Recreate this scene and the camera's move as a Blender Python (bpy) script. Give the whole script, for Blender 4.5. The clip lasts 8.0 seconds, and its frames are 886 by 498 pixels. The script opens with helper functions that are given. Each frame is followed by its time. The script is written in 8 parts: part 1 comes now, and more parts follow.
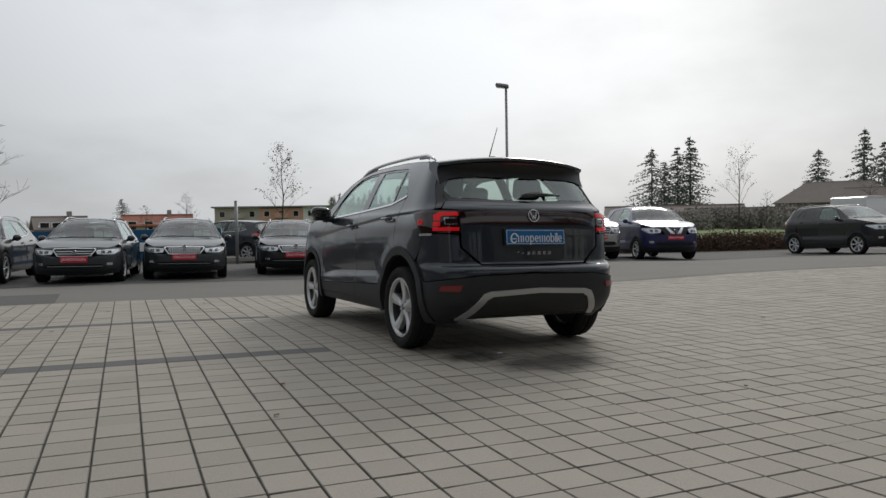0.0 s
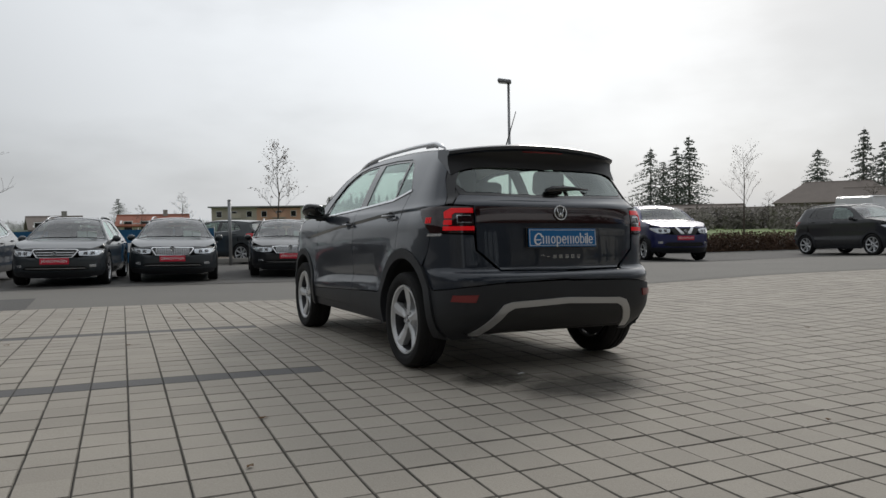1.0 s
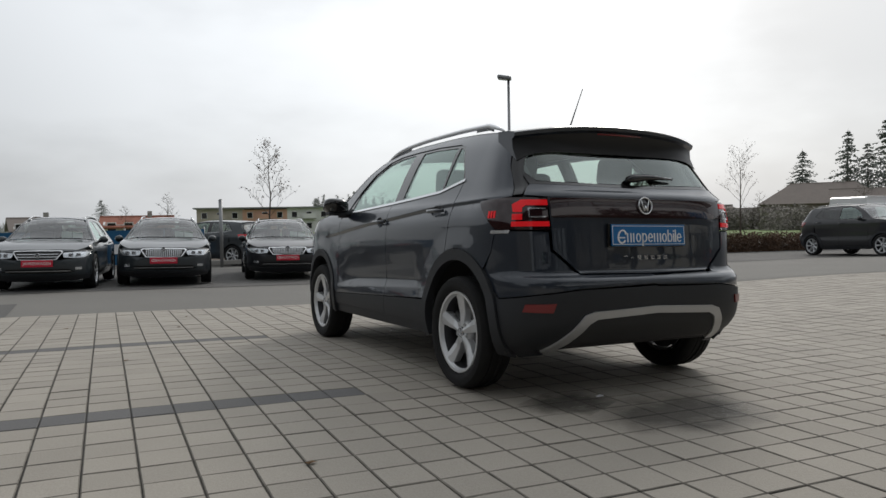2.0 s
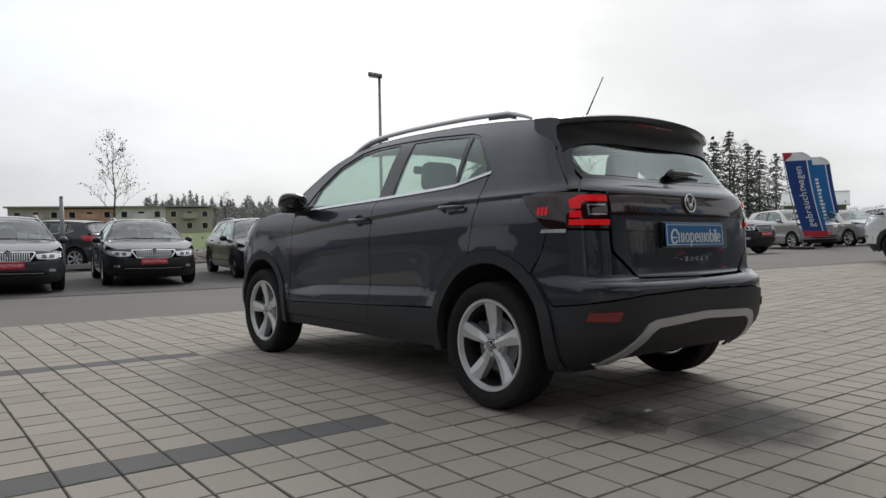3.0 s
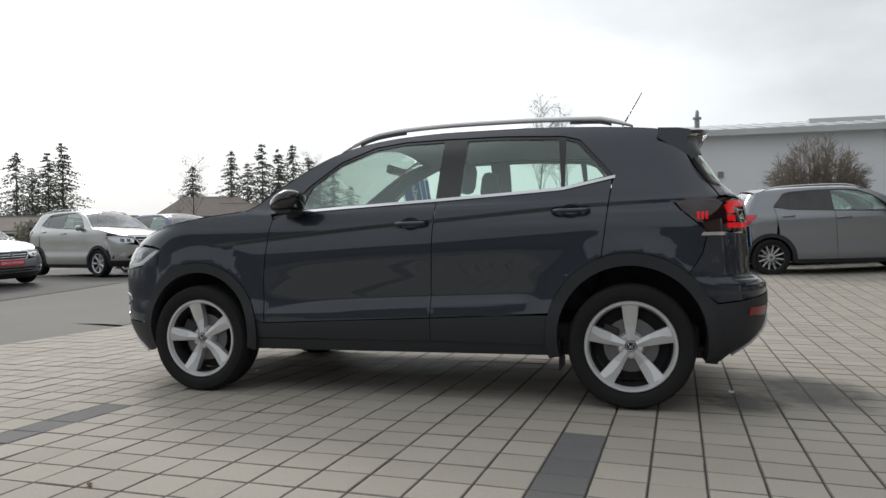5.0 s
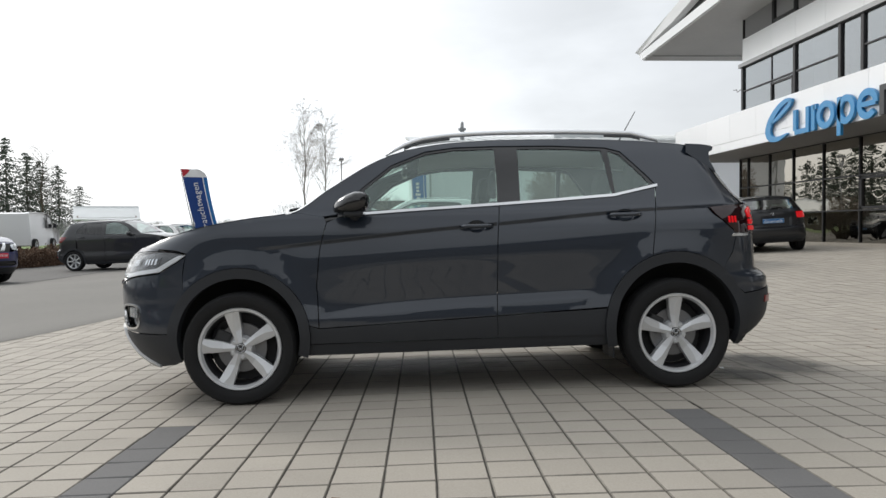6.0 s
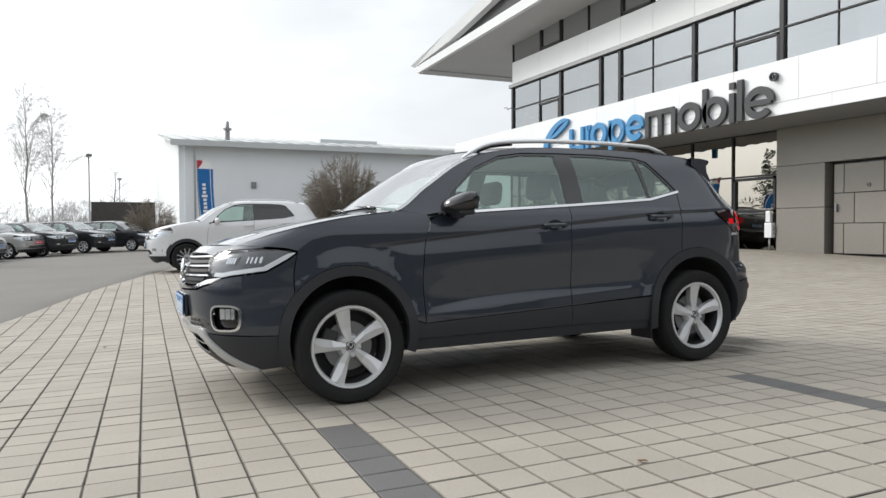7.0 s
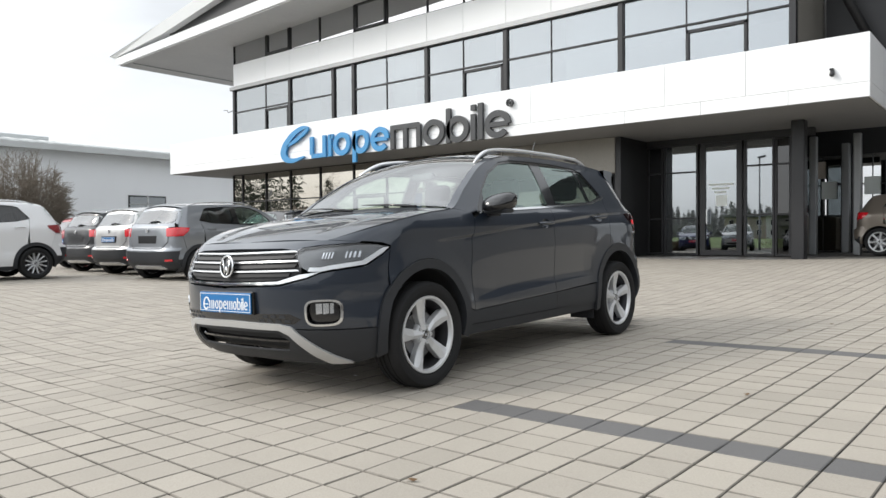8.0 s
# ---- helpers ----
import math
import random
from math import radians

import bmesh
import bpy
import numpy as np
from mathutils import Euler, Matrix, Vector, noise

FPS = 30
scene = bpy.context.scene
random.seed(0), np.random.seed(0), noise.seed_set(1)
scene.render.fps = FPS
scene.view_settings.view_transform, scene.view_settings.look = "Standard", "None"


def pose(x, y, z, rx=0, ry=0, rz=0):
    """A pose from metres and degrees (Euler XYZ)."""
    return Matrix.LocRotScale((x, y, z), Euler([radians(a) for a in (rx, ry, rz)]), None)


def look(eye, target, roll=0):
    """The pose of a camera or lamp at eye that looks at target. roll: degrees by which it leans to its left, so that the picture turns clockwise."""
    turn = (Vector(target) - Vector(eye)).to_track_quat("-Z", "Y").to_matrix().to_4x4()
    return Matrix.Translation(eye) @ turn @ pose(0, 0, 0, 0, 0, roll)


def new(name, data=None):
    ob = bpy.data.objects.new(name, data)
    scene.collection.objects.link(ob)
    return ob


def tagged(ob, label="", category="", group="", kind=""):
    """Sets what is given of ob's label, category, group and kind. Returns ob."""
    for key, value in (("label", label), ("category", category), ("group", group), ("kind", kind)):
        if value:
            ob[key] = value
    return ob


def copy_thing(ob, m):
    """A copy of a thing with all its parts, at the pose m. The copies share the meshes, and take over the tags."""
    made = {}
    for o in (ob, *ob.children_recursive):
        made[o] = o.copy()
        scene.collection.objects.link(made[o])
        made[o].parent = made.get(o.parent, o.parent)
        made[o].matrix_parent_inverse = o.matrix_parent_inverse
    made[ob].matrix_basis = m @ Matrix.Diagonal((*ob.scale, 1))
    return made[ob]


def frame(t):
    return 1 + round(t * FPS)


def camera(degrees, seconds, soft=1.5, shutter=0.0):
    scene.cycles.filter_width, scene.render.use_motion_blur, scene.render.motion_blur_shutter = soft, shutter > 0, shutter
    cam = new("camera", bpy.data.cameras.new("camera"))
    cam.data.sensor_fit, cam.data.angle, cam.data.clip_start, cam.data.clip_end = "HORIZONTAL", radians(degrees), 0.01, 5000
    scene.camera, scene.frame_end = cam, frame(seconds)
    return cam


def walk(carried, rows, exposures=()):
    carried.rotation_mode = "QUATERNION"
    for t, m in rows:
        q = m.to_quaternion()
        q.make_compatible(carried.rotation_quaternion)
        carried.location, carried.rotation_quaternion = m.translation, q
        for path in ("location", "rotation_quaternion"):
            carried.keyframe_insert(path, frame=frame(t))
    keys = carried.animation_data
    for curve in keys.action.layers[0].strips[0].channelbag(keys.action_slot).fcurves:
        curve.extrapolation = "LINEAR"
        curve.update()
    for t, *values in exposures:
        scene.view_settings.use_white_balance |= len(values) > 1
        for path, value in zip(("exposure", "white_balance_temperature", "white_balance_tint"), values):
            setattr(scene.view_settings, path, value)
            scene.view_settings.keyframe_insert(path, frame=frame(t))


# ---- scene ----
cam = camera(63.2, 8.0)
PATH = [
    (0, (-2.998, -6.538, 1.033), (-1.696, -3.838, 0.919), -1.05),
    (0.5, (-2.856, -6.174, 1.023), (-1.551, -3.475, 0.911), -1.00),
    (1, (-2.731, -5.781, 1.022), (-1.421, -3.084, 0.908), -1.05),
    (1.5, (-2.705, -5.354, 1.002), (-1.392, -2.660, 0.890), -1.10),
    (1.7, (-2.724, -5.187, 0.997), (-1.408, -2.493, 0.886), -1.10),
    (2.8, (-3.178, -4.129, 0.986), (-1.405, -1.712, 0.875), -0.95),
    (3, (-3.324, -3.924, 0.991), (-1.414, -1.614, 0.877), -0.90),
    (3.5, (-3.694, -3.348, 0.998), (-1.515, -1.290, 0.882), -0.85),
    (4, (-4.060, -2.730, 0.986), (-1.620, -0.989, 0.875), -0.70),
    (4.2, (-4.190, -2.469, 0.979), (-1.633, -0.903, 0.871), -0.62),
    (5.3, (-4.787, -0.900, 1.000), (-1.839, -0.353, 0.903), -0.70),
    (5.5, (-4.880, -0.547, 1.000), (-1.901, -0.206, 0.905), -0.72),
    (5.7, (-4.943, -0.188, 1.003), (-1.948, -0.054, 0.909), -0.72),
    (6, (-4.990, 0.379, 1.008), (-1.998, 0.188, 0.913), -0.65),
    (6.5, (-4.934, 1.421, 0.992), (-2.028, 0.682, 0.905), -0.48),
    (7, (-4.747, 2.480, 0.984), (-2.015, 1.243, 0.901), -0.32),
    (7.5, (-4.322, 3.539, 0.950), (-1.882, 1.796, 0.879), -0.34),
    (8, (-3.698, 4.572, 0.923), (-1.780, 2.265, 0.865), -0.42),
]
walk(cam, [(t, look(eye, target, roll)) for t, eye, target, roll in PATH], exposures=[(0, -0.78), (1.5, -0.66), (3.0, -0.52), (4.0, -0.44), (5.5, -0.05), (6.5, 0.17), (7.0, 0.28), (8.0, 0.47)])

# world: a thin bright overcast with the sun behind it, ahead and to the right of the start
SUN_AZ, SUN_EL = radians(46), radians(32)
world = bpy.data.worlds.new("overcast")
world.use_nodes = True
scene.world = world
wt = world.node_tree
bg = wt.nodes["Background"]
sky = wt.nodes.new("ShaderNodeTexSky")
sky.sky_type, sky.sun_disc = "NISHITA", False
sky.sun_elevation, sky.sun_rotation = SUN_EL, SUN_AZ
sky.air_density, sky.dust_density = 1.0, 3.0
tc = wt.nodes.new("ShaderNodeTexCoord")
to_sun = Vector((math.sin(SUN_AZ) * math.cos(SUN_EL), math.cos(SUN_AZ) * math.cos(SUN_EL), math.sin(SUN_EL)))
dot = wt.nodes.new("ShaderNodeVectorMath")
dot.operation = "DOT_PRODUCT"
dot.inputs[1].default_value = to_sun
wt.links.new(tc.outputs["Generated"], dot.inputs[0])
near = wt.nodes.new("ShaderNodeMapRange")
near.interpolation_type = "SMOOTHSTEP"
near.inputs["From Min"].default_value, near.inputs["From Max"].default_value = 0.3, 1.0
near.inputs["To Min"].default_value, near.inputs["To Max"].default_value = 0.82, 1.78
wt.links.new(dot.outputs["Value"], near.inputs["Value"])
sep = wt.nodes.new("ShaderNodeSeparateXYZ")
wt.links.new(tc.outputs["Generated"], sep.inputs[0])
flat = wt.nodes.new("ShaderNodeMapping")
flat.inputs["Scale"].default_value = (1.0, 1.0, 2.6)
wt.links.new(tc.outputs["Generated"], flat.inputs["Vector"])
cl = wt.nodes.new("ShaderNodeTexNoise")
cl.inputs["Scale"].default_value, cl.inputs["Detail"].default_value, cl.inputs["Roughness"].default_value = 1.7, 6, 0.5
wt.links.new(flat.outputs[0], cl.inputs["Vector"])
cr = wt.nodes.new("ShaderNodeMapRange")
cr.interpolation_type = "SMOOTHSTEP"
cr.inputs["From Min"].default_value, cr.inputs["From Max"].default_value = 0.34, 0.64
cr.inputs["To Min"].default_value, cr.inputs["To Max"].default_value = 0.74, 1.06
wt.links.new(cl.outputs["Fac"], cr.inputs["Value"])
mul = wt.nodes.new("ShaderNodeMath")
mul.operation = "MULTIPLY"
high = wt.nodes.new("ShaderNodeMapRange")
high.inputs["To Min"].default_value, high.inputs["To Max"].default_value = 0.87, 1.26
wt.links.new(sep.outputs["Z"], high.inputs["Value"])
over = wt.nodes.new("ShaderNodeMath")
over.operation = "MULTIPLY"
wt.links.new(near.outputs[0], over.inputs[0])
wt.links.new(high.outputs[0], over.inputs[1])
wt.links.new(over.outputs[0], mul.inputs[0])
wt.links.new(cr.outputs[0], mul.inputs[1])
white = wt.nodes.new("ShaderNodeVectorMath")
white.operation = "SCALE"
white.inputs[0].default_value = (0.93, 0.965, 1.0)
wt.links.new(mul.outputs[0], white.inputs["Scale"])
thin = wt.nodes.new("ShaderNodeVectorMath")
thin.operation = "SCALE"
thin.inputs["Scale"].default_value = 0.10
wt.links.new(sky.outputs[0], thin.inputs[0])
mix = wt.nodes.new("ShaderNodeMix")
mix.data_type = "RGBA"
mix.inputs["Factor"].default_value = 0.9
wt.links.new(thin.outputs[0], mix.inputs["A"])
wt.links.new(white.outputs[0], mix.inputs["B"])
wt.links.new(mix.outputs["Result"], bg.inputs["Color"])
bg.inputs["Strength"].default_value = 1.0
sun = new("sun", bpy.data.lights.new("sun", "SUN"))
sun.data.energy, sun.data.angle, sun.data.color = 1.3, radians(14), (1.0, 0.95, 0.88)
sun.matrix_basis = look(to_sun * 50, (0, 0, 0))


# ---- materials ----
def material(name, color, rough=0.5, metal=0.0, grain=0.0, grain_size=60.0, stain=0.0, stain_size=1.5, bump=0.0, coat=0.0, vary=0.0, island=False, spec=0.5, emit=None):
    """A Principled surface with colour varied at two scales, a fine bump and a change from piece to piece."""
    m = bpy.data.materials.new(name)
    m.use_nodes = True
    nt = m.node_tree
    p = nt.nodes["Principled BSDF"]
    p.inputs["Roughness"].default_value, p.inputs["Metallic"].default_value = rough, metal
    p.inputs["Specular IOR Level"].default_value = spec
    p.inputs["Coat Weight"].default_value, p.inputs["Coat Roughness"].default_value = coat, 0.02
    p.inputs["Coat IOR"].default_value = 1.54 if coat > .9 else 1.5
    if emit:
        p.inputs["Emission Color"].default_value, p.inputs["Emission Strength"].default_value = (*emit[:3], 1), emit[3]
    co = nt.nodes.new("ShaderNodeTexCoord")
    col = nt.nodes.new("ShaderNodeRGB")
    col.outputs[0].default_value = (*color, 1)
    out = col.outputs[0]

    def mult(fac_socket, lo, hi):
        nonlocal out
        r = nt.nodes.new("ShaderNodeMapRange")
        r.inputs["To Min"].default_value, r.inputs["To Max"].default_value = lo, hi
        nt.links.new(fac_socket, r.inputs["Value"])
        x = nt.nodes.new("ShaderNodeMix")
        x.data_type, x.blend_type = "RGBA", "MULTIPLY"
        x.inputs["Factor"].default_value = 1
        c = nt.nodes.new("ShaderNodeCombineColor")
        for k in ("Red", "Green", "Blue"):
            nt.links.new(r.outputs[0], c.inputs[k])
        nt.links.new(out, x.inputs["A"])
        nt.links.new(c.outputs[0], x.inputs["B"])
        out = x.outputs["Result"]

    def noise_node(scale, detail=4):
        t = nt.nodes.new("ShaderNodeTexNoise")
        t.inputs["Scale"].default_value, t.inputs["Detail"].default_value = scale, detail
        g = nt.nodes.new("ShaderNodeNewGeometry")
        nt.links.new(g.outputs["Position"], t.inputs["Vector"])
        return t
    if stain:
        t = noise_node(1 / stain_size, 5)
        mult(t.outputs["Fac"], 1 - stain, 1 + stain)
    if grain or bump:
        t = noise_node(grain_size, 6)
        if grain:
            mult(t.outputs["Fac"], 1 - grain, 1 + grain)
        if bump:
            b = nt.nodes.new("ShaderNodeBump")
            b.inputs["Strength"].default_value, b.inputs["Distance"].default_value = bump, 0.01
            nt.links.new(t.outputs["Fac"], b.inputs["Height"])
            nt.links.new(b.outputs[0], p.inputs["Normal"])
    if vary:
        if island:
            g = nt.nodes.new("ShaderNodeNewGeometry")
            mult(g.outputs["Random Per Island"], 1 - vary, 1 + vary)
        else:
            g = nt.nodes.new("ShaderNodeObjectInfo")
            mult(g.outputs["Random"], 1 - vary, 1 + vary)
    nt.links.new(out, p.inputs["Base Color"])
    return m


def glass(name, tint, mirror=0.06, rough=0.0, wave=0.0, gloss=(1, 1, 1)):
    """A thin pane: tinted clear, mirroring more towards grazing view; mirror is its reflection seen square on."""
    m = bpy.data.materials.new(name)
    m.use_nodes = True
    nt = m.node_tree
    nt.nodes.remove(nt.nodes["Principled BSDF"])
    o = nt.nodes["Material Output"]
    t = nt.nodes.new("ShaderNodeBsdfTransparent")
    t.inputs[0].default_value = (*tint, 1)
    g = nt.nodes.new("ShaderNodeBsdfGlossy")
    g.inputs["Roughness"].default_value = rough
    g.inputs["Color"].default_value = (*gloss, 1)
    if wave:
        geo, no, bu = nt.nodes.new("ShaderNodeNewGeometry"), nt.nodes.new("ShaderNodeTexNoise"), nt.nodes.new("ShaderNodeBump")
        no.inputs["Scale"].default_value, no.inputs["Detail"].default_value = 1.6, 1.0
        bu.inputs["Strength"].default_value, bu.inputs["Distance"].default_value = wave, 0.5
        nt.links.new(geo.outputs["Position"], no.inputs["Vector"])
        nt.links.new(no.outputs["Fac"], bu.inputs["Height"])
        nt.links.new(bu.outputs[0], g.inputs["Normal"])
    w = nt.nodes.new("ShaderNodeLayerWeight")
    w.inputs["Blend"].default_value = 0.5
    p = nt.nodes.new("ShaderNodeMath")
    p.operation = "POWER"
    p.inputs[1].default_value = 4.0
    nt.links.new(w.outputs["Facing"], p.inputs[0])
    a = nt.nodes.new("ShaderNodeMath")
    a.operation = "MULTIPLY_ADD"
    a.inputs[1].default_value, a.inputs[2].default_value = 1 - mirror, mirror
    nt.links.new(p.outputs[0], a.inputs[0])
    x = nt.nodes.new("ShaderNodeMixShader")
    nt.links.new(a.outputs[0], x.inputs[0])
    nt.links.new(t.outputs[0], x.inputs[1])
    nt.links.new(g.outputs[0], x.inputs[2])
    nt.links.new(x.outputs[0], o.inputs["Surface"])
    return m


M = {}
def add(key, *a, **k):
    M[key] = material(key, *a, **k)


add("paint_grey", (0.0130, 0.0200, 0.0330), 0.36, 0.25, coat=1.0, grain=0.05, grain_size=900, stain=0.05, stain_size=0.5)
add("paint_black", (0.014, 0.015, 0.018), 0.40, 0.0, spec=0.3, coat=0.8, stain=0.06)
add("paint_anthracite", (0.024, 0.032, 0.038), 0.38, 0.15, coat=0.85, stain=0.06)
add("paint_brown", (0.030, 0.028, 0.027), 0.38, 0.2, coat=0.85, stain=0.06)
add("paint_blue", (0.02, 0.025, 0.11), 0.28, 0.2, coat=0.8, stain=0.05)
add("paint_white", (0.72, 0.73, 0.74), 0.3, 0.0, coat=0.6, stain=0.04)
add("paint_silver", (0.48, 0.48, 0.47), 0.30, 0.6, coat=1.0, stain=0.05)
add("paint_steel", (0.24, 0.255, 0.275), 0.32, 0.55, coat=1.0, stain=0.05)
add("paint_red", (0.35, 0.02, 0.02), 0.3, 0.0, coat=0.7, stain=0.04)
add("paint_beige", (0.22, 0.19, 0.16), 0.3, 0.5, coat=0.7, stain=0.04)
add("gloss_black", (0.008, 0.008, 0.009), 0.12, coat=0.6)
add("cladding", (0.028, 0.030, 0.034), 0.52, spec=0.34, grain=0.15, grain_size=300, bump=0.08, stain=0.1, stain_size=0.3)
add("rubber", (0.018, 0.018, 0.0185), 0.75, spec=0.20, grain=0.2, grain_size=150, bump=0.15, stain=0.25, stain_size=0.2)
add("under", (0.042, 0.042, 0.043), 0.85)
add("rail", (0.85, 0.86, 0.87), 0.30, 0.75, stain=0.05)
add("paver_edge", (0.21, 0.192, 0.165), 0.95, grain=0.4, grain_size=30, stain=0.4, stain_size=0.5)
add("alloy", (0.66, 0.67, 0.68), 0.36, 0.45, grain=0.05, grain_size=200, stain=0.08, stain_size=0.2)
add("alloy_dark", (0.06, 0.06, 0.065), 0.35, 0.6)
add("chrome", (0.75, 0.76, 0.77), 0.12, 1.0)
add("chrome_satin", (0.70, 0.71, 0.72), 0.24, 0.75, grain=0.05, grain_size=300)
add("trim_silver", (0.52, 0.52, 0.515), 0.42, 0.4, grain=0.06, grain_size=250)
add("rotor", (0.20, 0.20, 0.205), 0.45, 0.8, grain=0.2, grain_size=150)
add("lamp_red", (0.5, 0.004, 0.006), 0.2, spec=0.3, coat=0.15, emit=(1.0, 0.02, 0.03, 0.3))
add("lamp_dark", (0.02, 0.004, 0.005), 0.08, coat=0.7)
add("lamp_bright", (0.62, 0.012, 0.022), 0.16, coat=1.0)
add("lamp_red_off", (0.22, 0.01, 0.012), 0.12, coat=0.7)
add("lamp_silver", (0.68, 0.70, 0.72), 0.15, 0.8)
add("lamp_house", (0.09, 0.093, 0.097), 0.25, 0.5)
add("drl", (0.8, 0.82, 0.84), 0.25, coat=0.5)
add("reflector", (0.20, 0.008, 0.010), 0.3, coat=0.5)
add("seat", (0.02, 0.02, 0.022), 0.85, grain=0.3, grain_size=200, bump=0.2)
add("gloss_dull", (0.010, 0.010, 0.011), 0.35, spec=0.4)
add("plastic_dark", (0.02, 0.02, 0.021), 0.6, grain=0.1, grain_size=200)
add("headliner", (0.55, 0.54, 0.51), 0.9, grain=0.08, grain_size=200)
add("plate_blue", (0.003, 0.14, 0.38), 0.40, coat=0.1, stain=0.04, stain_size=0.2)
add("plate_red", (0.62, 0.02, 0.05), 0.4, stain=0.05, stain_size=0.3)
add("print_white", (0.85, 0.85, 0.85), 0.5)
add("paper", (0.88, 0.92, 0.88), 0.7, stain=0.05, stain_size=0.2)
M["glass_car"] = glass("glass_car", (0.76, 0.89, 0.83), 0.15, gloss=(0.86, 1.0, 0.95))
M["glass_rear"] = glass("glass_rear", (0.70, 0.78, 0.75), 0.15, gloss=(0.92, 1.0, 0.97))
M["glass_screen"] = glass("glass_screen", (0.66, 0.78, 0.72), 0.24)
M["glass_front"] = glass("glass_front", (0.52, 0.62, 0.59), 0.10)
M["glass_lamp"] = glass("glass_lamp", (0.93, 0.94, 0.95), 0.06)
M["glass_dark"] = glass("glass_dark", (0.06, 0.065, 0.07), 0.07)
M["glass_shop"] = glass("glass_shop", (0.12, 0.115, 0.105), 0.40, wave=0.006, gloss=(1.0, 0.95, 0.85))
M["glass_shop_low"] = glass("glass_shop_low", (0.30, 0.29, 0.27), 0.16, wave=0.006, gloss=(1.0, 0.95, 0.85))
M["glass_panel"] = glass("glass_panel", (0.26, 0.27, 0.27), 0.52, gloss=(0.97, 0.98, 1.0))
M["glass_house"] = glass("glass_house", (0.42, 0.45, 0.46), 0.28, gloss=(0.93, 0.97, 1.0))
add("paver", (0.355, 0.323, 0.276), 0.8, grain=0.16, grain_size=120, stain=0.14, stain_size=0.9, bump=0.25, vary=0.07)
add("paver_island", (0.355, 0.323, 0.276), 0.8, grain=0.16, grain_size=120, stain=0.14, stain_size=0.9, bump=0.25, vary=0.07, island=True)
add("paver_dark", (0.125, 0.122, 0.12), 0.8, grain=0.16, grain_size=120, stain=0.12, stain_size=0.7, bump=0.25, vary=0.06)
add("joint", (0.092, 0.086, 0.075), 0.95, grain=0.5, grain_size=40, bump=0.5, stain=0.3)
add("asphalt", (0.175, 0.166, 0.150), 0.85, grain=0.28, grain_size=90, stain=0.16, stain_size=2.5, bump=0.4)
add("asphalt_dark", (0.10, 0.096, 0.09), 0.85, grain=0.28, grain_size=90, stain=0.14, stain_size=1.2, bump=0.4)
add("grass", (0.13, 0.19, 0.05), 0.9, grain=0.35, grain_size=6, stain=0.25, stain_size=8, bump=0.6)
add("soil", (0.09, 0.07, 0.05), 0.95, grain=0.4, grain_size=12, stain=0.3, stain_size=2, bump=0.6)
add("panel_white", (0.84, 0.85, 0.86), 0.32, 0.0, coat=0.25, stain=0.03, stain_size=1.5, vary=0.025)
add("render_white", (0.88, 0.90, 0.92), 0.8, grain=0.05, grain_size=20, stain=0.06, stain_size=4)
add("roof_metal", (0.58, 0.60, 0.60), 0.5, 0.2, stain=0.1, stain_size=2)
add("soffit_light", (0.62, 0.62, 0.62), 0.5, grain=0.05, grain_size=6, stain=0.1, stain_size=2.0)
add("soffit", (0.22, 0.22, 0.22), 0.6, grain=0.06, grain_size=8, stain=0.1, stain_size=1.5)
add("frame_dark", (0.025, 0.025, 0.027), 0.4, 0.3, stain=0.1)
add("cladding_brown", (0.25, 0.235, 0.21), 0.45, 0.2, grain=0.08, grain_size=15, stain=0.08, stain_size=1.5, vary=0.04)
add("concrete", (0.3, 0.29, 0.27), 0.85, grain=0.15, grain_size=30, stain=0.15)
add("room_floor", (0.12, 0.115, 0.11), 0.5, stain=0.1)
add("room_wall", (0.35, 0.34, 0.33), 0.8, stain=0.08)
add("sign_blue", (0.03, 0.24, 0.50), 0.35, coat=0.2, stain=0.04)
add("sign_grey", (0.035, 0.037, 0.04), 0.4, stain=0.05)
add("flag_blue", (0.012, 0.055, 0.24), 0.75, stain=0.12, stain_size=0.4)
add("flag_light", (0.012, 0.15, 0.42), 0.75, stain=0.1, stain_size=0.4)
add("flag_red", (0.5, 0.03, 0.05), 0.75, stain=0.1)
add("steel", (0.28, 0.285, 0.29), 0.45, 0.7, stain=0.12, stain_size=0.5)
add("bark", (0.09, 0.075, 0.06), 0.95, grain=0.35, grain_size=25, bump=0.5)
add("twig", (0.24, 0.205, 0.165), 0.95, grain=0.3, grain_size=20)
add("bark_birch", (0.30, 0.28, 0.25), 0.9, grain=0.4, grain_size=14, bump=0.4)
# far wood, thicket and spruce needles: distance haze is mixed into these pale colours
add("far_trees_haze", (0.40, 0.40, 0.39), 0.95, grain=0.3, grain_size=1, vary=0.3, island=True)
add("thicket", (0.27, 0.25, 0.225), 0.95, grain=0.3, grain_size=3, vary=0.35, island=True)
add("needles_haze", (0.14, 0.16, 0.135), 0.9, grain=0.4, grain_size=4, vary=0.25, island=True)
add("dry_leaf", (0.13, 0.075, 0.035), 0.9, grain=0.3, grain_size=10, vary=0.3, island=True)
add("hedge", (0.13, 0.080, 0.052), 0.95, grain=0.4, grain_size=10, vary=0.3, island=True)
add("roof_tile", (0.30, 0.11, 0.07), 0.85, grain=0.15, grain_size=3, stain=0.15, stain_size=2)
add("roof_brown", (0.20, 0.17, 0.15), 0.85, grain=0.15, grain_size=3, stain=0.15, stain_size=2)
add("house_white", (0.74, 0.73, 0.71), 0.9, stain=0.08, stain_size=3)
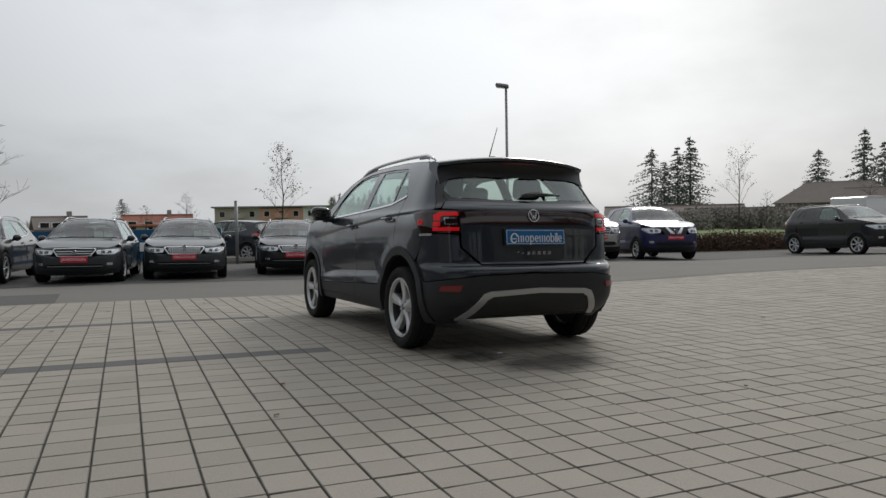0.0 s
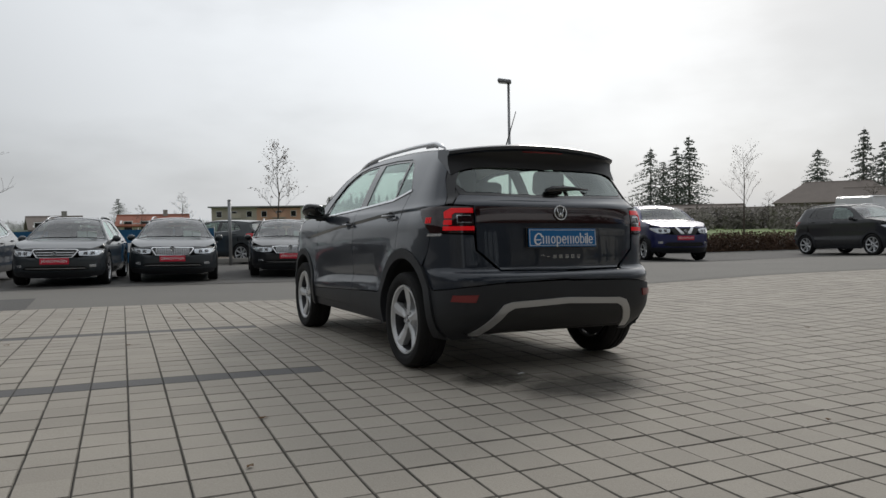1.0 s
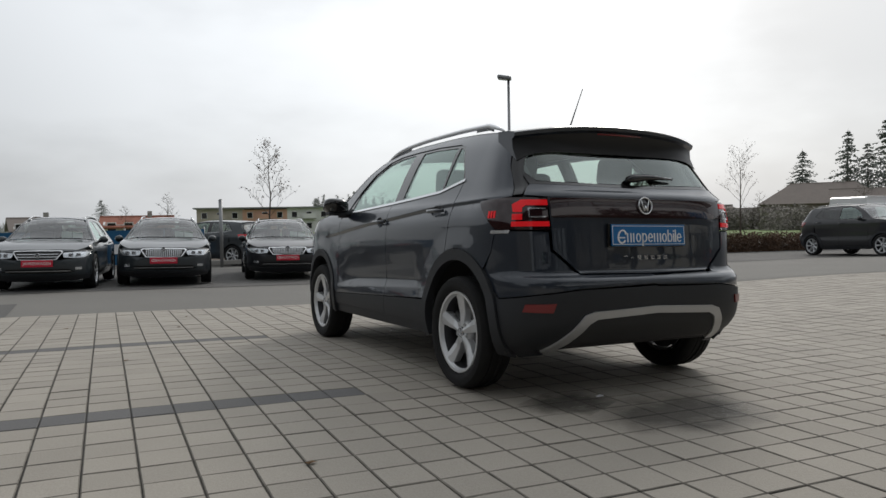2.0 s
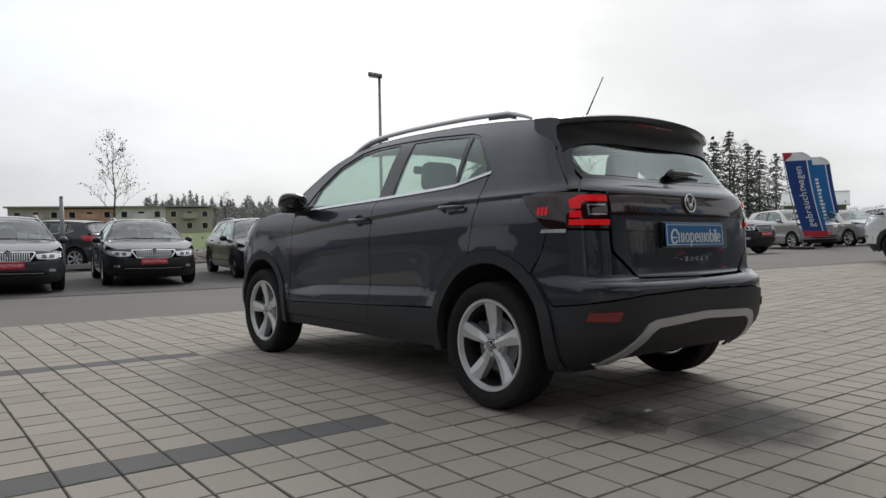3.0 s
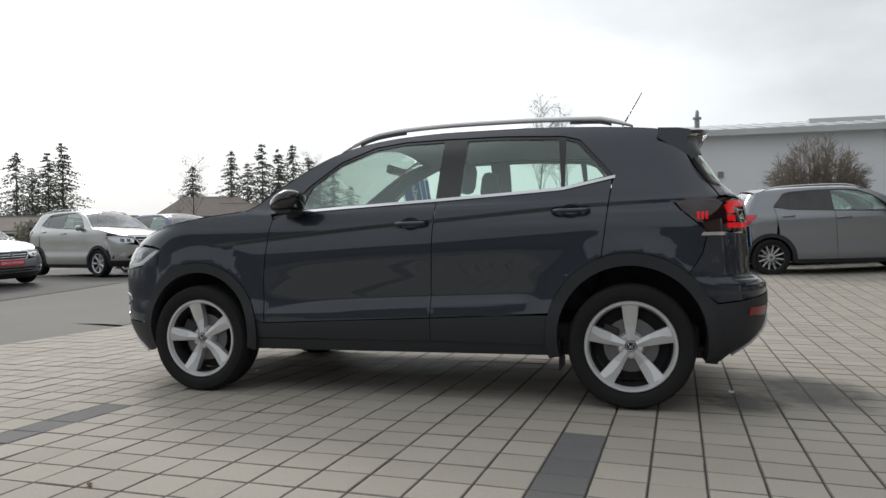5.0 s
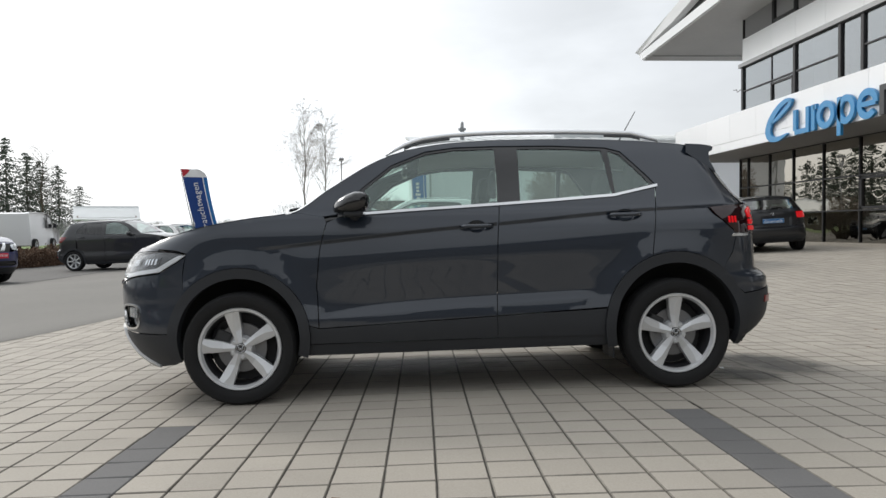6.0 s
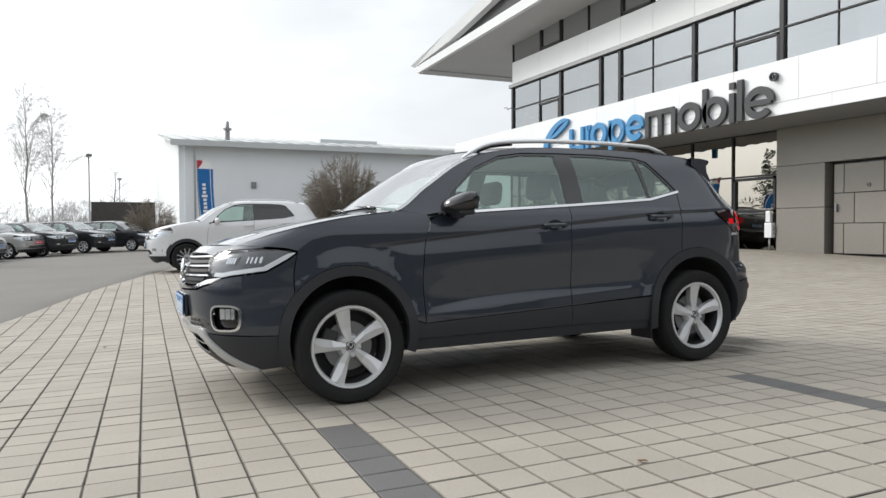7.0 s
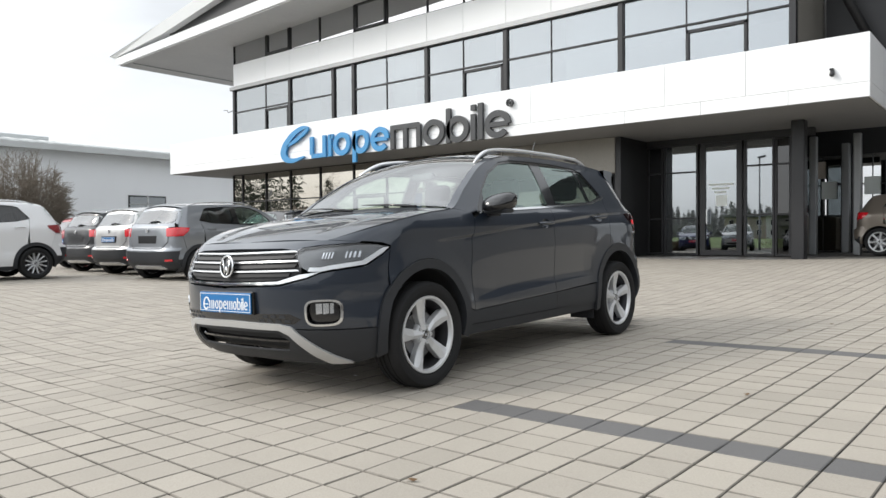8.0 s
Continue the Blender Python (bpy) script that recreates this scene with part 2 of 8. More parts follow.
add("house_ochre", (0.47, 0.415, 0.36), 0.9, stain=0.08, stain_size=3)
add("house_salmon", (0.60, 0.35, 0.26), 0.9, stain=0.08, stain_size=3)
add("barn_wood", (0.22, 0.19, 0.17), 0.9, grain=0.2, grain_size=5, stain=0.2)
add("timber_dark", (0.055, 0.050, 0.045), 0.85, grain=0.3, grain_size=4, stain=0.3, stain_size=3)
add("container_blue", (0.008, 0.10, 0.22), 0.5, stain=0.12, stain_size=1.0)


def dark_patch(name):
    """A dark mark that fades out in a ragged edge, on a thin patch."""
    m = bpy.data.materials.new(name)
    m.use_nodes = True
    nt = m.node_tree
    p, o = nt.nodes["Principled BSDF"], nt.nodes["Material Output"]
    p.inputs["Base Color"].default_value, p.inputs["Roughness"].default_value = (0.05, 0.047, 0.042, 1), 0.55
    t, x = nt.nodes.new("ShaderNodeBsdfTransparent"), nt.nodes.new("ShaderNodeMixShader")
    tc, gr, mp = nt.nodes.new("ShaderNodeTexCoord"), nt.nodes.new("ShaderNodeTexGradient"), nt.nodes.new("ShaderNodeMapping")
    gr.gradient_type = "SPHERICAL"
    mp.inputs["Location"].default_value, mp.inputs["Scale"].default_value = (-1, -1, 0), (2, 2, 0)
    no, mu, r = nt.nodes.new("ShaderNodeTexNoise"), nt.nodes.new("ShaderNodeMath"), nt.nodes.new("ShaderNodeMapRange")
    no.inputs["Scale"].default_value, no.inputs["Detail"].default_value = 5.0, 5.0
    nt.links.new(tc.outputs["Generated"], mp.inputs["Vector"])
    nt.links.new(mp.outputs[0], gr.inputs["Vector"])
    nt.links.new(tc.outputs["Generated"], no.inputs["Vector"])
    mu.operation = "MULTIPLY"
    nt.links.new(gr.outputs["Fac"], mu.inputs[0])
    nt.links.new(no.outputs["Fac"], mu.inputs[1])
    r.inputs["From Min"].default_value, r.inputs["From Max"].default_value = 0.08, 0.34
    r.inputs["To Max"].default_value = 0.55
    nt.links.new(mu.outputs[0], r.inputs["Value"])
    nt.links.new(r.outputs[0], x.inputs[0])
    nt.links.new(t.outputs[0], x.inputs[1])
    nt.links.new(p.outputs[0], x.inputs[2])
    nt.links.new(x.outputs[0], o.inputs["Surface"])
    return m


M["dark_patch"] = dark_patch("dark_patch")


# ---- building helpers ----
from mathutils import geometry


def mk(name, verts, faces, mat, parent=None, label="", smooth=True, sharp=0):
    me = bpy.data.meshes.new(name)
    me.from_pydata([tuple(v) for v in verts], [], faces)
    me.update()
    if smooth:
        me.polygons.foreach_set("use_smooth", [True] * len(me.polygons))
        if sharp:
            me.set_sharp_from_angle(angle=radians(sharp))
    me.materials.append(mat)
    ob = new(name, me)
    ob.parent = parent
    if label:
        ob["label"] = label
    return ob


def part(name, bm, mat, parent=None, label="", smooth=True, sharp=18):
    me = bpy.data.meshes.new(name)
    bmesh.ops.recalc_face_normals(bm, faces=bm.faces)
    bm.to_mesh(me)
    bm.free()
    if smooth:
        me.polygons.foreach_set("use_smooth", [True] * len(me.polygons))
        me.set_sharp_from_angle(angle=radians(sharp))
    me.materials.append(mat)
    ob = new(name, me)
    ob.parent = parent
    if label:
        ob["label"] = label
    return ob


def empty(name, m=None, parent=None, label="", category="", group="", kind=""):
    ob = new(name)
    ob.empty_display_size = 0.1
    ob.parent = parent
    if m is not None:
        ob.matrix_basis = m
    return tagged(ob, label, category, group, kind)


def box(x0, y0, z0, x1, y1, z1, bevel=0.0, bm=None, m=None):
    own = bmesh.new() if bm is None else bm
    r = bmesh.ops.create_cube(own, size=1.0)
    vs = r["verts"]
    for v in vs:
        v.co = Vector(((x0 + x1) / 2 + v.co.x * (x1 - x0), (y0 + y1) / 2 + v.co.y * (y1 - y0), (z0 + z1) / 2 + v.co.z * (z1 - z0)))
    if bevel:
        es = list({e for v in vs for e in v.link_edges})
        r = bmesh.ops.bevel(own, geom=es, offset=bevel, segments=2, affect="EDGES", profile=0.5)
        vs = list({v for f in r["faces"] for v in f.verts} | {v for v in vs if v.is_valid})
    if m is not None:
        bmesh.ops.transform(own, matrix=m, verts=vs)
    return own


def lathe(profile, n=32, axis="x", closed=False):
    """Turns (along, radius) pairs round the axis. Returns verts, faces."""
    verts, faces, k = [], [], len(profile)
    for i in range(n):
        a = 2 * math.pi * i / n
        c, s = math.cos(a), math.sin(a)
        for t, r in profile:
            verts.append((t, r * c, r * s) if axis == "x" else (r * c, r * s, t))
    last = k if closed else k - 1
    for i in range(n):
        j = (i + 1) % n
        for p in range(last):
            q = (p + 1) % k
            f = (i * k + p, i * k + q, j * k + q, j * k + p)
            faces.append(f if axis == "x" else f[::-1])
    return verts, faces


def tube(points, radius, n=8, cap=True):
    """A pipe along points; radius is a number or one for each point. Returns verts, faces."""
    pts = [Vector(p) for p in points]
    rs = radius if isinstance(radius, (list, tuple)) else [radius] * len(pts)
    verts, faces = [], []
    up = Vector((0.13, 0.29, 1)).normalized()
    for i, p in enumerate(pts):
        d = (pts[min(i + 1, len(pts) - 1)] - pts[max(i - 1, 0)]).normalized()
        a = d.cross(up)
        if a.length < 1e-3:
            a = d.cross(Vector((1, 0, 0)))
        a.normalize()
        b = d.cross(a)
        for k in range(n):
            t = 2 * math.pi * k / n
            verts.append(p + (a * math.cos(t) + b * math.sin(t)) * rs[i])
    for i in range(len(pts) - 1):
        for k in range(n):
            j = (k + 1) % n
            faces.append((i * n + k, i * n + j, (i + 1) * n + j, (i + 1) * n + k))
    if cap:
        faces.append(tuple(range(n))[::-1])
        faces.append(tuple((len(pts) - 1) * n + k for k in range(n)))
    return verts, faces


def join(lists):
    verts, faces = [], []
    for v, f in lists:
        o = len(verts)
        verts += list(v)
        faces += [tuple(i + o for i in q) for q in f]
    return verts, faces


def slab(points, t, up=Vector((0, 0, 1))):
    """A flat polygon given by 3D points, thickened by t along its normal."""
    pts = [Vector(p) for p in points]
    n = geometry.normal(pts)
    k = len(pts)
    verts = pts + [p - n * t for p in pts]
    faces = [tuple(range(k)), tuple(range(2 * k - 1, k - 1, -1))]
    faces += [(i, i + k, (i + 1) % k + k, (i + 1) % k) for i in range(k)]
    return verts, faces


def words(name, body, height, mat, parent, m, label="", depth=0.002):
    """Lettering as a mesh, its middle at the pose m, facing the pose's z."""
    cu = bpy.data.curves.new(name, "FONT")
    cu.body, cu.size, cu.align_x, cu.align_y, cu.extrude = body, height, "CENTER", "CENTER", depth
    cu.materials.append(mat)
    cu.resolution_u = 3
    ob = new(name, cu)
    ob.parent, ob.matrix_basis = parent, m
    if label:
        ob["label"] = label
    return ob


def inset(poly, d):
    """Moves a polygon's edges inwards by d."""
    area = sum(poly[i - 1][0] * poly[i][1] - poly[i][0] * poly[i - 1][1] for i in range(len(poly)))
    s = 1 if area > 0 else -1
    out, n = [], len(poly)
    for i in range(n):
        a, b, c = Vector(poly[i - 1]), Vector(poly[i]), Vector(poly[(i + 1) % n])
        e, f = (b - a).normalized(), (c - b).normalized()
        n1, n2 = Vector((-e.y, e.x)) * s, Vector((-f.y, f.x)) * s
        v = n1 + n2
        if v.length < 1e-4:
            v = n1
        v.normalize()
        out.append(tuple(b + v * d / max(v.dot(n1), 0.35)))
    return out


def fill(outline, holes, step, lines=()):
    """Triangles in a 2D outline with holes: points (outline's first), faces."""
    def cut(poly):
        out = []
        for i, a in enumerate(poly):
            b = poly[(i + 1) % len(poly)]
            n = max(1, math.ceil(math.hypot(b[0] - a[0], b[1] - a[1]) / step))
            out += [(a[0] + (b[0] - a[0]) * k / n, a[1] + (b[1] - a[1]) * k / n) for k in range(n)]
        return out
    loops = [cut(outline)] + [cut(h) for h in holes]
    pts, edges = [], []
    for lp in loops:
        o = len(pts)
        pts += lp
        edges += [(o + i, o + (i + 1) % len(lp)) for i in range(len(lp))]
    xs, ys = [p[0] for p in loops[0]], [p[1] for p in loops[0]]
    rim = np.array(pts)

    def inside(x, y):
        c = False
        for lp in loops:
            for i in range(len(lp)):
                (x0, y0), (x1, y1) = lp[i - 1], lp[i]
                if (y0 > y) != (y1 > y) and x < (x1 - x0) * (y - y0) / (y1 - y0) + x0:
                    c = not c
        return c
    gx = np.arange(math.floor(min(xs) / step) * step, max(xs), step)
    gy = np.arange(math.floor(min(ys) / step) * step, max(ys), step)
    inner = []
    for x in gx:
        for y in gy:
            if np.min((rim[:, 0] - x) ** 2 + (rim[:, 1] - y) ** 2) > (step * 0.45) ** 2 and inside(x, y):
                inner.append((float(x), float(y)))
    folds = []
    for line in lines:
        keep = [p for p in line if inside(*p) and np.min((rim[:, 0] - p[0]) ** 2 + (rim[:, 1] - p[1]) ** 2) > .000036]
        inner = [q for q in inner if not keep or min((q[0] - p[0]) ** 2 + (q[1] - p[1]) ** 2 for p in keep) > .00012]
        folds += keep
    r = geometry.delaunay_2d_cdt([Vector(p) for p in pts + inner + folds], edges, [], 0, 1e-5)
    out, tris = [tuple(v) for v in r[0]], []
    for f in r[2]:
        cx, cy = sum(out[i][0] for i in f) / len(f), sum(out[i][1] for i in f) / len(f)
        wide = abs(sum(out[f[i - 1]][0] * out[f[i]][1] - out[f[i]][0] * out[f[i - 1]][1] for i in range(len(f))))
        if wide > step * step * .0015 and inside(cx, cy):
            tris.append(tuple(f))
    return out, tris


class Kit:
    """Lays panels on a body's surface, under one parent."""

    def __init__(self, body, root, step):
        self.b, self.root, self.step = body, root, step

    def map2(self, poly, where):
        b = self.b
        if where == "side":
            return [(b.u_side(p[0], p[1]), p[1]) for p in poly]
        if where == "tail":
            return [(b.u_tail(p[0], p[1]), p[1]) for p in poly]
        if where == "nose":
            return [(b.u_nose(p[0], p[1]), p[1]) for p in poly]
        if where == "top":
            return [(p[0] * 0.7, p[1]) for p in poly]
        return list(poly)

    def dense(self, poly, where):
        """More points along the edges before they go into u, z, so that they stay straight in the view."""
        out = []
        for i, a in enumerate(poly):
            b = poly[(i + 1) % len(poly)]
            n = max(1, math.ceil(math.hypot(b[0] - a[0], b[1] - a[1]) / 0.06)) if where in ("tail", "nose", "side") else 1
            out += [(a[0] + (b[0] - a[0]) * k / n, a[1] + (b[1] - a[1]) * k / n) for k in range(n)]
        return self.map2(out, where)

    def spot(self, p, where, off=0.0):
        b = self.b
        if where == "top":
            f = lambda q: Vector(b.top(q[0] / 0.7, q[1]))
        else:
            f = lambda q: Vector(b.at(q[0], q[1]))
        e = 0.006
        q = f(p)
        d1 = f((p[0] + e, p[1])) - f((p[0] - e, p[1]))
        d2 = f((p[0], p[1] + e)) - f((p[0], p[1] - e))
        n = d1.cross(d2)
        if n.length < 1e-12:
            n = Vector((0, 0, 1))
        n.normalize()
        if where == "top":
            if n.z < 0:
                n = -n
        else:
            mid = Vector((0, max(min(q.y, 0.9), -0.9), q.z))
            if n.dot(q - mid) < 0:
                n = -n
        return q + n * off, n

    def panel(self, name, poly, mat, where="side", off=0.0, depth=0.012, holes=(), gap=0.0025, both=False, parent=None, label="", step=None, dish=None, lines=()):
        """A panel of the shell: an outline in the view (side: y, z; tail and nose: x, z; top: x of the width, y), its edge turned in by depth."""
        poly2 = self.dense(poly, where)
        if gap:
            poly2 = inset(poly2, gap)
        holes2 = [self.dense(h, where) for h in holes]
        pts, tris = fill(poly2, holes2, step or self.step, lines)
        pos, nor = [], []
        for p in pts:
            o = off + (dish(p) if dish else 0)
            q, n = self.spot(p, where, o)
            if dish:
                e = .004
                g = [self.spot((p[0] + a, p[1] + c), where, off + dish((p[0] + a, p[1] + c)))[0] for a, c in ((e, 0), (-e, 0), (0, e), (0, -e))]
                m = (g[0] - g[1]).cross(g[2] - g[3])
                if m.length > 1e-12:
                    m.normalize()
                    n = m if m.dot(n) > 0 else -m
            pos.append(q)
            nor.append(n)
        faces = []
        count = {}
        for f in tris:
            a, b, c = (pos[i] for i in f[:3])
            if (b - a).cross(c - a).dot(nor[f[0]]) < 0:
                f = f[::-1]
            faces.append(f)
            for i in range(len(f)):
                e = (f[i], f[(i + 1) % len(f)])
                count[e] = count.get(e, 0) + 1
        verts = list(pos)
        ring = {}
        for a, b in [e for e in count if (e[1], e[0]) not in count]:
            ids = []
            for i in (a, b):
                if i not in ring:
                    ring[i] = len(verts)
                    verts += [pos[i], pos[i] - nor[i] * depth]
                ids.append(ring[i])
            faces.append((ids[1], ids[0], ids[0] + 1, ids[1] + 1))
        lie = [tuple(n) for n in nor] + [(0, 0, 0)] * (len(verts) - len(nor))
        obs = [mk(name, verts, faces, mat, parent or self.root, label)]
        obs[0].data.normals_split_custom_set_from_vertices(lie)
        if both:
            obs.append(mk(name, [(-v[0], v[1], v[2]) for v in verts], [f[::-1] for f in faces], mat, parent or self.root, label))
            obs[1].data.normals_split_custom_set_from_vertices([(-n[0], n[1], n[2]) for n in lie])
        return obs


def arc(yc, zc, r, a0, a1, n=24):
    return [(yc + r * math.cos(radians(a0 + (a1 - a0) * i / n)), zc + r * math.sin(radians(a0 + (a1 - a0) * i / n))) for i in range(n + 1)]


def flip(poly):
    """A half outline, from the middle to the middle, closed by its mirror image."""
    return poly + [(-a, b) for a, b in reversed(poly) if abs(a) > 1e-6]


# ---- a car body as one surface: sides, nose and tail in (u, z), bonnet and roof in (x, y) ----
def curve(points):
    """A smooth function through (a, b) pairs, in rising order of a."""
    a = [p[0] for p in points]
    b = [p[1] for p in points]
    n = len(a)
    d = [(b[i + 1] - b[i]) / (a[i + 1] - a[i]) for i in range(n - 1)]
    m = [d[0]] + [0 if d[i - 1] * d[i] <= 0 else 2 * d[i - 1] * d[i] / (d[i - 1] + d[i]) for i in range(1, n - 1)] + [d[-1]]

    def f(v):
        if v <= a[0]:
            return b[0]
        if v >= a[-1]:
            return b[-1]
        i = 0
        while a[i + 1] < v:
            i += 1
        h = a[i + 1] - a[i]
        t = (v - a[i]) / h
        return (b[i] * (1 + 2 * t) * (1 - t) ** 2 + h * m[i] * t * (1 - t) ** 2 + b[i + 1] * t * t * (3 - 2 * t) + h * m[i + 1] * t * t * (t - 1))
    return f


class Body:
    """wide(z), back(z), front(z), edge(y), crown(y): half width, tail and nose by height, shoulder line and centre line by length."""

    def __init__(self, wide, back, front, edge, crown, yr=-1.30, yf=1.30, nr=4.5, nf=3.0, bulge=0.012):
        self.wide, self.back, self.front = curve(wide), curve(back), curve(front)
        self.edge, self.crown = curve(edge), curve(crown)
        self.yr, self.yf, self.nr, self.nf, self.bulge = yr, yf, nr, nf, bulge
        self.tabs = {}
        for end, y0, tip, n in ((-1, yr, self.back(0.7), nr), (1, yf, self.front(0.7), nf)):
            a, b = self.wide(0.7), abs(tip - y0)
            last, length, rows = (a, 0.0), 0.0, [(0.0, 0.0)]
            for i in range(1, 201):
                th = i / 200 * math.pi / 2
                p = (a * max(math.cos(th), 0) ** (2 / n), b * math.sin(th) ** (2 / n))
                length += math.hypot(p[0] - last[0], p[1] - last[1])
                rows.append((length, th))
                last = p
            self.tabs[end] = rows
        self.lr, self.lf = self.tabs[-1][-1][0], self.tabs[1][-1][0]
        self.ur, self.uf = yr - self.lr, yf + self.lf

    def theta(self, end, s, back=False):
        rows = self.tabs[end]
        k = 1 if back else 0
        lo, hi = 0, len(rows) - 1
        while hi - lo > 1:
            mid = (lo + hi) // 2
            if rows[mid][k] <= s:
                lo = mid
            else:
                hi = mid
        t = (s - rows[lo][k]) / max(rows[hi][k] - rows[lo][k], 1e-9)
        t = min(max(t, 0), 1)
        return rows[lo][1 - k] + t * (rows[hi][1 - k] - rows[lo][1 - k])

    def bar(self, y):
        return 1 - self.bulge * (y / 1.25) ** 2

    def at(self, u, z):
        """The point of the shell at u, z, on the left side (x < 0) between the tail's middle and the nose's."""
        if u < self.ur:
            x, y, zz = self.at(2 * self.ur - u, z)
            return -x, y, zz
        if u > self.uf:
            x, y, zz = self.at(2 * self.uf - u, z)
            return -x, y, zz
        w = self.wide(z)
        if u < self.yr:
            th = self.theta(-1, self.yr - u)
            return -w * self.bar(self.yr) * max(math.cos(th), 0) ** (2 / self.nr), self.yr - (self.yr - self.back(z)) * math.sin(th) ** (2 / self.nr), z
        if u > self.yf:
            th = self.theta(1, u - self.yf)
            return -w * self.bar(self.yf) * max(math.cos(th), 0) ** (2 / self.nf), self.yf + (self.front(z) - self.yf) * math.sin(th) ** (2 / self.nf), z
        return -w * self.bar(u), u, z

    def u_side(self, y, z):
        """u of the point of the left side at that y."""
        if y < self.yr:
            r = min((self.yr - y) / (self.yr - self.back(z)), 1)
            return self.yr - self.theta(-1, math.asin(r ** (self.nr / 2)), True)
        if y > self.yf:
            r = min((y - self.yf) / (self.front(z) - self.yf), 1)
            return self.yf + self.theta(1, math.asin(r ** (self.nf / 2)), True)
        return y

    def u_tail(self, x, z):
        r = min(abs(x) / (self.wide(z) * self.bar(self.yr)), 1)
        u = self.yr - self.theta(-1, math.acos(r ** (self.nr / 2)), True)
        return u if x <= 0 else 2 * self.ur - u

    def u_nose(self, x, z):
        r = min(abs(x) / (self.wide(z) * self.bar(self.yf)), 1)
        u = self.yf + self.theta(1, math.acos(r ** (self.nf / 2)), True)
        return u if x <= 0 else 2 * self.uf - u

    def half(self, y, z):
        """Half width at y and z."""
        return -self.at(self.u_side(y, z), z)[0]

    def top(self, xn, y):
        """The point of bonnet, windscreen or roof at xn (-1 to 1 of its width) and y."""
        ze = self.edge(y)
        return xn * self.half(y, ze), y, ze + (self.crown(y) - ze) * (1 - abs(xn) ** 2.2)


SUV = dict(
    wide=[(.15, .79), (.24, .832), (.30, .852), (.42, .868), (.47, .868), (.50, .865), (.58, .858), (.70, .858), (.85, .862), (.95, .862),
          (1.05, .842), (1.10, .812), (1.20, .766), (1.30, .720), (1.40, .668), (1.48, .615), (1.56, .55)],
    back=[(.15, -1.68), (.25, -1.78), (.33, -1.90), (.42, -1.965), (.55, -1.985), (.62, -1.985), (.655, -1.965), (.68, -1.905), (.80, -1.897), (.95, -1.887),
          (1.08, -1.866), (1.13, -1.81), (1.17, -1.775), (1.30, -1.69), (1.42, -1.605), (1.50, -1.56), (1.56, -1.52)],
    front=[(.15, 1.84), (.22, 1.93), (.30, 2.02), (.42, 2.08), (.55, 2.10), (.66, 2.105), (.74, 2.095), (.84, 2.05), (.90, 1.99), (.95, 1.91), (1.0, 1.80)],
    edge=[(-1.65, 1.425), (-1.35, 1.476), (-1.05, 1.502), (-.7, 1.517), (-.3, 1.52), (0, 1.507), (.23, 1.475), (.45, 1.405), (.75, 1.23), (.97, 1.09),
          (1.21, 1.062), (1.47, 1.02), (1.66, .975), (1.8, .935), (1.875, .915), (2.2, .914)],
    crown=[(-1.64, 1.498), (-1.4, 1.530), (-1.0, 1.551), (-.5, 1.56), (0, 1.556), (.25, 1.53), (.45, 1.475), (.75, 1.30), (1.0, 1.135), (1.07, 1.105),
           (1.2, 1.09), (1.4, 1.06), (1.66, 1.01), (1.85, .96), (1.95, .925), (1.975, .915)])


# ---- ground ----
fall = curve([(-60, .35), (-13, .345), (-11, .285), (-8.5, .17), (-6, .065), (-4, .0), (-2.6, .008), (-1, .0159), (2, -.0318), (5, -.08), (8, -.127), (11, -.175), (16, -.20), (25, -.21), (60, -.25)])
lean = curve([(-8, .10), (-5, .098), (-3, .0696), (0, 0), (2, -.0464), (3, -.062), (5, -.045), (9, .05), (12, .06), (20, .02), (40, .0)])


def height(x, y):
    s, t = min(max((x - 8) / 6, 0), 1), min(max((y - 4) / 6, 0), 1)
    return fall(y) + lean(x) - .15 * s * s * (3 - 2 * s) * t * t * (3 - 2 * t)


def sheet(name, xs, ys, mat, dz=0.0, label="", category=""):
    verts = [(x, y, height(x, y) + dz) for y in ys for x in xs]
    n = len(xs)
    faces = [(j * n + i, j * n + i + 1, (j + 1) * n + i + 1, (j + 1) * n + i) for j in range(len(ys) - 1) for i in range(n - 1)]
    return tagged(mk(name, verts, faces, mat), label, category, kind="structure")


def steps(a, b, d):
    n = max(1, round((b - a) / d))
    return [a + (b - a) * i / n for i in range(n + 1)]


sheet("ground", [-900, -300, -80, -30] + steps(-16, 44, 1.5) + [60, 90, 150, 300, 900], [-900, -300, -100, -40] + steps(-20, 26, 1.0) + [34, 45, 60, 100, 300, 900], M["asphalt"], -.02, "grey asphalt of the car park and lane", "asphalt")

# a darker strip of asphalt beside the paving, and the unpaved verge behind the cars
sheet("asphalt_patch", steps(-16, -3.55, 1.2), steps(4.62, 6.9, .6), M["asphalt_dark"], -.014, "darker patch of asphalt", "asphalt")
sheet("parking_strip", steps(-16, 24, 1.6), steps(9.3, 17, 1.0), M["asphalt_dark"], -.012, "darker strip of asphalt under the parked cars", "asphalt")
sheet("verge", steps(-40, 60, 4), steps(19.5, 27, 1.5), M["soil"], .004, "brown bare verge behind the car park", "verge")
sheet("field", [-900, -400, -150, -60, -20, 20, 60, 150, 400, 900], [27, 40, 60, 120, 300, 900], M["grass"], .03, "green winter field", "field")


# ---- the dealer's building: ground floor, projecting white band, two floors of glazing, winged roof ----
def block(name, a, c, mat, parent, bevel=0.0, label=""):
    return part(name, box(a[0], a[1], a[2], c[0], c[1], c[2], bevel), mat, parent, label, smooth=bevel > 0)


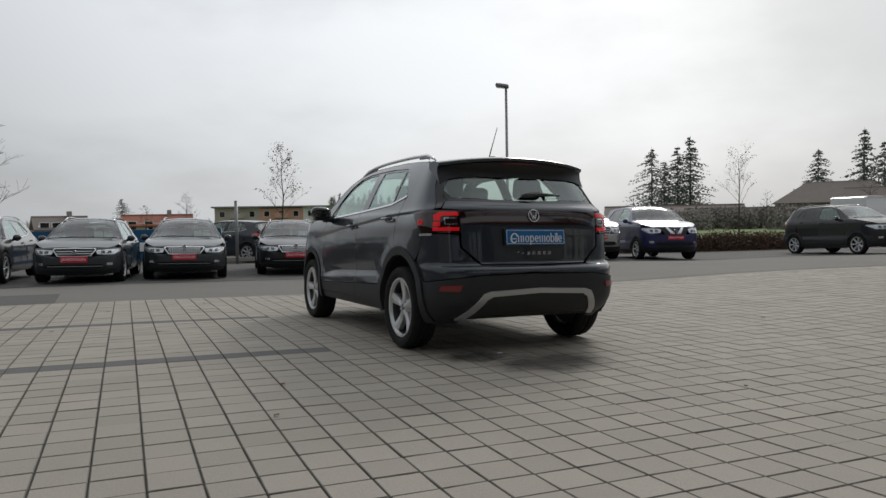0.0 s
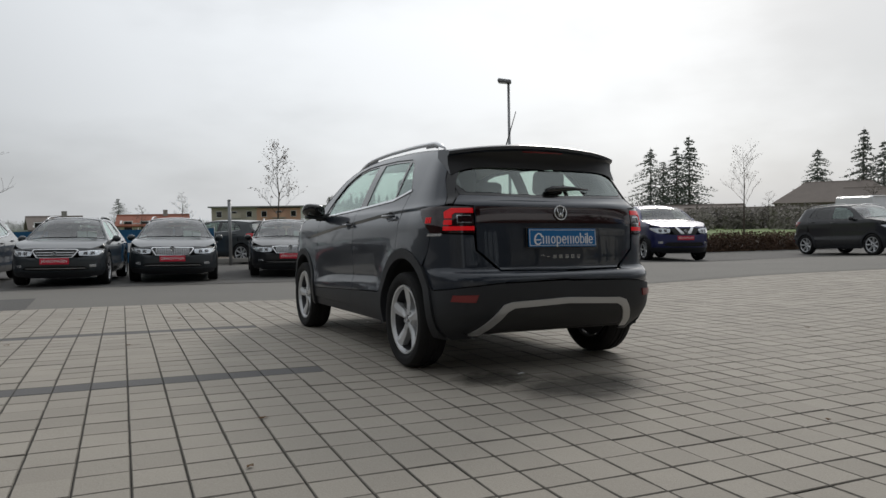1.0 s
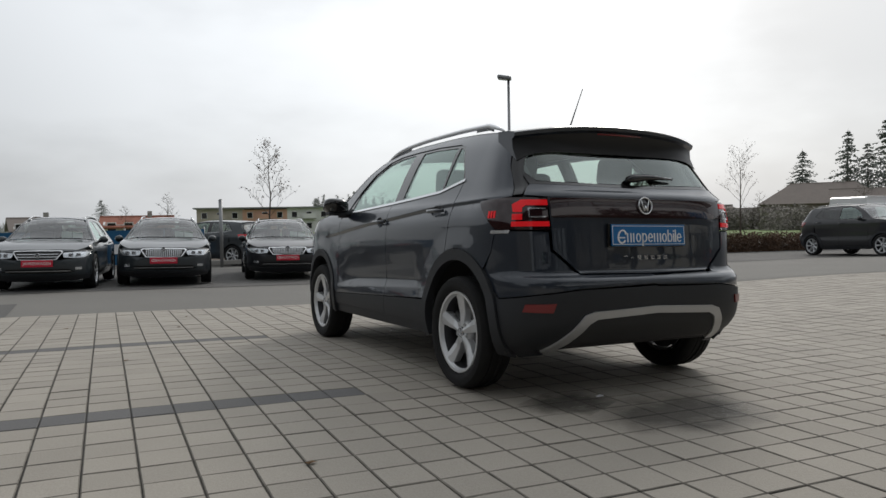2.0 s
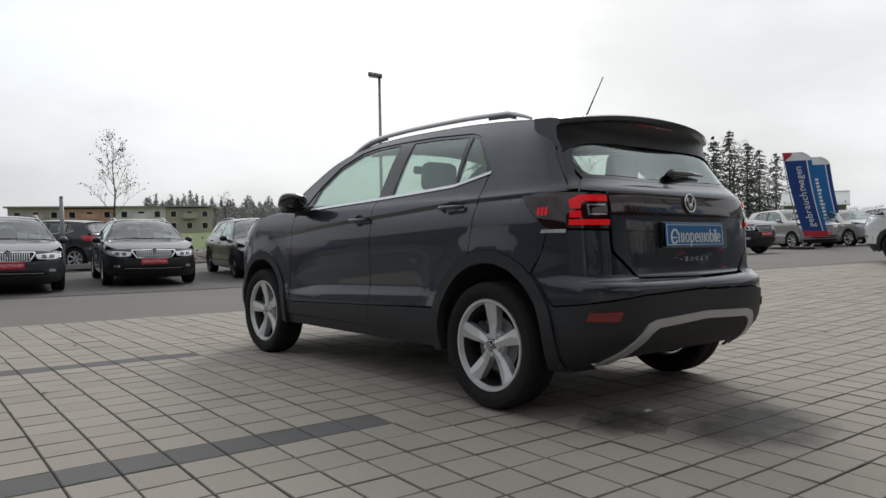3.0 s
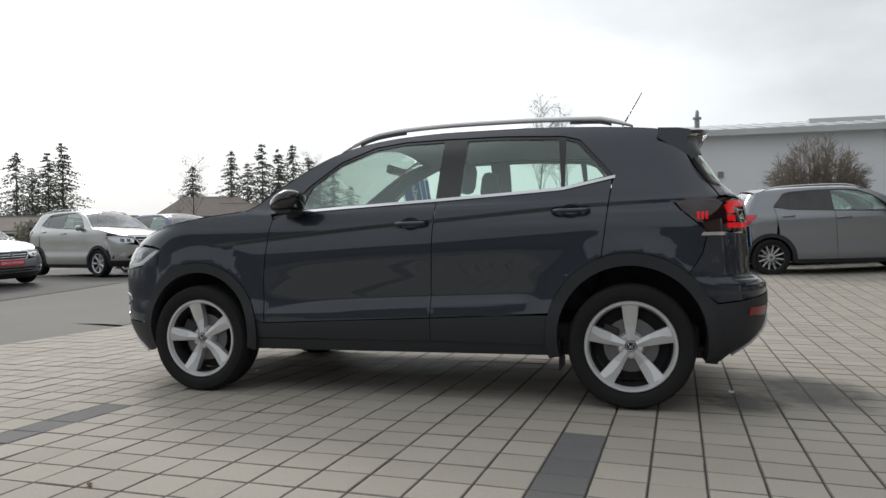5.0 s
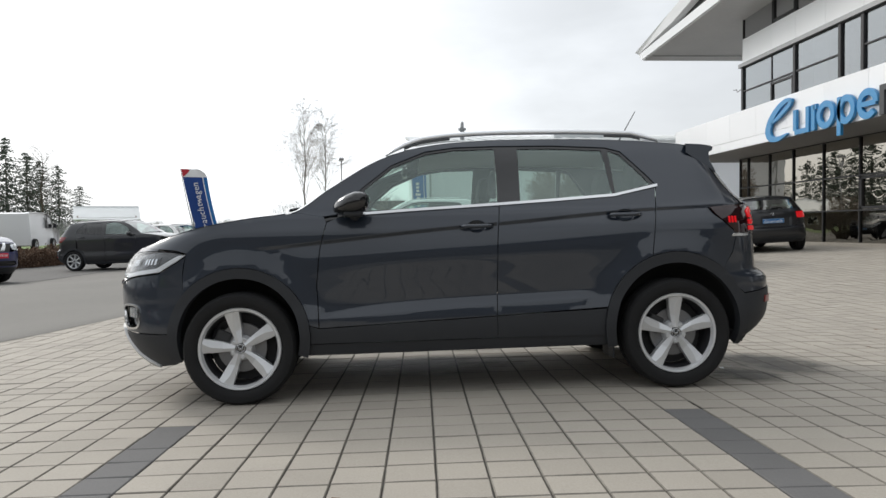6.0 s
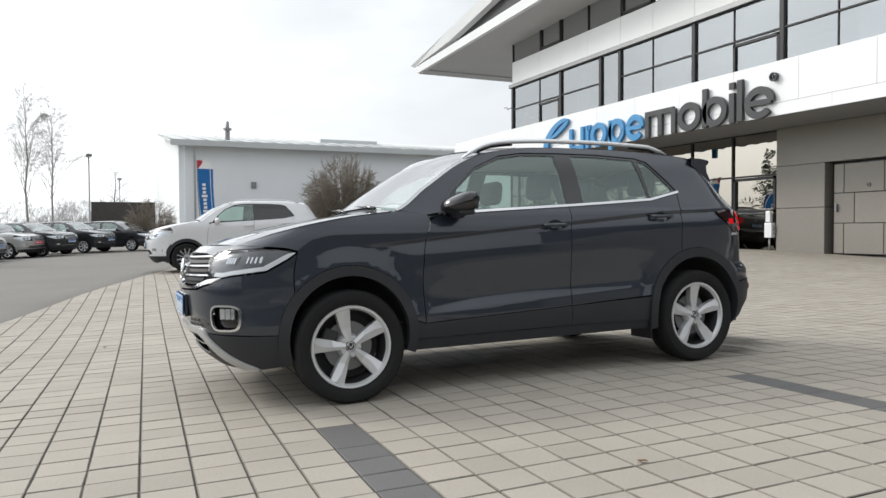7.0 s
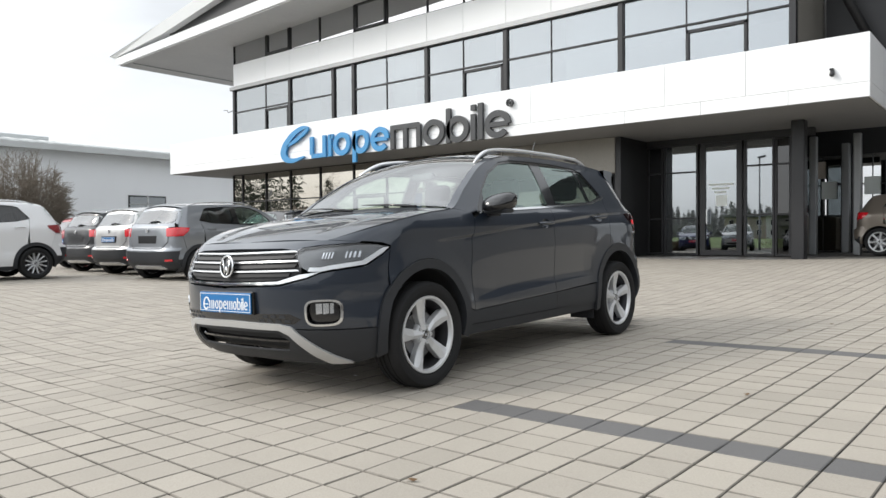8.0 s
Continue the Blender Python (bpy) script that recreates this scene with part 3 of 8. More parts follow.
hall_b = empty("dealer_building", label="white and dark glass dealer building with a long canopy", category="building")
B0 = .33
# white band with its panels
zt, zm, zb = 4.66, 3.74, 3.46
xs = [-1.22, 1.02, 2.75, 4.5, 6.25, 8.05, 9.85, 11.6, 13.4, 15.2, 17.0, 18.8, 20.6, 22.1, 23.52]
for i in range(len(xs) - 1):
    block("fascia_panel", (xs[i] + .004, -10.93, zm + .004), (xs[i + 1] - .004, -10.89, zt), M["panel_white"], hall_b, .004)
xl = [-1.22, 0.2, 1.95, 3.7, 5.45, 7.2, 8.95, 10.7, 12.45, 14.2, 15.95, 17.7, 19.45, 21.2, 23.52]
for i in range(len(xl) - 1):
    block("fascia_panel", (xl[i] + .004, -10.925, zb), (xl[i + 1] - .004, -10.887, zm - .004), M["panel_white"], hall_b, .004)
for x in (-1.22, 23.52):
    s = -1 if x < 0 else 1
    block("fascia_panel", (min(x, x - s * .04), -15.5, zm + .004), (max(x, x - s * .04), -10.94, zt), M["panel_white"], hall_b, .004)
    block("fascia_panel", (min(x, x - s * .04), -15.5, zb), (max(x, x - s * .04), -10.94, zm - .004), M["panel_white"], hall_b, .004)
block("canopy_core", (-1.17, -15.5, zb + .01), (23.47, -10.94, zt - .05), M["concrete"], hall_b)
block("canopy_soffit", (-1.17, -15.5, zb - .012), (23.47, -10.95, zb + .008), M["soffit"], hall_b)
block("camera_box", (-.62, -10.885, 4.02), (-.55, -10.82, 4.06), M["frame_dark"], hall_b, .01)
mk("camera_dome", *tube([(-.60, -10.85, 4.03), (-.60, -10.80, 3.93), (-.62, -10.78, 3.90)], [.03, .05, .03], 8), M["frame_dark"], hall_b)
# plain floors and walls inside, so that the glass has rooms behind it
block("floor_slab", (.6, -26, 4.5), (22.0, -13.05, 4.75), M["concrete"], hall_b)
block("floor_slab", (.6, -26, 7.15), (22.0, -13.10, 7.3), M["concrete"], hall_b)
block("ground_slab", (-8, -27, -.3), (22.2, -12.7, B0 - .012), M["room_floor"], hall_b)
block("back_wall", (.6, -26.2, B0), (22.1, -26.0, 9.2), M["room_wall"], hall_b)
block("side_wall", (22.0, -26, zt), (22.14, -13.12, 9.15), M["panel_white"], hall_b)
block("side_wall", (22.0, -26, B0), (22.14, -13.0, zb - .02), M["panel_white"], hall_b)
block("inner_wall", (8.6, -18.5, B0), (21.9, -18.3, zb), M["room_wall"], hall_b)
block("inner_wall", (.7, -18.2, 4.76), (21.9, -18.0, 7.1), M["room_wall"], hall_b)
block("inner_wall", (.7, -16.5, 7.31), (21.9, -16.3, 9.1), M["room_wall"], hall_b)
block("ceiling_lining", (.7, -18, 7.10), (21.9, -13.1, 7.145), M["headliner"], hall_b)
block("ceiling_lining", (8.6, -18.3, zb - .06), (21.9, -13.2, zb - .02), M["headliner"], hall_b)
block("side_wall", (.58, -26, 4.7), (.70, -13.1, 9.15), M["cladding_brown"], hall_b)


def window(x0, x1, z0, z1, y, parts_x, parts_z, parent, frame=.05, casement=None, pane=None, low_pane=None):
    """A framed window: outer frame, thin bars and panes, each a part."""
    w = block("window", (x0, y - .05, z0), (x0 + frame, y + .05, z1), M["frame_dark"], parent)
    block("frame", (x1 - frame, y - .05, z0), (x1, y + .05, z1), M["frame_dark"], w)
    block("frame", (x0 + frame, y - .05, z1 - frame), (x1 - frame, y + .05, z1), M["frame_dark"], w)
    block("frame", (x0 + frame, y - .05, z0), (x1 - frame, y + .05, z0 + frame), M["frame_dark"], w)
    px = [x0 + frame] + parts_x + [x1 - frame]
    pz = [z0 + frame] + parts_z + [z1 - frame]
    for x in parts_x:
        block("mullion", (x - .012, y - .03, z0 + frame), (x + .012, y + .030, z1 - frame), M["frame_dark"], w)
    for z in parts_z:
        block("transom", (x0 + frame, y - .03, z - .02), (x1 - frame, y + .052, z + .02), M["frame_dark"], w)
    for i in range(len(px) - 1):
        for j in range(len(pz) - 1):
            block("pane", (px[i] + .004, y - .006 + random.uniform(-.001, .001), pz[j] + .004), (px[i + 1] - .004, y + .002, pz[j + 1] - .004), low_pane if low_pane and j == 0 else pane or M["glass_house"], w)
    if casement:
        a, c, d, e = casement
        for q in ((a, c, d, d + .07), (a, c, e - .07, e)):
            block("casement", (q[0], y - .02, q[2]), (q[1], y + .06, q[3]), M["frame_dark"], w)
        for q in ((a, a + .07), (c - .07, c)):
            block("casement", (q[0], y - .02, d), (q[1], y + .06, e), M["frame_dark"], w)
    return w


Y1 = -13.0
# first floor: bays between broad dark posts
posts = [22.08, 18.45, 15.97, 14.91, 11.51, 8.44, 4.79, .62]
for i in range(len(posts) - 1):
    x1, x0 = posts[i] - .065, posts[i + 1] + .065
    px = {0: [19.97], 3: [13.31], 4: [10.03], 5: [6.9], 6: [1.61, 3.06]}.get(i, [])
    cs = {0: (18.54, 19.97, 4.72, 5.96), 4: (8.53, 10.03, 4.72, 5.96), 6: (1.61, 3.06, 4.72, 5.90)}.get(i)
    window(x0, x1, 4.70, 6.94, Y1, px, [] if i == 2 else [6.04], hall_b, frame=.022, casement=cs)
for x in posts:
    block("post", (x - .065, Y1 - .10, 4.66), (x + .065, Y1 + .07, 6.96), M["frame_dark"], hall_b, .005)
block("cornice", (.5, Y1 - .15, 6.95), (22.25, Y1 + .14, 7.10), M["steel"], hall_b, .01)
# white spandrel panels in two rows, then the upper ribbon of windows
step_x = [22.14, 19.97, 18.45, 16.75, 14.91, 13.31, 11.51, 10.03, 8.44, 6.9, 4.79, 3.06, .62]
for i in range(len(step_x) - 1):
    block("spandrel_panel", (step_x[i + 1] + .006, Y1 - .06, 7.12), (step_x[i] - .006, Y1 + .02, 8.04), M["panel_white"], hall_b, .004)
for i in range(len(step_x) - 1):
    window(step_x[i + 1] + .004, step_x[i] - .004, 8.05, 9.08, Y1 - .04, [], [], hall_b, .010, pane=M["glass_panel"], casement=(step_x[i + 1] + .05, step_x[i] - .05, 8.10, 9.05) if i in (1, 4, 9) else None)
# curtains behind some panes
for x0, x1 in ((4.95, 6.6), (9.0, 10.0), (12.2, 13.2), (17.0, 17.8)):
    n = int((x1 - x0) / .05)
    v = [(x0 + (x1 - x0) * i / n, Y1 - .25 + (.03 if i % 2 else -.03), z) for z in (4.76, 6.9) for i in range(n + 1)]
    f = [(i, i + 1, n + 2 + i, n + 1 + i) for i in range(n)]
    mk("curtain", v, f, M["print_white"], hall_b, "white pleated curtain")
n = 30
v = [(16.7 + 1.5 * i / n, -13.05 + (.03 if i % 2 else -.03), z) for z in (.36, 1.30) for i in range(n + 1)]
mk("curtain", v, [(i, i + 1, n + 2 + i, n + 1 + i) for i in range(n) if i % 5 != 4], M["print_white"], hall_b, "white strip curtain behind the low pane")
# roof wing: a soffit plate with a white edge, and a second blade that rises from its tip
def wing(name, pts_low, pts_high, mat):
    k = len(pts_low)
    v = pts_low + pts_high
    f = [tuple(range(k))[::-1], tuple(range(k, 2 * k))] + [(i, (i + 1) % k, (i + 1) % k + k, i + k) for i in range(k)]
    return mk(name, v, f, mat, hall_b, smooth=False)


wing("roof_soffit", [(28.2, -11.2, 8.62), (-2, -11.2, 9.5), (-2, -27, 9.5), (28.2, -27, 8.62)], [(28.2, -11.2, 8.66), (-2, -11.2, 9.54), (-2, -27, 9.54), (28.2, -27, 8.66)], M["soffit_light"])
wing("roof_edge", [(28.3, -11.15, 8.665), (-2, -11.15, 9.545), (-2, -27, 9.545), (28.3, -27, 8.665)], [(28.6, -11.12, 8.98), (-2, -11.12, 10.0), (-2, -27, 10.0), (28.6, -27, 8.98)], M["panel_white"])
wing("roof_gap", [(24.3, -11.4, 9.16), (-2, -11.4, 10.05), (-2, -26, 10.05), (24.3, -26, 9.16)], [(24.3, -11.4, 9.4), (-2, -11.4, 13.4), (-2, -26, 13.4), (24.3, -26, 9.4)], M["frame_dark"])
wing("roof_blade", [(28.55, -11.1, 8.99), (24.4, -11.1, 9.33), (-2, -11.1, 13.4), (-2, -27, 13.4), (28.55, -27, 8.99)], [(28.8, -11.0, 9.10), (24.4, -11.0, 9.75), (-2, -11.0, 13.9), (-2, -27, 13.9), (28.8, -27, 9.10)], M["panel_white"])
block("soffit_joint", (27.2, -24, 8.60), (27.24, -11.3, 8.625), M["steel"], hall_b)
# ground floor: glass front, brown panelled wall with a door, recessed entrance
gx = [22.0, 21.35, 19.8, 18.27, 16.57, 14.8, 13.2, 11.43, 9.9, 8.42]
for i in range(len(gx) - 1):
    window(gx[i + 1], gx[i], B0 + .02, zb - .02, -12.85, [], [1.33, 2.33], hall_b, .022, pane=M["glass_shop"], low_pane=M["glass_shop_low"], casement=(gx[i + 1] + .05, gx[i] - .05, 1.37, 2.29) if i in (5, 8) else None)
block("wall_panel", (4.85, -13.1, 2.51), (8.38, -12.72, zb - .02), M["cladding_brown"], hall_b, .004)
block("wall_panel", (7.02, -13.1, 1.46), (8.38, -12.72, 2.50), M["cladding_brown"], hall_b, .004)
block("wall_panel", (7.02, -13.1, B0), (8.38, -12.72, 1.445), M["cladding_brown"], hall_b, .004)
block("wall_core", (4.85, -13.3, B0), (8.38, -13.02, 2.52), M["frame_dark"], hall_b)
dr = block("door", (5.05, -12.95, B0 + .02), (6.90, -12.90, 2.46), M["frame_dark"], hall_b, 0, "brown panelled double door")
cols, rowz = [(5.08, 5.62), (5.64, 6.30), (6.32, 6.60), (6.62, 6.88)], [(B0 + .04, 1.06), (1.08, 1.76), (1.78, 2.44)]
for j, (z0, z1) in enumerate(rowz):
    for x0, x1 in ([(5.08, 5.66), (5.68, 6.62), (6.64, 6.88)], [(5.08, 5.40), (5.42, 6.36), (6.38, 6.88)], [(5.08, 5.66), (5.68, 6.62), (6.64, 6.88)])[j]:
        block("door_panel", (x0, -12.90, z0), (x1, -12.865, z1), M["cladding_brown"], dr, .004)
block("door_handle", (6.78, -12.865, 1.34), (6.82, -12.80, 1.52), M["steel"], dr, .008)
mk("door_viewer", *[lathe([(0, .045), (.02, .045), (.02, .02)], 14, axis="z")[0], lathe([(0, .045), (.02, .045), (.02, .02)], 14, axis="z")[1]], M["steel"], dr).matrix_basis = pose(6.02, -12.862, 1.93, -90, 0, 0)
block("reveal", (4.70, -14.6, B0), (4.86, -12.75, zb - .02), M["frame_dark"], hall_b)
ye = -14.45
window(4.25, 4.70, B0 + .02, 3.30, ye, [], [1.32, 2.55], hall_b, .05, pane=M["glass_dark"])
window(3.30, 4.22, B0 + .02, 3.30, ye, [], [1.32, 2.55], hall_b, .05)
dw = window(2.18, 3.24, B0 + .02, 3.30, ye, [], [], hall_b, .13)
block("door_handle", (3.02, ye + .05, 1.15), (3.06, ye + .14, 1.55), M["chrome"], dw, .01)
block("notice", (2.56, ye + .004, 1.62), (2.84, ye + .010, 1.90), M["paper"], dw)
for i, (x0, x1) in enumerate(((2.40, 3.02), (2.50, 2.94), (2.58, 2.88))):
    block("door_mark", (x0, ye + .004, 2.16 - i * .10), (x1, ye + .009, 2.21 - i * .10), M["paper"], dw)
window(1.40, 2.12, B0 + .02, 3.30, ye, [], [1.38, 2.62], hall_b, .05)
window(1.02, 1.38, B0 + .02, 3.30, ye, [], [1.38, 2.62], hall_b, .04, pane=M["glass_dark"])
block("lintel", (.5, ye - .1, 3.26), (4.72, ye + .12, zb - .015), M["frame_dark"], hall_b)
block("column", (.38, -13.25, B0 - .02), (.66, -12.95, zb - .015), M["frame_dark"], hall_b, .02)
block("inner_wall", (1.9, -18.6, B0), (8.4, -18.4, zb), M["room_wall"], hall_b)
part("reception_desk", box(1.2, -17.6, B0, 3.6, -16.9, 1.4, .03), M["cladding_brown"], hall_b)
fe = lathe([(0, .07), (.42, .07), (.47, .05), (.50, .02)], 12, axis="z")
tagged(mk("fire_extinguisher", [(p[0] + 1.74, p[1] - 14.75, p[2] + .62) for p in fe[0]], fe[1], M["paint_red"]), "red fire extinguisher behind the entrance glass", "extinguisher")
# passage to the right, with glazing deep inside
for x0, x1 in ((.75, 1.80), (-.55, .55), (-2.2, -.7), (-3.9, -2.4), (-5.5, -4.0), (-7.1, -5.6)):
    window(x0, x1, B0, 3.2, -19.0, [(x0 + x1) / 2], [1.4, 2.3], hall_b, .05, pane=M["glass_panel"], low_pane=M["glass_shop_low"])
block("back_wall", (-8, -26.2, B0), (.6, -26.0, 9.2), M["room_wall"], hall_b)
block("wing_wall", (-26, -15.9, B0), (-8.3, -15.65, 4.70), M["cladding_brown"], hall_b)
block("passage_side", (-8.2, -26, B0), (-8.0, -19.4, 9.2), M["room_wall"], hall_b)
block("passage_wall", (-8, -19.4, 3.2), (1.85, -18.95, 5.0), M["frame_dark"], hall_b)
for x in (.62, -.62, -2.3):
    block("column", (x - .10, -18.85, B0), (x + .10, -18.6, 3.46), M["steel"], hall_b, .02)
for x in (.98, -.05):
    block("column", (x - .09, -16.6, B0), (x + .09, -16.4, 3.46), M["steel"], hall_b, .02)
for x, z, m in ((.9, 1.9, "paper"), (1.2, 2.5, "house_ochre"), (-.2, 2.0, "paper")):
    block("poster", (x, -18.935, z), (x + .4, -18.925, z + .5), M[m], hall_b)
block("upper_wall", (-26, -16.0, 4.72), (.5, -15.6, 9.5), M["frame_dark"], hall_b)
mk("roof_strut", *tube([(-.9, -15.2, 4.7), (1.1, -14.2, 9.2)], .11, 8), M["frame_dark"], hall_b)
mk("roof_strut", *tube([(-.9, -15.2, 4.7), (-2.4, -13.6, 9.3)], .11, 8), M["frame_dark"], hall_b)
# small fittings
block("meter_box", (8.44, -12.76, .72), (8.66, -12.62, 1.10), M["panel_white"], hall_b, .01)
block("meter_box", (8.52, -12.76, 1.12), (8.66, -12.66, 1.40), M["panel_white"], hall_b, .01)
mk("meter_pipe", *tube([(8.56, -12.70, .72), (8.56, -12.70, .32)], .025, 8), M["steel"], hall_b)
for i in range(3):
    mk("meter_pipe", *tube([(8.44, -12.70, .84 + .08 * i), (8.36, -12.70, .84 + .08 * i)], .018, 6), M["steel"], hall_b)
mk("bracket", *tube([(22.2, -12.98, 6.15), (22.55, -12.98, 6.12), (22.62, -12.98, 6.22), (22.85, -12.98, 6.24)], .02, 6), M["steel"], hall_b)

# sign on the band: plain rounded shapes in its two colours
sign = empty("dealer_sign", label="large raised sign in blue and dark grey on the canopy", category="sign")


def ringshape(x, z, w, h, stroke, mat, n=28, cut=(0, 360)):
    """An upright oval ring, standing off the band."""
    pts, y0, y1 = [], -10.86, -10.78
    a0, a1 = radians(cut[0]), radians(cut[1])
    closed = cut == (0, 360)
    k = n if closed else n + 1
    for i in range(k):
        a = a0 + (a1 - a0) * i / n
        c, s = math.cos(a), math.sin(a)
        pts.append(((x - w / 2 * c, z + h / 2 * s), (x - (w / 2 - stroke) * c, z + (h / 2 - stroke) * s)))
    v = []
    for (ox, oz), (ix, iz) in pts:
        v += [(ox, y1, oz), (ix, y1, iz), (ix, y0, iz), (ox, y0, oz)]
    f = []
    for i in range(k if closed else k - 1):
        j = (i + 1) % k
        for q in range(4):
            r = (q + 1) % 4
            f.append((i * 4 + q, i * 4 + r, j * 4 + r, j * 4 + q))
    if not closed:
        f += [(3, 2, 1, 0), tuple((k - 1) * 4 + q for q in range(4))]
    mk("sign_shape", v, f, mat, sign, smooth=False)


def barshape(x, z0, z1, stroke, mat):
    part("sign_shape", box(x - stroke / 2, -10.86, z0, x + stroke / 2, -10.78, z1, .008), mat, sign, smooth=False)


BL, GR = M["sign_blue"], M["sign_grey"]
# big swash: one broad stroke that loops over and runs out below
path = [Vector(p) for p in ((.22, .50), (.52, .66), (.84, .88), (.93, 1.02), (.74, 1.04), (.44, .88), (.18, .58), (.08, .28), (.20, .06), (.48, .01), (.82, .10))]
thick = [.05, .12, .12, .10, .13, .17, .20, .20, .18, .14, .04]
v = []
n = len(path) * 3 - 2
for i in range(n):
    q = i / 3
    j = min(int(q), len(path) - 2)
    t = q - j
    p0, p1, p2, p3 = path[max(j - 1, 0)], path[j], path[j + 1], path[min(j + 2, len(path) - 1)]
    p = .5 * (2 * p1 + (p2 - p0) * t + (2 * p0 - 5 * p1 + 4 * p2 - p3) * t * t + (3 * p1 - p0 - 3 * p2 + p3) * t ** 3)
    d = (p2 - p1 + (p3 - p2 - p1 + p0) * (t - .5) * .5).normalized()
    w = (thick[j] + (thick[j + 1] - thick[j]) * t) / 2
    for s_, y in ((1, -10.78), (1, -10.86), (-1, -10.78), (-1, -10.86)):
        v.append((16.20 - (p.x - s_ * d.y * w) * 1.46, y, 3.44 + (p.y + s_ * d.x * w) * 1.0))
f = []
for i in range(n - 1):
    a, c = i * 4, (i + 1) * 4
    for q, r in ((0, 1), (1, 3), (3, 2), (2, 0)):
        f.append((a + q, a + r, c + r, c + q))
f += [(0, 2, 3, 1), (n * 4 - 4, n * 4 - 3, n * 4 - 1, n * 4 - 2)]
mk("sign_shape", v, f, BL, sign, smooth=False)
S = .165
zl, zh = 3.45, 4.15
mid = (zl + zh) / 2
for x, lo, hi in ((14.62, zl + .12, zh), (14.00, zl, zh), (13.73, zl, zh), (12.60, 3.18, zh)):
    barshape(x, lo, hi, S, BL)
block("sign_shape", (14.08, -10.86, zl), (14.62, -10.78, zl + .14), BL, sign)
block("sign_shape", (13.58, -10.86, zh - .14), (13.70, -10.78, zh), BL, sign)
for x, w, cut in ((13.17, .78, (0, 360)), (12.32, .72, (0, 360)), (11.50, .76, (0, 318))):
    ringshape(x, mid, w, zh - zl + .03, S, BL, cut=cut)
for x, lo, hi in ((10.98, zl, zh), (10.47, zl, zh - .06), (9.96, zl, zh - .06), (8.86, zl, 4.40), (8.00, zl, zh), (8.00, 4.24, 4.40), (7.76, zl, 4.42)):
    barshape(x, lo, hi, S, GR)
block("sign_shape", (9.96, -10.858, zh - .14), (10.98, -10.782, zh - .002), GR, sign)
for x, w, cut in ((9.40, .80, (0, 360)), (8.54, .78, (0, 360)), (7.21, .82, (0, 318))):
    ringshape(x, mid, w, zh - zl + .03, S, GR, cut=cut)
block("sign_shape", (11.20, -10.858, mid - .06), (11.80, -10.782, mid + .06), BL, sign)
block("sign_shape", (6.88, -10.858, mid - .06), (7.52, -10.782, mid + .06), GR, sign)
ringshape(6.83, 4.31, .20, .20, .03, GR, 18)
barshape(6.83, 4.27, 4.35, .05, GR)

# ---- the long white hall behind ----
white_hall = empty("hall", label="long white industrial hall with a grey metal roof", category="building")
HX, HY = 40.0, -1.2
block("wall", (HX, -60, -.3), (HX + .3, HY, 6.3), M["render_white"], white_hall)
v, f = slab([(HX + .3, HY, -.3), (HX + 26, HY, -.3), (HX + 26, HY, 6.2), (HX + 13, HY, 8.1), (HX + .3, HY, 6.35)], .3)
mk("gable_wall", v, f, M["render_white"], white_hall, smooth=False)
v, f = slab([(HX - .7, HY + .8, 6.22), (HX - .7, -60, 6.22), (HX + 13, -60, 8.2), (HX + 13, HY + .8, 8.2)], .16)
mk("roof", v, f, M["roof_metal"], white_hall, smooth=False)
for i in range(60):
    y = HY + .75 - i
    v, f = tube([(HX - .7, y, 6.26), (HX + 13, y, 8.24)], .03, 4)
    mk("roof_seam", v, f, M["roof_metal"], white_hall)
block("eaves_board", (HX - .74, -60, 5.90), (HX - .68, HY + .8, 6.24), M["roof_metal"], white_hall)
block("plinth", (HX - .06, -60, -.3), (HX, HY + .02, .9), M["flag_blue"], white_hall)
block("plinth_band", (HX - .07, -60, .95), (HX, HY + .03, 1.15), M["flag_blue"], white_hall)
mk("downpipe", *tube([(HX - .60, HY - .5, 5.75), (HX - .12, HY - .55, 5.4), (HX - .12, HY - .55, 0)], .06, 8), M["roof_metal"], white_hall)
block("wall_box", (HX - .12, HY - 4.1, 3.55), (HX, HY - 3.8, 3.9), M["steel"], white_hall, .01)
ch = lathe([(6.1, .15), (7.3, .15), (7.3, .26), (7.44, .26), (7.44, .12), (7.8, .11), (7.9, .02)], 12, axis="z")
mk("flue", [(p[0] + HX + 2.5, p[1] - 4.0, p[2]) for p in ch[0]], ch[1], M["steel"], white_hall, sharp=40)
block("roof_vent", (HX + 6, -15.2, 6.5), (HX + 9, -10.9, 7.5), M["roof_metal"], white_hall, .05)
w = block("window", (HX - .03, -19.9, 1.95), (HX + .02, -17.4, 3.55), M["frame_dark"], white_hall)
for i in range(2):
    for j in range(3):
        block("pane", (HX - .05, -19.83 + i * 1.21, 2.02 + j * .50), (HX - .032, -18.70 + i * 1.21, 2.46 + j * .50), M["glass_house"], w)
for j in range(1, 3):
    block("bar", (HX - .07, -19.88, 1.97 + j * .50), (HX - .032, -17.42, 2.01 + j * .50), M["roof_metal"], w)
block("bar", (HX - .075, -18.69, 1.97), (HX - .033, -18.63, 3.53), M["roof_metal"], w)
# an added, unseen dark wall away from the hall, to darken reflections in the car's side
mirror_wall = empty("yard_building", label="unseen dark wall added for reflections in the car's side", category="building")
block("wall", (-27, -34, -.3), (-26.4, 46, 4.2), M["timber_dark"], mirror_wall)
block("roof", (-27.4, -34.2, 4.2), (-25.9, 46.2, 4.45), M["frame_dark"], mirror_wall)


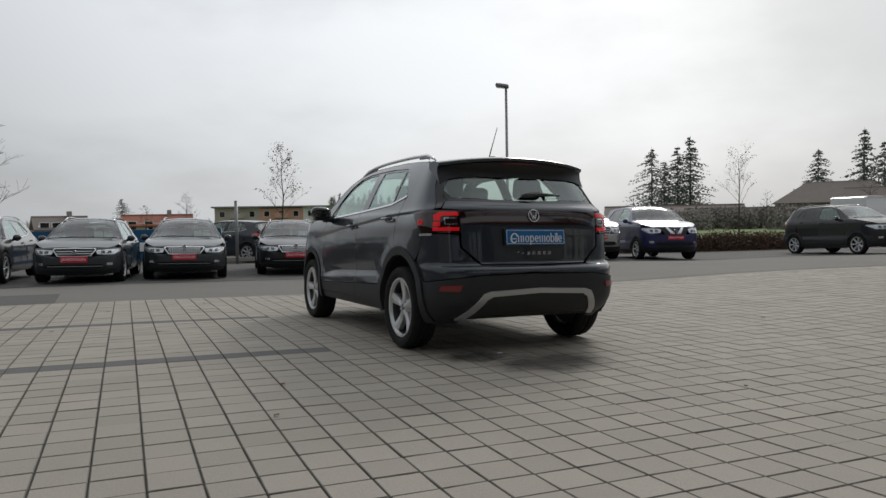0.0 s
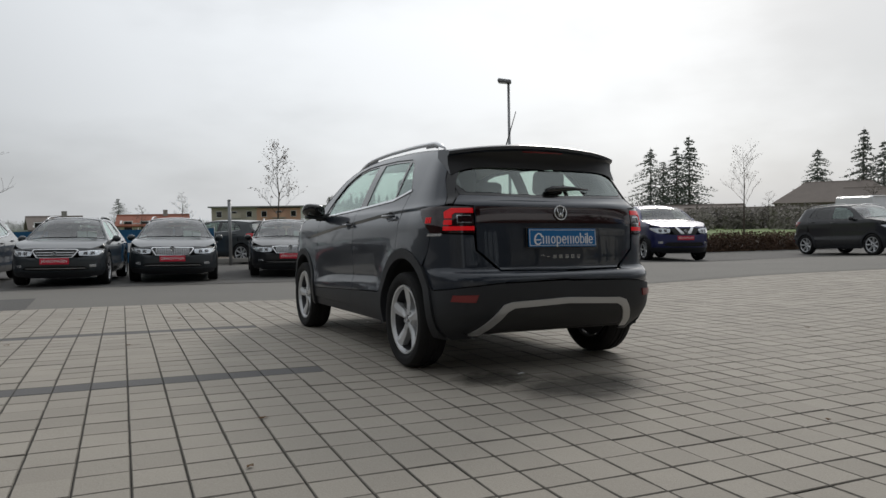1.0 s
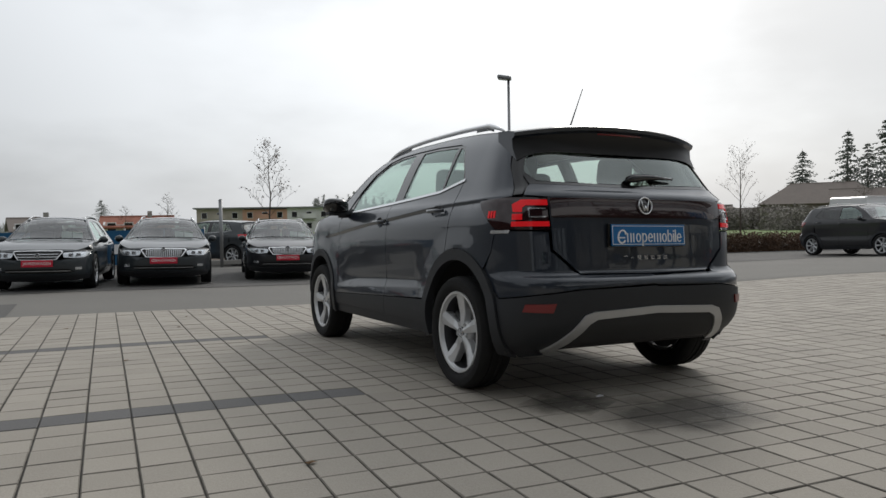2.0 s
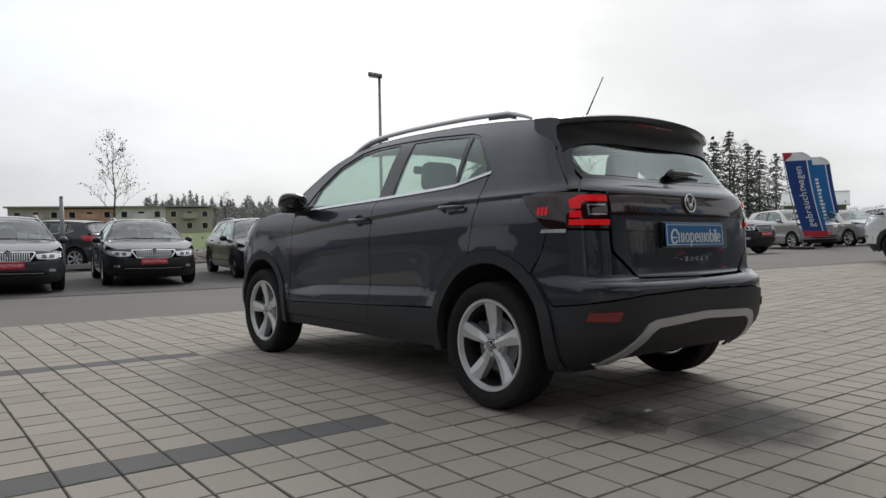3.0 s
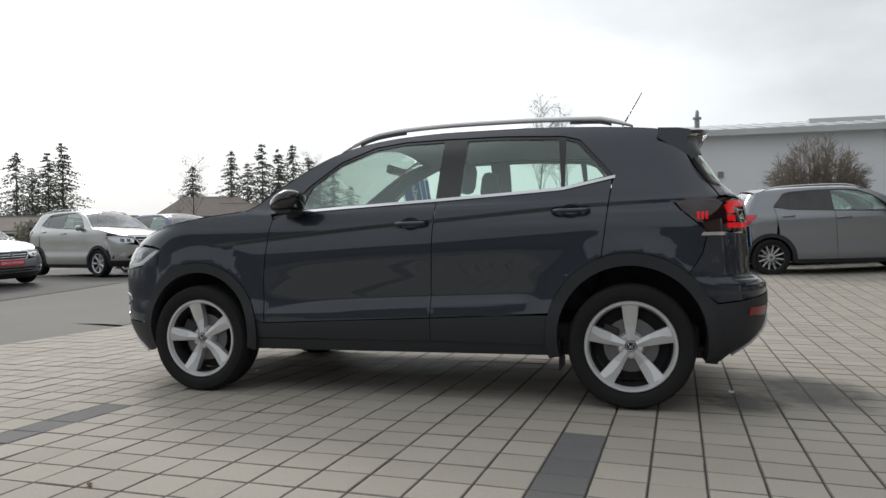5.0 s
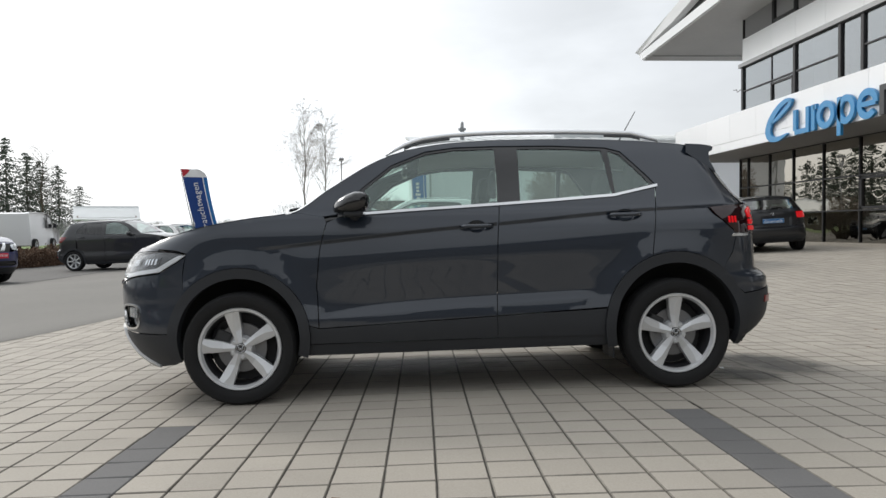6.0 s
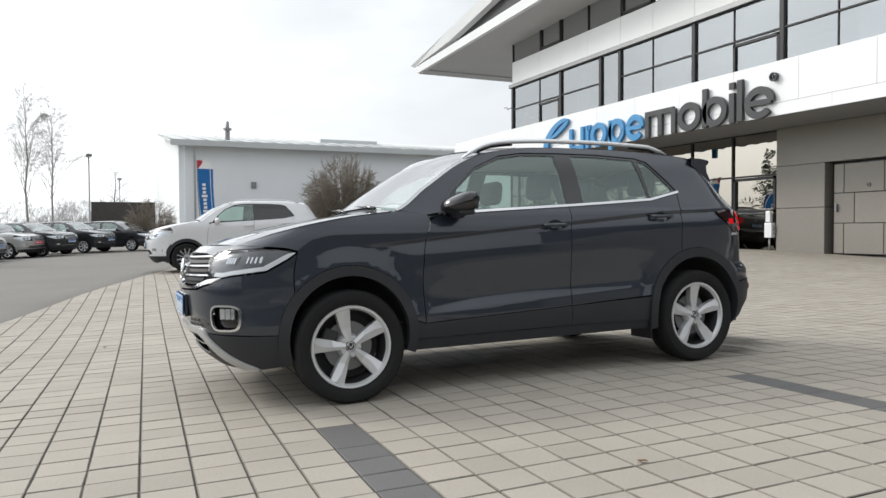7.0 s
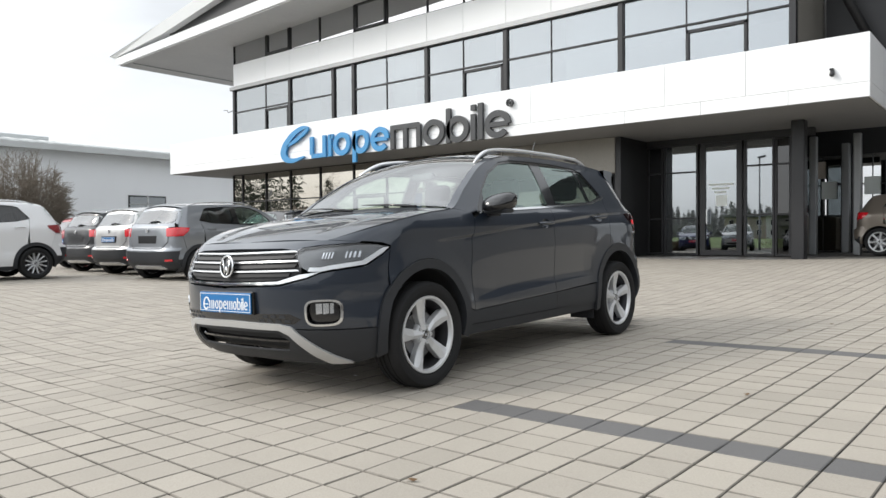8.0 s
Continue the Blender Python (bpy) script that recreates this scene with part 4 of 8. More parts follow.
# ---- wheels ----
def wheel(parent, x, y, z, r, wide, rim_r, side, spokes=5, turn=0.0, dark=False, blade=0.034):
    """A wheel with its outer face towards side (-1 left, 1 right)."""
    w = empty("wheel", pose(x, y, z), parent)
    o = side

    def sx(vf):
        v, f = vf
        return [(p[0] * o, p[1], p[2]) for p in v], (f if o > 0 else [q[::-1] for q in f])
    h = wide / 2
    tyre = [(-h * .62, rim_r - .004), (-h * .80, rim_r + .012), (-h, r * .86), (-h * .97, r * .94), (-h * .80, r * .985), (-h * .55, r), (-h * .40, r), (-h * .39, r - .007), (-h * .34, r - .007), (-h * .33, r),
            (-.012, r), (-.011, r - .007), (.011, r - .007), (.012, r), (h * .33, r), (h * .34, r - .007), (h * .39, r - .007), (h * .40, r), (h * .55, r), (h * .80, r * .985), (h * .97, r * .94), (h, r * .86), (h * .96, rim_r + .03),
            (h * .80, rim_r + .012), (h * .66, rim_r - .004)]
    mk("tyre", *sx(lathe(tyre, 48)), M["rubber"], w, sharp=40)
    lip = [(h * .60, rim_r - .006), (h * .80, rim_r + .010), (h * .86, rim_r + .006), (h * .84, rim_r - .006), (h * .62, rim_r - .016)]
    mk("rim", *sx(lathe(lip, 48)), M["alloy_dark" if dark else "alloy"], w, sharp=40)
    inner = [(h * .62, rim_r - .016), (h * .25, rim_r - .024), (-h * .3, rim_r - .033), (-h * .75, rim_r - .02), (-h * .75, rim_r - .008)]
    mk("rim_barrel", *sx(lathe(inner, 40)), M["alloy_dark"], w, sharp=40)
    mk("wheel_back", *sx(lathe([(-h * .5, rim_r - .03), (-h * .5, .0001)], 24)), M["under"], w)
    front = h * .62
    for k in range(spokes):
        a = radians(turn + 360 * k / spokes)
        out = [(.030, -blade * .48), (.06, -blade * .60), (.11, -blade * .84), (.17, -blade * 1.06), (rim_r - .011, -blade * 1.22), (rim_r - .007, -blade * .1), (rim_r - .010, blade * 1.14), (.185, blade * 1.02), (.15, blade * .94), (.11, blade * .80), (.06, blade * .58), (.030, blade * .48)]
        n = len(out)
        vs, fs = [], []
        spin = lambda dx, rr, tt: (dx, rr * math.sin(a) + tt * math.cos(a), rr * math.cos(a) - tt * math.sin(a))
        deep = lambda rr: -.014 * math.exp(-((rr - .09) / .06) ** 2) + (.008 if rr > rim_r - .04 else 0)
        for xx, k2 in ((front, .95), (front - .004, 1.0), (front - .045, .95)):
            for rr, t in out:
                vs.append(spin(xx + deep(rr), rr, t * k2))
        ridge = [(.030, 0.0), (.10, blade * .18), (.165, blade * .10), (rim_r - .014, -blade * .35)]
        r0 = len(vs)
        for rr, t in ridge:
            vs.append(spin(front + deep(rr) + .0085, rr, t))
        near = lambda i: r0 + min(range(4), key=lambda q: abs(ridge[q][0] - out[i % n][0]))
        for i in range(n):
            j = (i + 1) % n
            p, q = near(i), near(j)
            fs.append((p, j, i) if p == q else (p, q, j, i))
        for lvl in (0, 1):
            for i in range(n):
                j = (i + 1) % n
                fs.append((lvl * n + i, lvl * n + j, (lvl + 1) * n + j, (lvl + 1) * n + i))
        fs.append(tuple(2 * n + i for i in range(n)))
        mk("spoke", *sx((vs, [f[::-1] for f in fs])), M["alloy_dark" if dark is True else "alloy"], w, sharp=12)
    mk("hub", *sx(lathe([(front - .06, .075), (front - .03, .072), (front - .016, .062), (front - .012, .03), (front - .012, 0.0001)], 24)), M["alloy"], w, sharp=40)
    mk("hub_cap", *sx(lathe([(front - .014, .030), (front - .006, .029), (front - .003, .024), (front - .003, .0001)], 20)), M["gloss_black"], w, "black round hub cap with a silver rim")
    mk("cap_ring", *sx(lathe([(front - .004, .026), (front - .001, .025), (front - .001, .022), (front - .004, .021)], 20, closed=True)), M["chrome"], w)
    marks = [tube([(front - .002, y0, z0), (front - .002, y1, z1)], .0022, 4) for y0, z0, y1, z1 in ((-.013, .013, -.006, -.014), (.013, .013, .006, -.014), (-.006, -.014, 0, .002), (.006, -.014, 0, .002))]
    mk("cap_mark", *sx(join(marks)), M["chrome"], w)
    for k in range(5):
        a = radians(turn + 36 + 72 * k)
        v, f = lathe([(front - .022, .0125), (front - .003, .0120), (front - .002, .0065), (front - .008, .006), (front - .008, .0001)], 10)
        mk("wheel_bolt", *sx(([(p[0], p[1] + .05 * math.sin(a), p[2] + .05 * math.cos(a)) for p in v], f)), M["alloy"], w, sharp=30)
    mk("brake_disc", *sx(lathe([(.0, .05), (.01, .06), (.01, rim_r - .085), (-.012, rim_r - .085), (-.012, .06)], 32, closed=True)), M["rotor"], w, sharp=40)
    bm = box(-.03, .08, -.05, .03, rim_r - .06, .05, .012)
    ob = part("brake_caliper", bm, M["under"], w)
    ob.matrix_basis = pose(0, 0, 0, 25, 0, 0)
    return w


def seat(parent, x, y, z, wide=.5, head=True):
    bm = box(x - wide / 2, y - .25, z, x + wide / 2, y + .27, z + .16, .05)
    part("seat_cushion", bm, M["seat"], parent)
    bm = box(-wide / 2 + .02, -.07, 0, wide / 2 - .02, .07, .60, .055, m=pose(x, y - .24, z + .10, 14, 0, 0))
    part("seat_back", bm, M["seat"], parent)
    if head:
        bm = box(-.13, -.05, 0, .13, .05, .19, .045, m=pose(x, y - .40, z + .715, 8, 0, 0))
        part("headrest", bm, M["seat"], parent)


def cabin(parent, k=1.0, dz=0.0, half=0.70, steer=-0.36, nose=1.0, tail=-1.62, belt=0.99):
    """Floor, wheel wells, dashboard, steering wheel and seats."""
    part("underbody", box(-half, -1.72 * k, .245, half, 1.78 * k, .31, .03), M["under"], parent)
    part("cabin_floor", box(-half, tail, .30, half, nose, .42, .02), M["under"], parent)
    part("dashboard", box(-half - .02, nose - .42, .62 + dz, half + .02, nose - .05, belt + dz, .08), M["plastic_dark"], parent)
    v, f = lathe([(.016 * math.cos(radians(45 * i)), .175 + .016 * math.sin(radians(45 * i))) for i in range(8)], 28, closed=True)
    v2, f2 = lathe([(-.02, .0001), (-.02, .05), (.02, .06), (.02, .0001)], 16)
    v3, f3 = tube([(0, -.17, 0), (0, .17, 0)], .018, 6)
    ob = mk("steering_wheel", *join([(v, f), (v2, f2), (v3, f3)]), M["plastic_dark"], parent)
    ob.matrix_basis = pose(steer, nose - .52, .93 + dz, 0, 0, 90) @ pose(0, 0, 0, 0, 22, 0)
    seat(parent, -.36, .12 * k, .46 + dz)
    seat(parent, .36, .12 * k, .46 + dz)
    seat(parent, -.38, -.78 * k, .48 + dz, .52)
    seat(parent, .38, -.78 * k, .48 + dz, .52)
    seat(parent, 0, -.78 * k, .48 + dz, .24, False)
    part("luggage_cover", box(-half, tail + .02, .93 + dz, half, -1.02 * k, .96 + dz, .01), M["plastic_dark"], parent)


def well(parent, y, r, z, x0, x1):
    for s in (-1, 1):
        v, f = lathe([(x1, r), (x0, r), (x0, .02)], 28)
        f = [q for q in f if min(v[i][2] for i in q) > -.12]
        mk("wheel_well", [(p[0] * s, p[1] + y, p[2] + z) for p in v], f, M["under"], parent)


# ---- the dark grey compact SUV on show ----
def emblem(parent, m, r):
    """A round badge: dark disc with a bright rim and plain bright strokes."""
    e = mk("badge", [tuple(m @ Vector(p)) for p in lathe([(0, r), (.004, r), (.004, .0001)], 28, axis="z")[0]], lathe([(0, r), (.004, r), (.004, .0001)], 28, axis="z")[1], M["gloss_black"], parent, "round dark badge with a chrome rim")
    v, f = lathe([(.002, r * 1.06), (.009, r * 1.0), (.009, r * .9), (.002, r * .84)], 28, axis="z", closed=True)
    mk("badge_rim", [tuple(m @ Vector(p)) for p in v], f, M["chrome"], e)
    for x0, y0, x1, y1 in ((-.55, .62, -.22, -.62), (.55, .62, .22, -.62), (-.22, -.62, 0, 0), (.22, -.62, 0, 0)):
        a, b = Vector((x0 * r, y0 * r, .006)), Vector((x1 * r, y1 * r, .006))
        v, f = tube([a, b], r * .09, 5)
        mk("badge_stroke", [tuple(m @ p) for p in v], f, M["chrome"], e)
    return e


def dealer_plate(parent, m, wide=.52, high=.115):
    """A blue dealer plate with plain light shapes in place of its lettering."""
    p = part("dealer_plate", box(-wide / 2, -high / 2, 0, wide / 2, high / 2, .006, .004), M["plate_blue"], parent, "blue plate with white border and lettering")
    p.matrix_basis = m
    bm = bmesh.new()
    t = .0022
    for a in ((-wide / 2 + .006, high / 2 - .011, wide / 2 - .006, high / 2 - .008), (-wide / 2 + .006, -high / 2 + .008, wide / 2 - .006, -high / 2 + .011), (-wide / 2 + .006, -high / 2 + .008, -wide / 2 + .009, high / 2 - .008), (wide / 2 - .009, -high / 2 + .008, wide / 2 - .006, high / 2 - .008)):
        box(a[0], a[1], .005, a[2], a[3], .006 + t, bm=bm)
    part("plate_border", bm, M["print_white"], p, smooth=False)
    u = (wide - .060) / 8.85
    z0, z1 = .006, .006 + t
    zl, xh = -.33 * high, .42 * high

    def bar(x, lo, hi, st=.15):
        part("plate_mark", box(x * u, zl + lo * xh, z0 - .002, (x + st) * u, zl + hi * xh, z1), M["print_white"], p, smooth=False)

    def ring(x, w, cut=(0, 360), cz=.5, h=1.0, st=.15, tilt=0.0):
        k = 18
        whole = cut == (0, 360)
        ang = [radians(cut[0] + (cut[1] - cut[0]) * i / k) for i in range(k if whole else k + 1)]
        v = []
        for q in ang:
            for r in (1.0, 1 - 2 * st / w):
                for zz in (z1, z0 - .002):
                    yy = cz + h / 2 * math.sin(q) * (r if r == 1 else 1 - 2 * st / h * .75)
                    v.append(((x + w / 2 + w / 2 * r * math.cos(q) + tilt * yy) * u, zl + yy * xh, zz))
        m_ = len(ang)
        f = []
        for i in range(m_ if whole else m_ - 1):
            j = (i + 1) % m_
            f += [(i * 4, j * 4, j * 4 + 2, i * 4 + 2), (i * 4 + 1, i * 4, j * 4, j * 4 + 1), (i * 4 + 2, i * 4 + 3, j * 4 + 3, j * 4 + 2)]
        mk("plate_mark", v, f, M["print_white"], p, smooth=False)
    o = -4.22
    ring(o - .1, 1.25, (20, 325), .62, 1.55, .22, .12)
    for x, lo, hi in ((1.22, 0, 1), (1.66, 0, 1), (2.02, 0, 1), (3.22, -.42, 1), (4.82, 0, 1), (5.24, 0, 1), (5.64, 0, 1), (6.72, 0, 1.4), (7.50, 0, 1), (7.50, 1.14, 1.32), (7.76, 0, 1.4)):
        bar(o + x, lo, hi)
    for x, cut in ((2.40, (0, 360)), (3.22, (0, 360)), (4.02, (0, 320)), (5.94, (0, 360)), (6.72, (0, 360)), (8.02, (0, 320))):
        ring(o + x, .66, cut)
    for x, w in ((.16, .80), (4.10, .50), (8.10, .50)):
        bar(o + x, .44, .57, w)
    return p


def red_plate(parent, m, text, wide=.50, high=.12):
    p = part("sign_plate", box(-wide / 2, -high / 2, 0, wide / 2, high / 2, .006, .004), M["plate_red"], parent, "red sales plate with white lettering")
    p.matrix_basis = m
    words("lettering", text, high * .62, M["print_white"], p, pose(0, 0, .008) @ Matrix.Diagonal((.86 if len(text) < 12 else .64, 1, 1, 1)), depth=.001)
    return p


def hero():
    root = empty("car", label="dark grey compact SUV with silver roof rails, parked on paving", category="car")
    b = Body(**SUV)
    k = Kit(b, root, .03)
    P, ZW, YF, YR = M["paint_grey"], .325, 1.2755, -1.2755
    edge = lambda y0, y1, n=24: [(y0 + (y1 - y0) * i / n, b.edge(y0 + (y1 - y0) * i / n)) for i in range(n + 1)]
    zc = curve([(-1.75, 1.085), (-1.12, 1.068), (-.84, 1.049), (-.15, .998), (.06, .985), (1.03, .903), (1.3, .885)])
    ridge_hi, ridge_lo = curve([(-.74, .596), (0, .577), (.42, .556), (.84, .500)]), curve([(-.74, .548), (0, .518), (.42, .496), (.84, .476)])

    def crease(p):
        """A step under the shoulder line, and a hollow in the doors that ends in a ledge above the dark plastic."""
        y, z = p
        d = zc(y) - z
        fade = min(1, max(0, (1.18 - y) / .3)) * min(1, max(0, (y + 1.75) / .2))
        step = -.014 * max(0, 1 - max(d - .014, 0) / .20) ** 2 * min(1, d / .014) if d > 0 else 0
        hi, lo = ridge_hi(y), ridge_lo(y)
        far = min(1, max(0, (.86 - y) / .30)) * min(1, max(0, (y + .82) / .14))
        t = 0 if z <= lo else (z - lo) / (hi - lo) if z < hi else max(0, 1 - (z - hi) / .27) ** 1.6
        swell = 0
        for ym, zm, r0 in ((YF, ZW + .055, .405), (YR, ZW + .045, .436)):
            swell += .012 * max(0, 1 - max(0, math.hypot(y - ym, z - zm) - r0) / .12) ** 1.4
        return fade * step - .011 * far * t + swell
    spread = [-1.75 + .022 * i for i in range(142)]
    folds = [[(y, zc(y) + o) for y in spread] for o in (.005, -.003, -.012, -.021)]
    folds += [[(y, r(y) + o) for y in spread if abs(y) < .85] for r in (ridge_hi, ridge_lo) for o in (-.007, 0, .007)]
    # the arches stand higher than the wheels' middle; the rear one is larger
    fa = lambda d, a0, a1, n: arc(YF, ZW + .055, .405 + d, a0, a1, n)
    ra = lambda d, a0, a1, n: arc(YR, ZW + .045, .436 + d, a0, a1, n)
    # -- sides; each door has a hollow cup behind its handle
    grips = ((-.195, -.005, .985), (-1.08, -.885, 1.03))
    cups = [[((y0 + y1) / 2 + .056 * math.cos(i * math.pi / 12), z - .002 + .037 * math.sin(i * math.pi / 12)) for i in range(24)] for y0, y1, z in grips]
    for (y0, y1, z), ring in zip(grips, cups):
        hollow = lambda p, ym=(y0 + y1) / 2, zm=z - .002: crease(p) - .030 * max(0, 1 - ((p[0] - ym) / .056) ** 2 - ((p[1] - zm) / .037) ** 2) ** .8
        k.panel("handle_cup", ring, P, both=True, gap=-.001, depth=.002, step=.011, dish=hollow)
    k.panel("front_fender", [(.822, .4245), (.83, .68), (.808, .875), (.765, 1.03), (.78, 1.065), (.93, 1.09)] + edge(.98, 1.862, 18) + [(1.80, .905), (1.70, .899), (1.62, .890), (1.563, .872), (1.575, .82), (1.588, .74)] + fa(-.002, 40, 171, 24), P, both=True, dish=crease, lines=folds)
    k.panel("front_door", [(.822, .424), (.83, .68), (.808, .875), (.765, 1.03), (.70, 1.058), (.3, 1.08), (-.24, 1.104), (-.222, .914), (-.205, .462)], P, both=True, dish=crease, lines=folds, holes=cups[:1])
    k.panel("rear_door", [(-.205, .462), (-.222, .914), (-.24, 1.104), (-.6, 1.122), (-.937, 1.142), (-1.195, 1.192), (-1.175, 1.06), (-1.16, .95), (-1.138, .80)] + ra(-.002, 72, 16, 14), P, both=True, dish=crease, lines=folds, holes=cups[1:])
    dlo_top = [(.70, 1.075), (.56, 1.228), (.385, 1.365), (.18, 1.448), (0, 1.472), (-.26, 1.476), (-.60, 1.472), (-.93, 1.452), (-1.02, 1.425), (-1.16, 1.262), (-1.207, 1.202)]
    k.panel("quarter_panel", edge(.96, -1.50, 50) + [(-1.545, 1.37), (-1.60, 1.255), (-1.69, 1.13), (-1.72, 1.08), (-1.66, 1.073), (-1.50, 1.063), (-1.53, 1.02), (-1.66, .905), (-1.63, .79)]
            + ra(-.002, 132, 72, 16) + [(-1.138, .80), (-1.16, .95), (-1.175, 1.06), (-1.197, 1.19)] + dlo_top[::-1] + [(.79, 1.062)], P, both=True, dish=crease, lines=folds)
    # -- glass of the sides
    front_pane = [(.60, 1.092), (.545, 1.222), (.385, 1.35), (.18, 1.434), (0, 1.459), (-.245, 1.462), (-.232, 1.122)]
    rear_pane = [(-.385, 1.46), (-.60, 1.457), (-.905, 1.438), (-.928, 1.158), (-.37, 1.132)]
    quarter_pane = [(-.945, 1.436), (-1.01, 1.41), (-1.145, 1.25), (-1.165, 1.215), (-.948, 1.165)]
    belt = [(-1.195, 1.195), (-.937, 1.145), (-.6, 1.125), (-.25, 1.107), (.3, 1.083), (.70, 1.062)]
    k.panel("window_trim", dlo_top + belt, M["gloss_black"], off=-.006, holes=[front_pane, rear_pane, quarter_pane], both=True, gap=-.002, depth=.02)
    for nm, pane in (("front_window", front_pane), ("rear_window", rear_pane), ("quarter_window", quarter_pane)):
        k.panel(nm, pane, M["glass_car"], off=-.010, both=True, gap=-.003, depth=.001, step=.08)
    k.panel("belt_moulding", [(.665, 1.060), (.3, 1.079), (-.25, 1.103), (-.6, 1.121), (-.937, 1.141), (-1.21, 1.197), (-1.21, 1.213), (-.937, 1.157), (-.6, 1.137), (-.25, 1.119), (.3, 1.095), (.665, 1.074)], M["chrome"], off=.006, both=True, gap=0, depth=.012, label="chrome strip along the window line")
    k.panel("mirror_base", [(.815, 1.028), (.800, 1.075), (.66, 1.125), (.64, 1.075)], M["gloss_black"], off=-.016, both=True, gap=0)
    # -- dark plastic along the bottom
    k.panel("door_cladding", [(.885, .335)] + fa(-.002, 186, 171, 5) + [(.822, .4225), (.3, .4425), (-.205, .460), (-.205, .335)], M["cladding"], off=.004, both=True, gap=.002)
    k.panel("door_cladding", [(-.205, .335), (-.205, .460), (-.5, .472)] + ra(-.002, 15, -6, 6), M["cladding"], off=.004, both=True, gap=.002)
    k.panel("sill", [(.90, .262), (.875, .332), (-.85, .332), (-.88, .262)], M["cladding"], off=-.006, both=True)
    k.panel("arch_trim", fa(0, -20, 197, 40) + arc(YF, ZW + .055, .342, 197, -20, 40), M["cladding"], off=.021, both=True, depth=.05)
    k.panel("arch_trim", ra(0, -15, 198, 40) + arc(YR, ZW + .04, .372, 198, -15, 40), M["cladding"], off=.021, both=True, depth=.05)
    # -- top
    k.panel("bonnet", [(-1, 1.00), (-.6, 1.035), (0, 1.05), (.6, 1.035), (1, 1.00)] + [(1, 1.15), (1, 1.35), (1, 1.6), (1, 1.8), (1, 1.868)] + [(.8, 1.905), (.5, 1.94), (0, 1.965), (-.5, 1.94), (-.8, 1.905)] + [(-1, 1.868), (-1, 1.8), (-1, 1.6), (-1, 1.35), (-1, 1.15)], P, "top", depth=.03,
            dish=lambda p: .010 * (1 / (1 + math.exp(-(abs(p[0] / .7) - .70) / .025))) * min(1, max(0, (1.93 - p[1]) / .25)) - .006)
    k.panel("cowl", [(-.97, .955), (-.5, .985), (0, .995), (.5, .985), (.97, .955), (.97, 1.005), (.6, 1.035), (0, 1.05), (-.6, 1.035), (-.97, 1.005)], M["cladding"], "top", off=-.014)
    k.panel("windscreen", [(-.935, .29), (0, .30), (.935, .29), (.935, .95), (.5, .985), (0, .995), (-.5, .985), (-.935, .95)], M["glass_screen"], "top", off=-.004, depth=.002, step=.08)
    k.panel("windscreen_pillar", [(-1, .22), (-.935, .26), (-.935, .955), (-1, .965)], P, "top", both=True, gap=-.003)
    k.panel("roof", [(-1, -1.50), (-1, -1), (-1, -.5), (-1, 0), (-1, .22), (-.93, .27), (0, .29), (.93, .27), (1, .22), (1, 0), (1, -.5), (1, -1), (1, -1.50), (.9, -1.545), (0, -1.60), (-.9, -1.545)], P, "top", gap=-.004)
    k.panel("headliner", [(-.93, -1.5), (-.93, .2), (.93, .2), (.93, -1.5)], M["headliner"], "top", off=-.05, step=.15)
    # -- tail
    k.panel("tailgate", flip([(0, .665), (-.455, .672), (-.605, .80), (-.612, .962), (-.612, 1.075), (-.72, 1.085), (-.675, 1.135), (-.655, 1.150), (0, 1.138)]), P, "tail")
    k.panel("light_band", flip([(0, .965), (-.608, .965), (-.608, 1.072), (0, 1.072)]), M["lamp_dark"], "tail", off=.007, label="dark red light band across the tailgate")
    win = [(0, 1.156), (-.61, 1.168), (-.650, 1.215), (-.652, 1.275), (-.615, 1.350), (0, 1.375)]
    k.panel("rear_screen", flip(win), M["glass_rear"], "tail", off=-.003, depth=.002, step=.08)
    k.panel("screen_surround", flip([(0, 1.138), (-.655, 1.150), (-.672, 1.255), (-.630, 1.385), (0, 1.435)]), M["gloss_black"], "tail", off=-.004, holes=[flip(win)])
    # spoiler: runs on from the roof, with a tall dark face under its lip
    rows = []
    for i in range(25):
        x = -.665 + 1.33 * i / 24
        q = (x / .665) ** 2
        y0 = -1.46 - .08 * (1 - q)
        z0 = b.top(max(-1, min(1, x / b.half(y0, b.edge(y0)))), y0)[2]
        y1, z1 = -1.712 + .112 * q ** 1.6, 1.492 - .050 * q
        z2 = 1.338 - .055 * q ** 4
        g = b.at(b.u_tail(x * .99, z2), z2)
        rows.append([(x, y0 + .03, z0 + .004), (x, (y0 + y1) / 2, (z0 + z1) / 2 + .007), (x, y1 + .014, z1 + .006), (x, y1, z1 - .002), (x, y1 + .004, z1 - .022), (x, y1 + .026, z1 - .034), (x, (y1 + g[1]) / 2 + .028, (z1 + z2) / 2 - .005), (x, g[1] - .006, z2), (x, y0 + .03, z0 - .05)])
    v = [p for r in rows for p in r]
    n = 9
    f = lambda js: [(i * n + j, (i + 1) * n + j, (i + 1) * n + j + 1, i * n + j + 1) for i in range(24) for j in js]
    ends = [tuple(range(n)), tuple(24 * n + j for j in range(n))[::-1]]
    sp = mk("spoiler", v, f(range(5)) + ends, P, root, sharp=40)
    mk("spoiler_face", v, f(range(5, 8)), M["gloss_dull"], sp, "dull black face under the spoiler lip", sharp=40)
    mk("brake_light", *join([tube([(-.16, -1.680, 1.452), (.16, -1.680, 1.452)], .007, 6)]), M["lamp_red_off"], root, "narrow high brake light")
    # bumper
    S = lambda y, z: (b.u_side(y, z), z)
    T = lambda x, z: (b.u_tail(x, z), z)
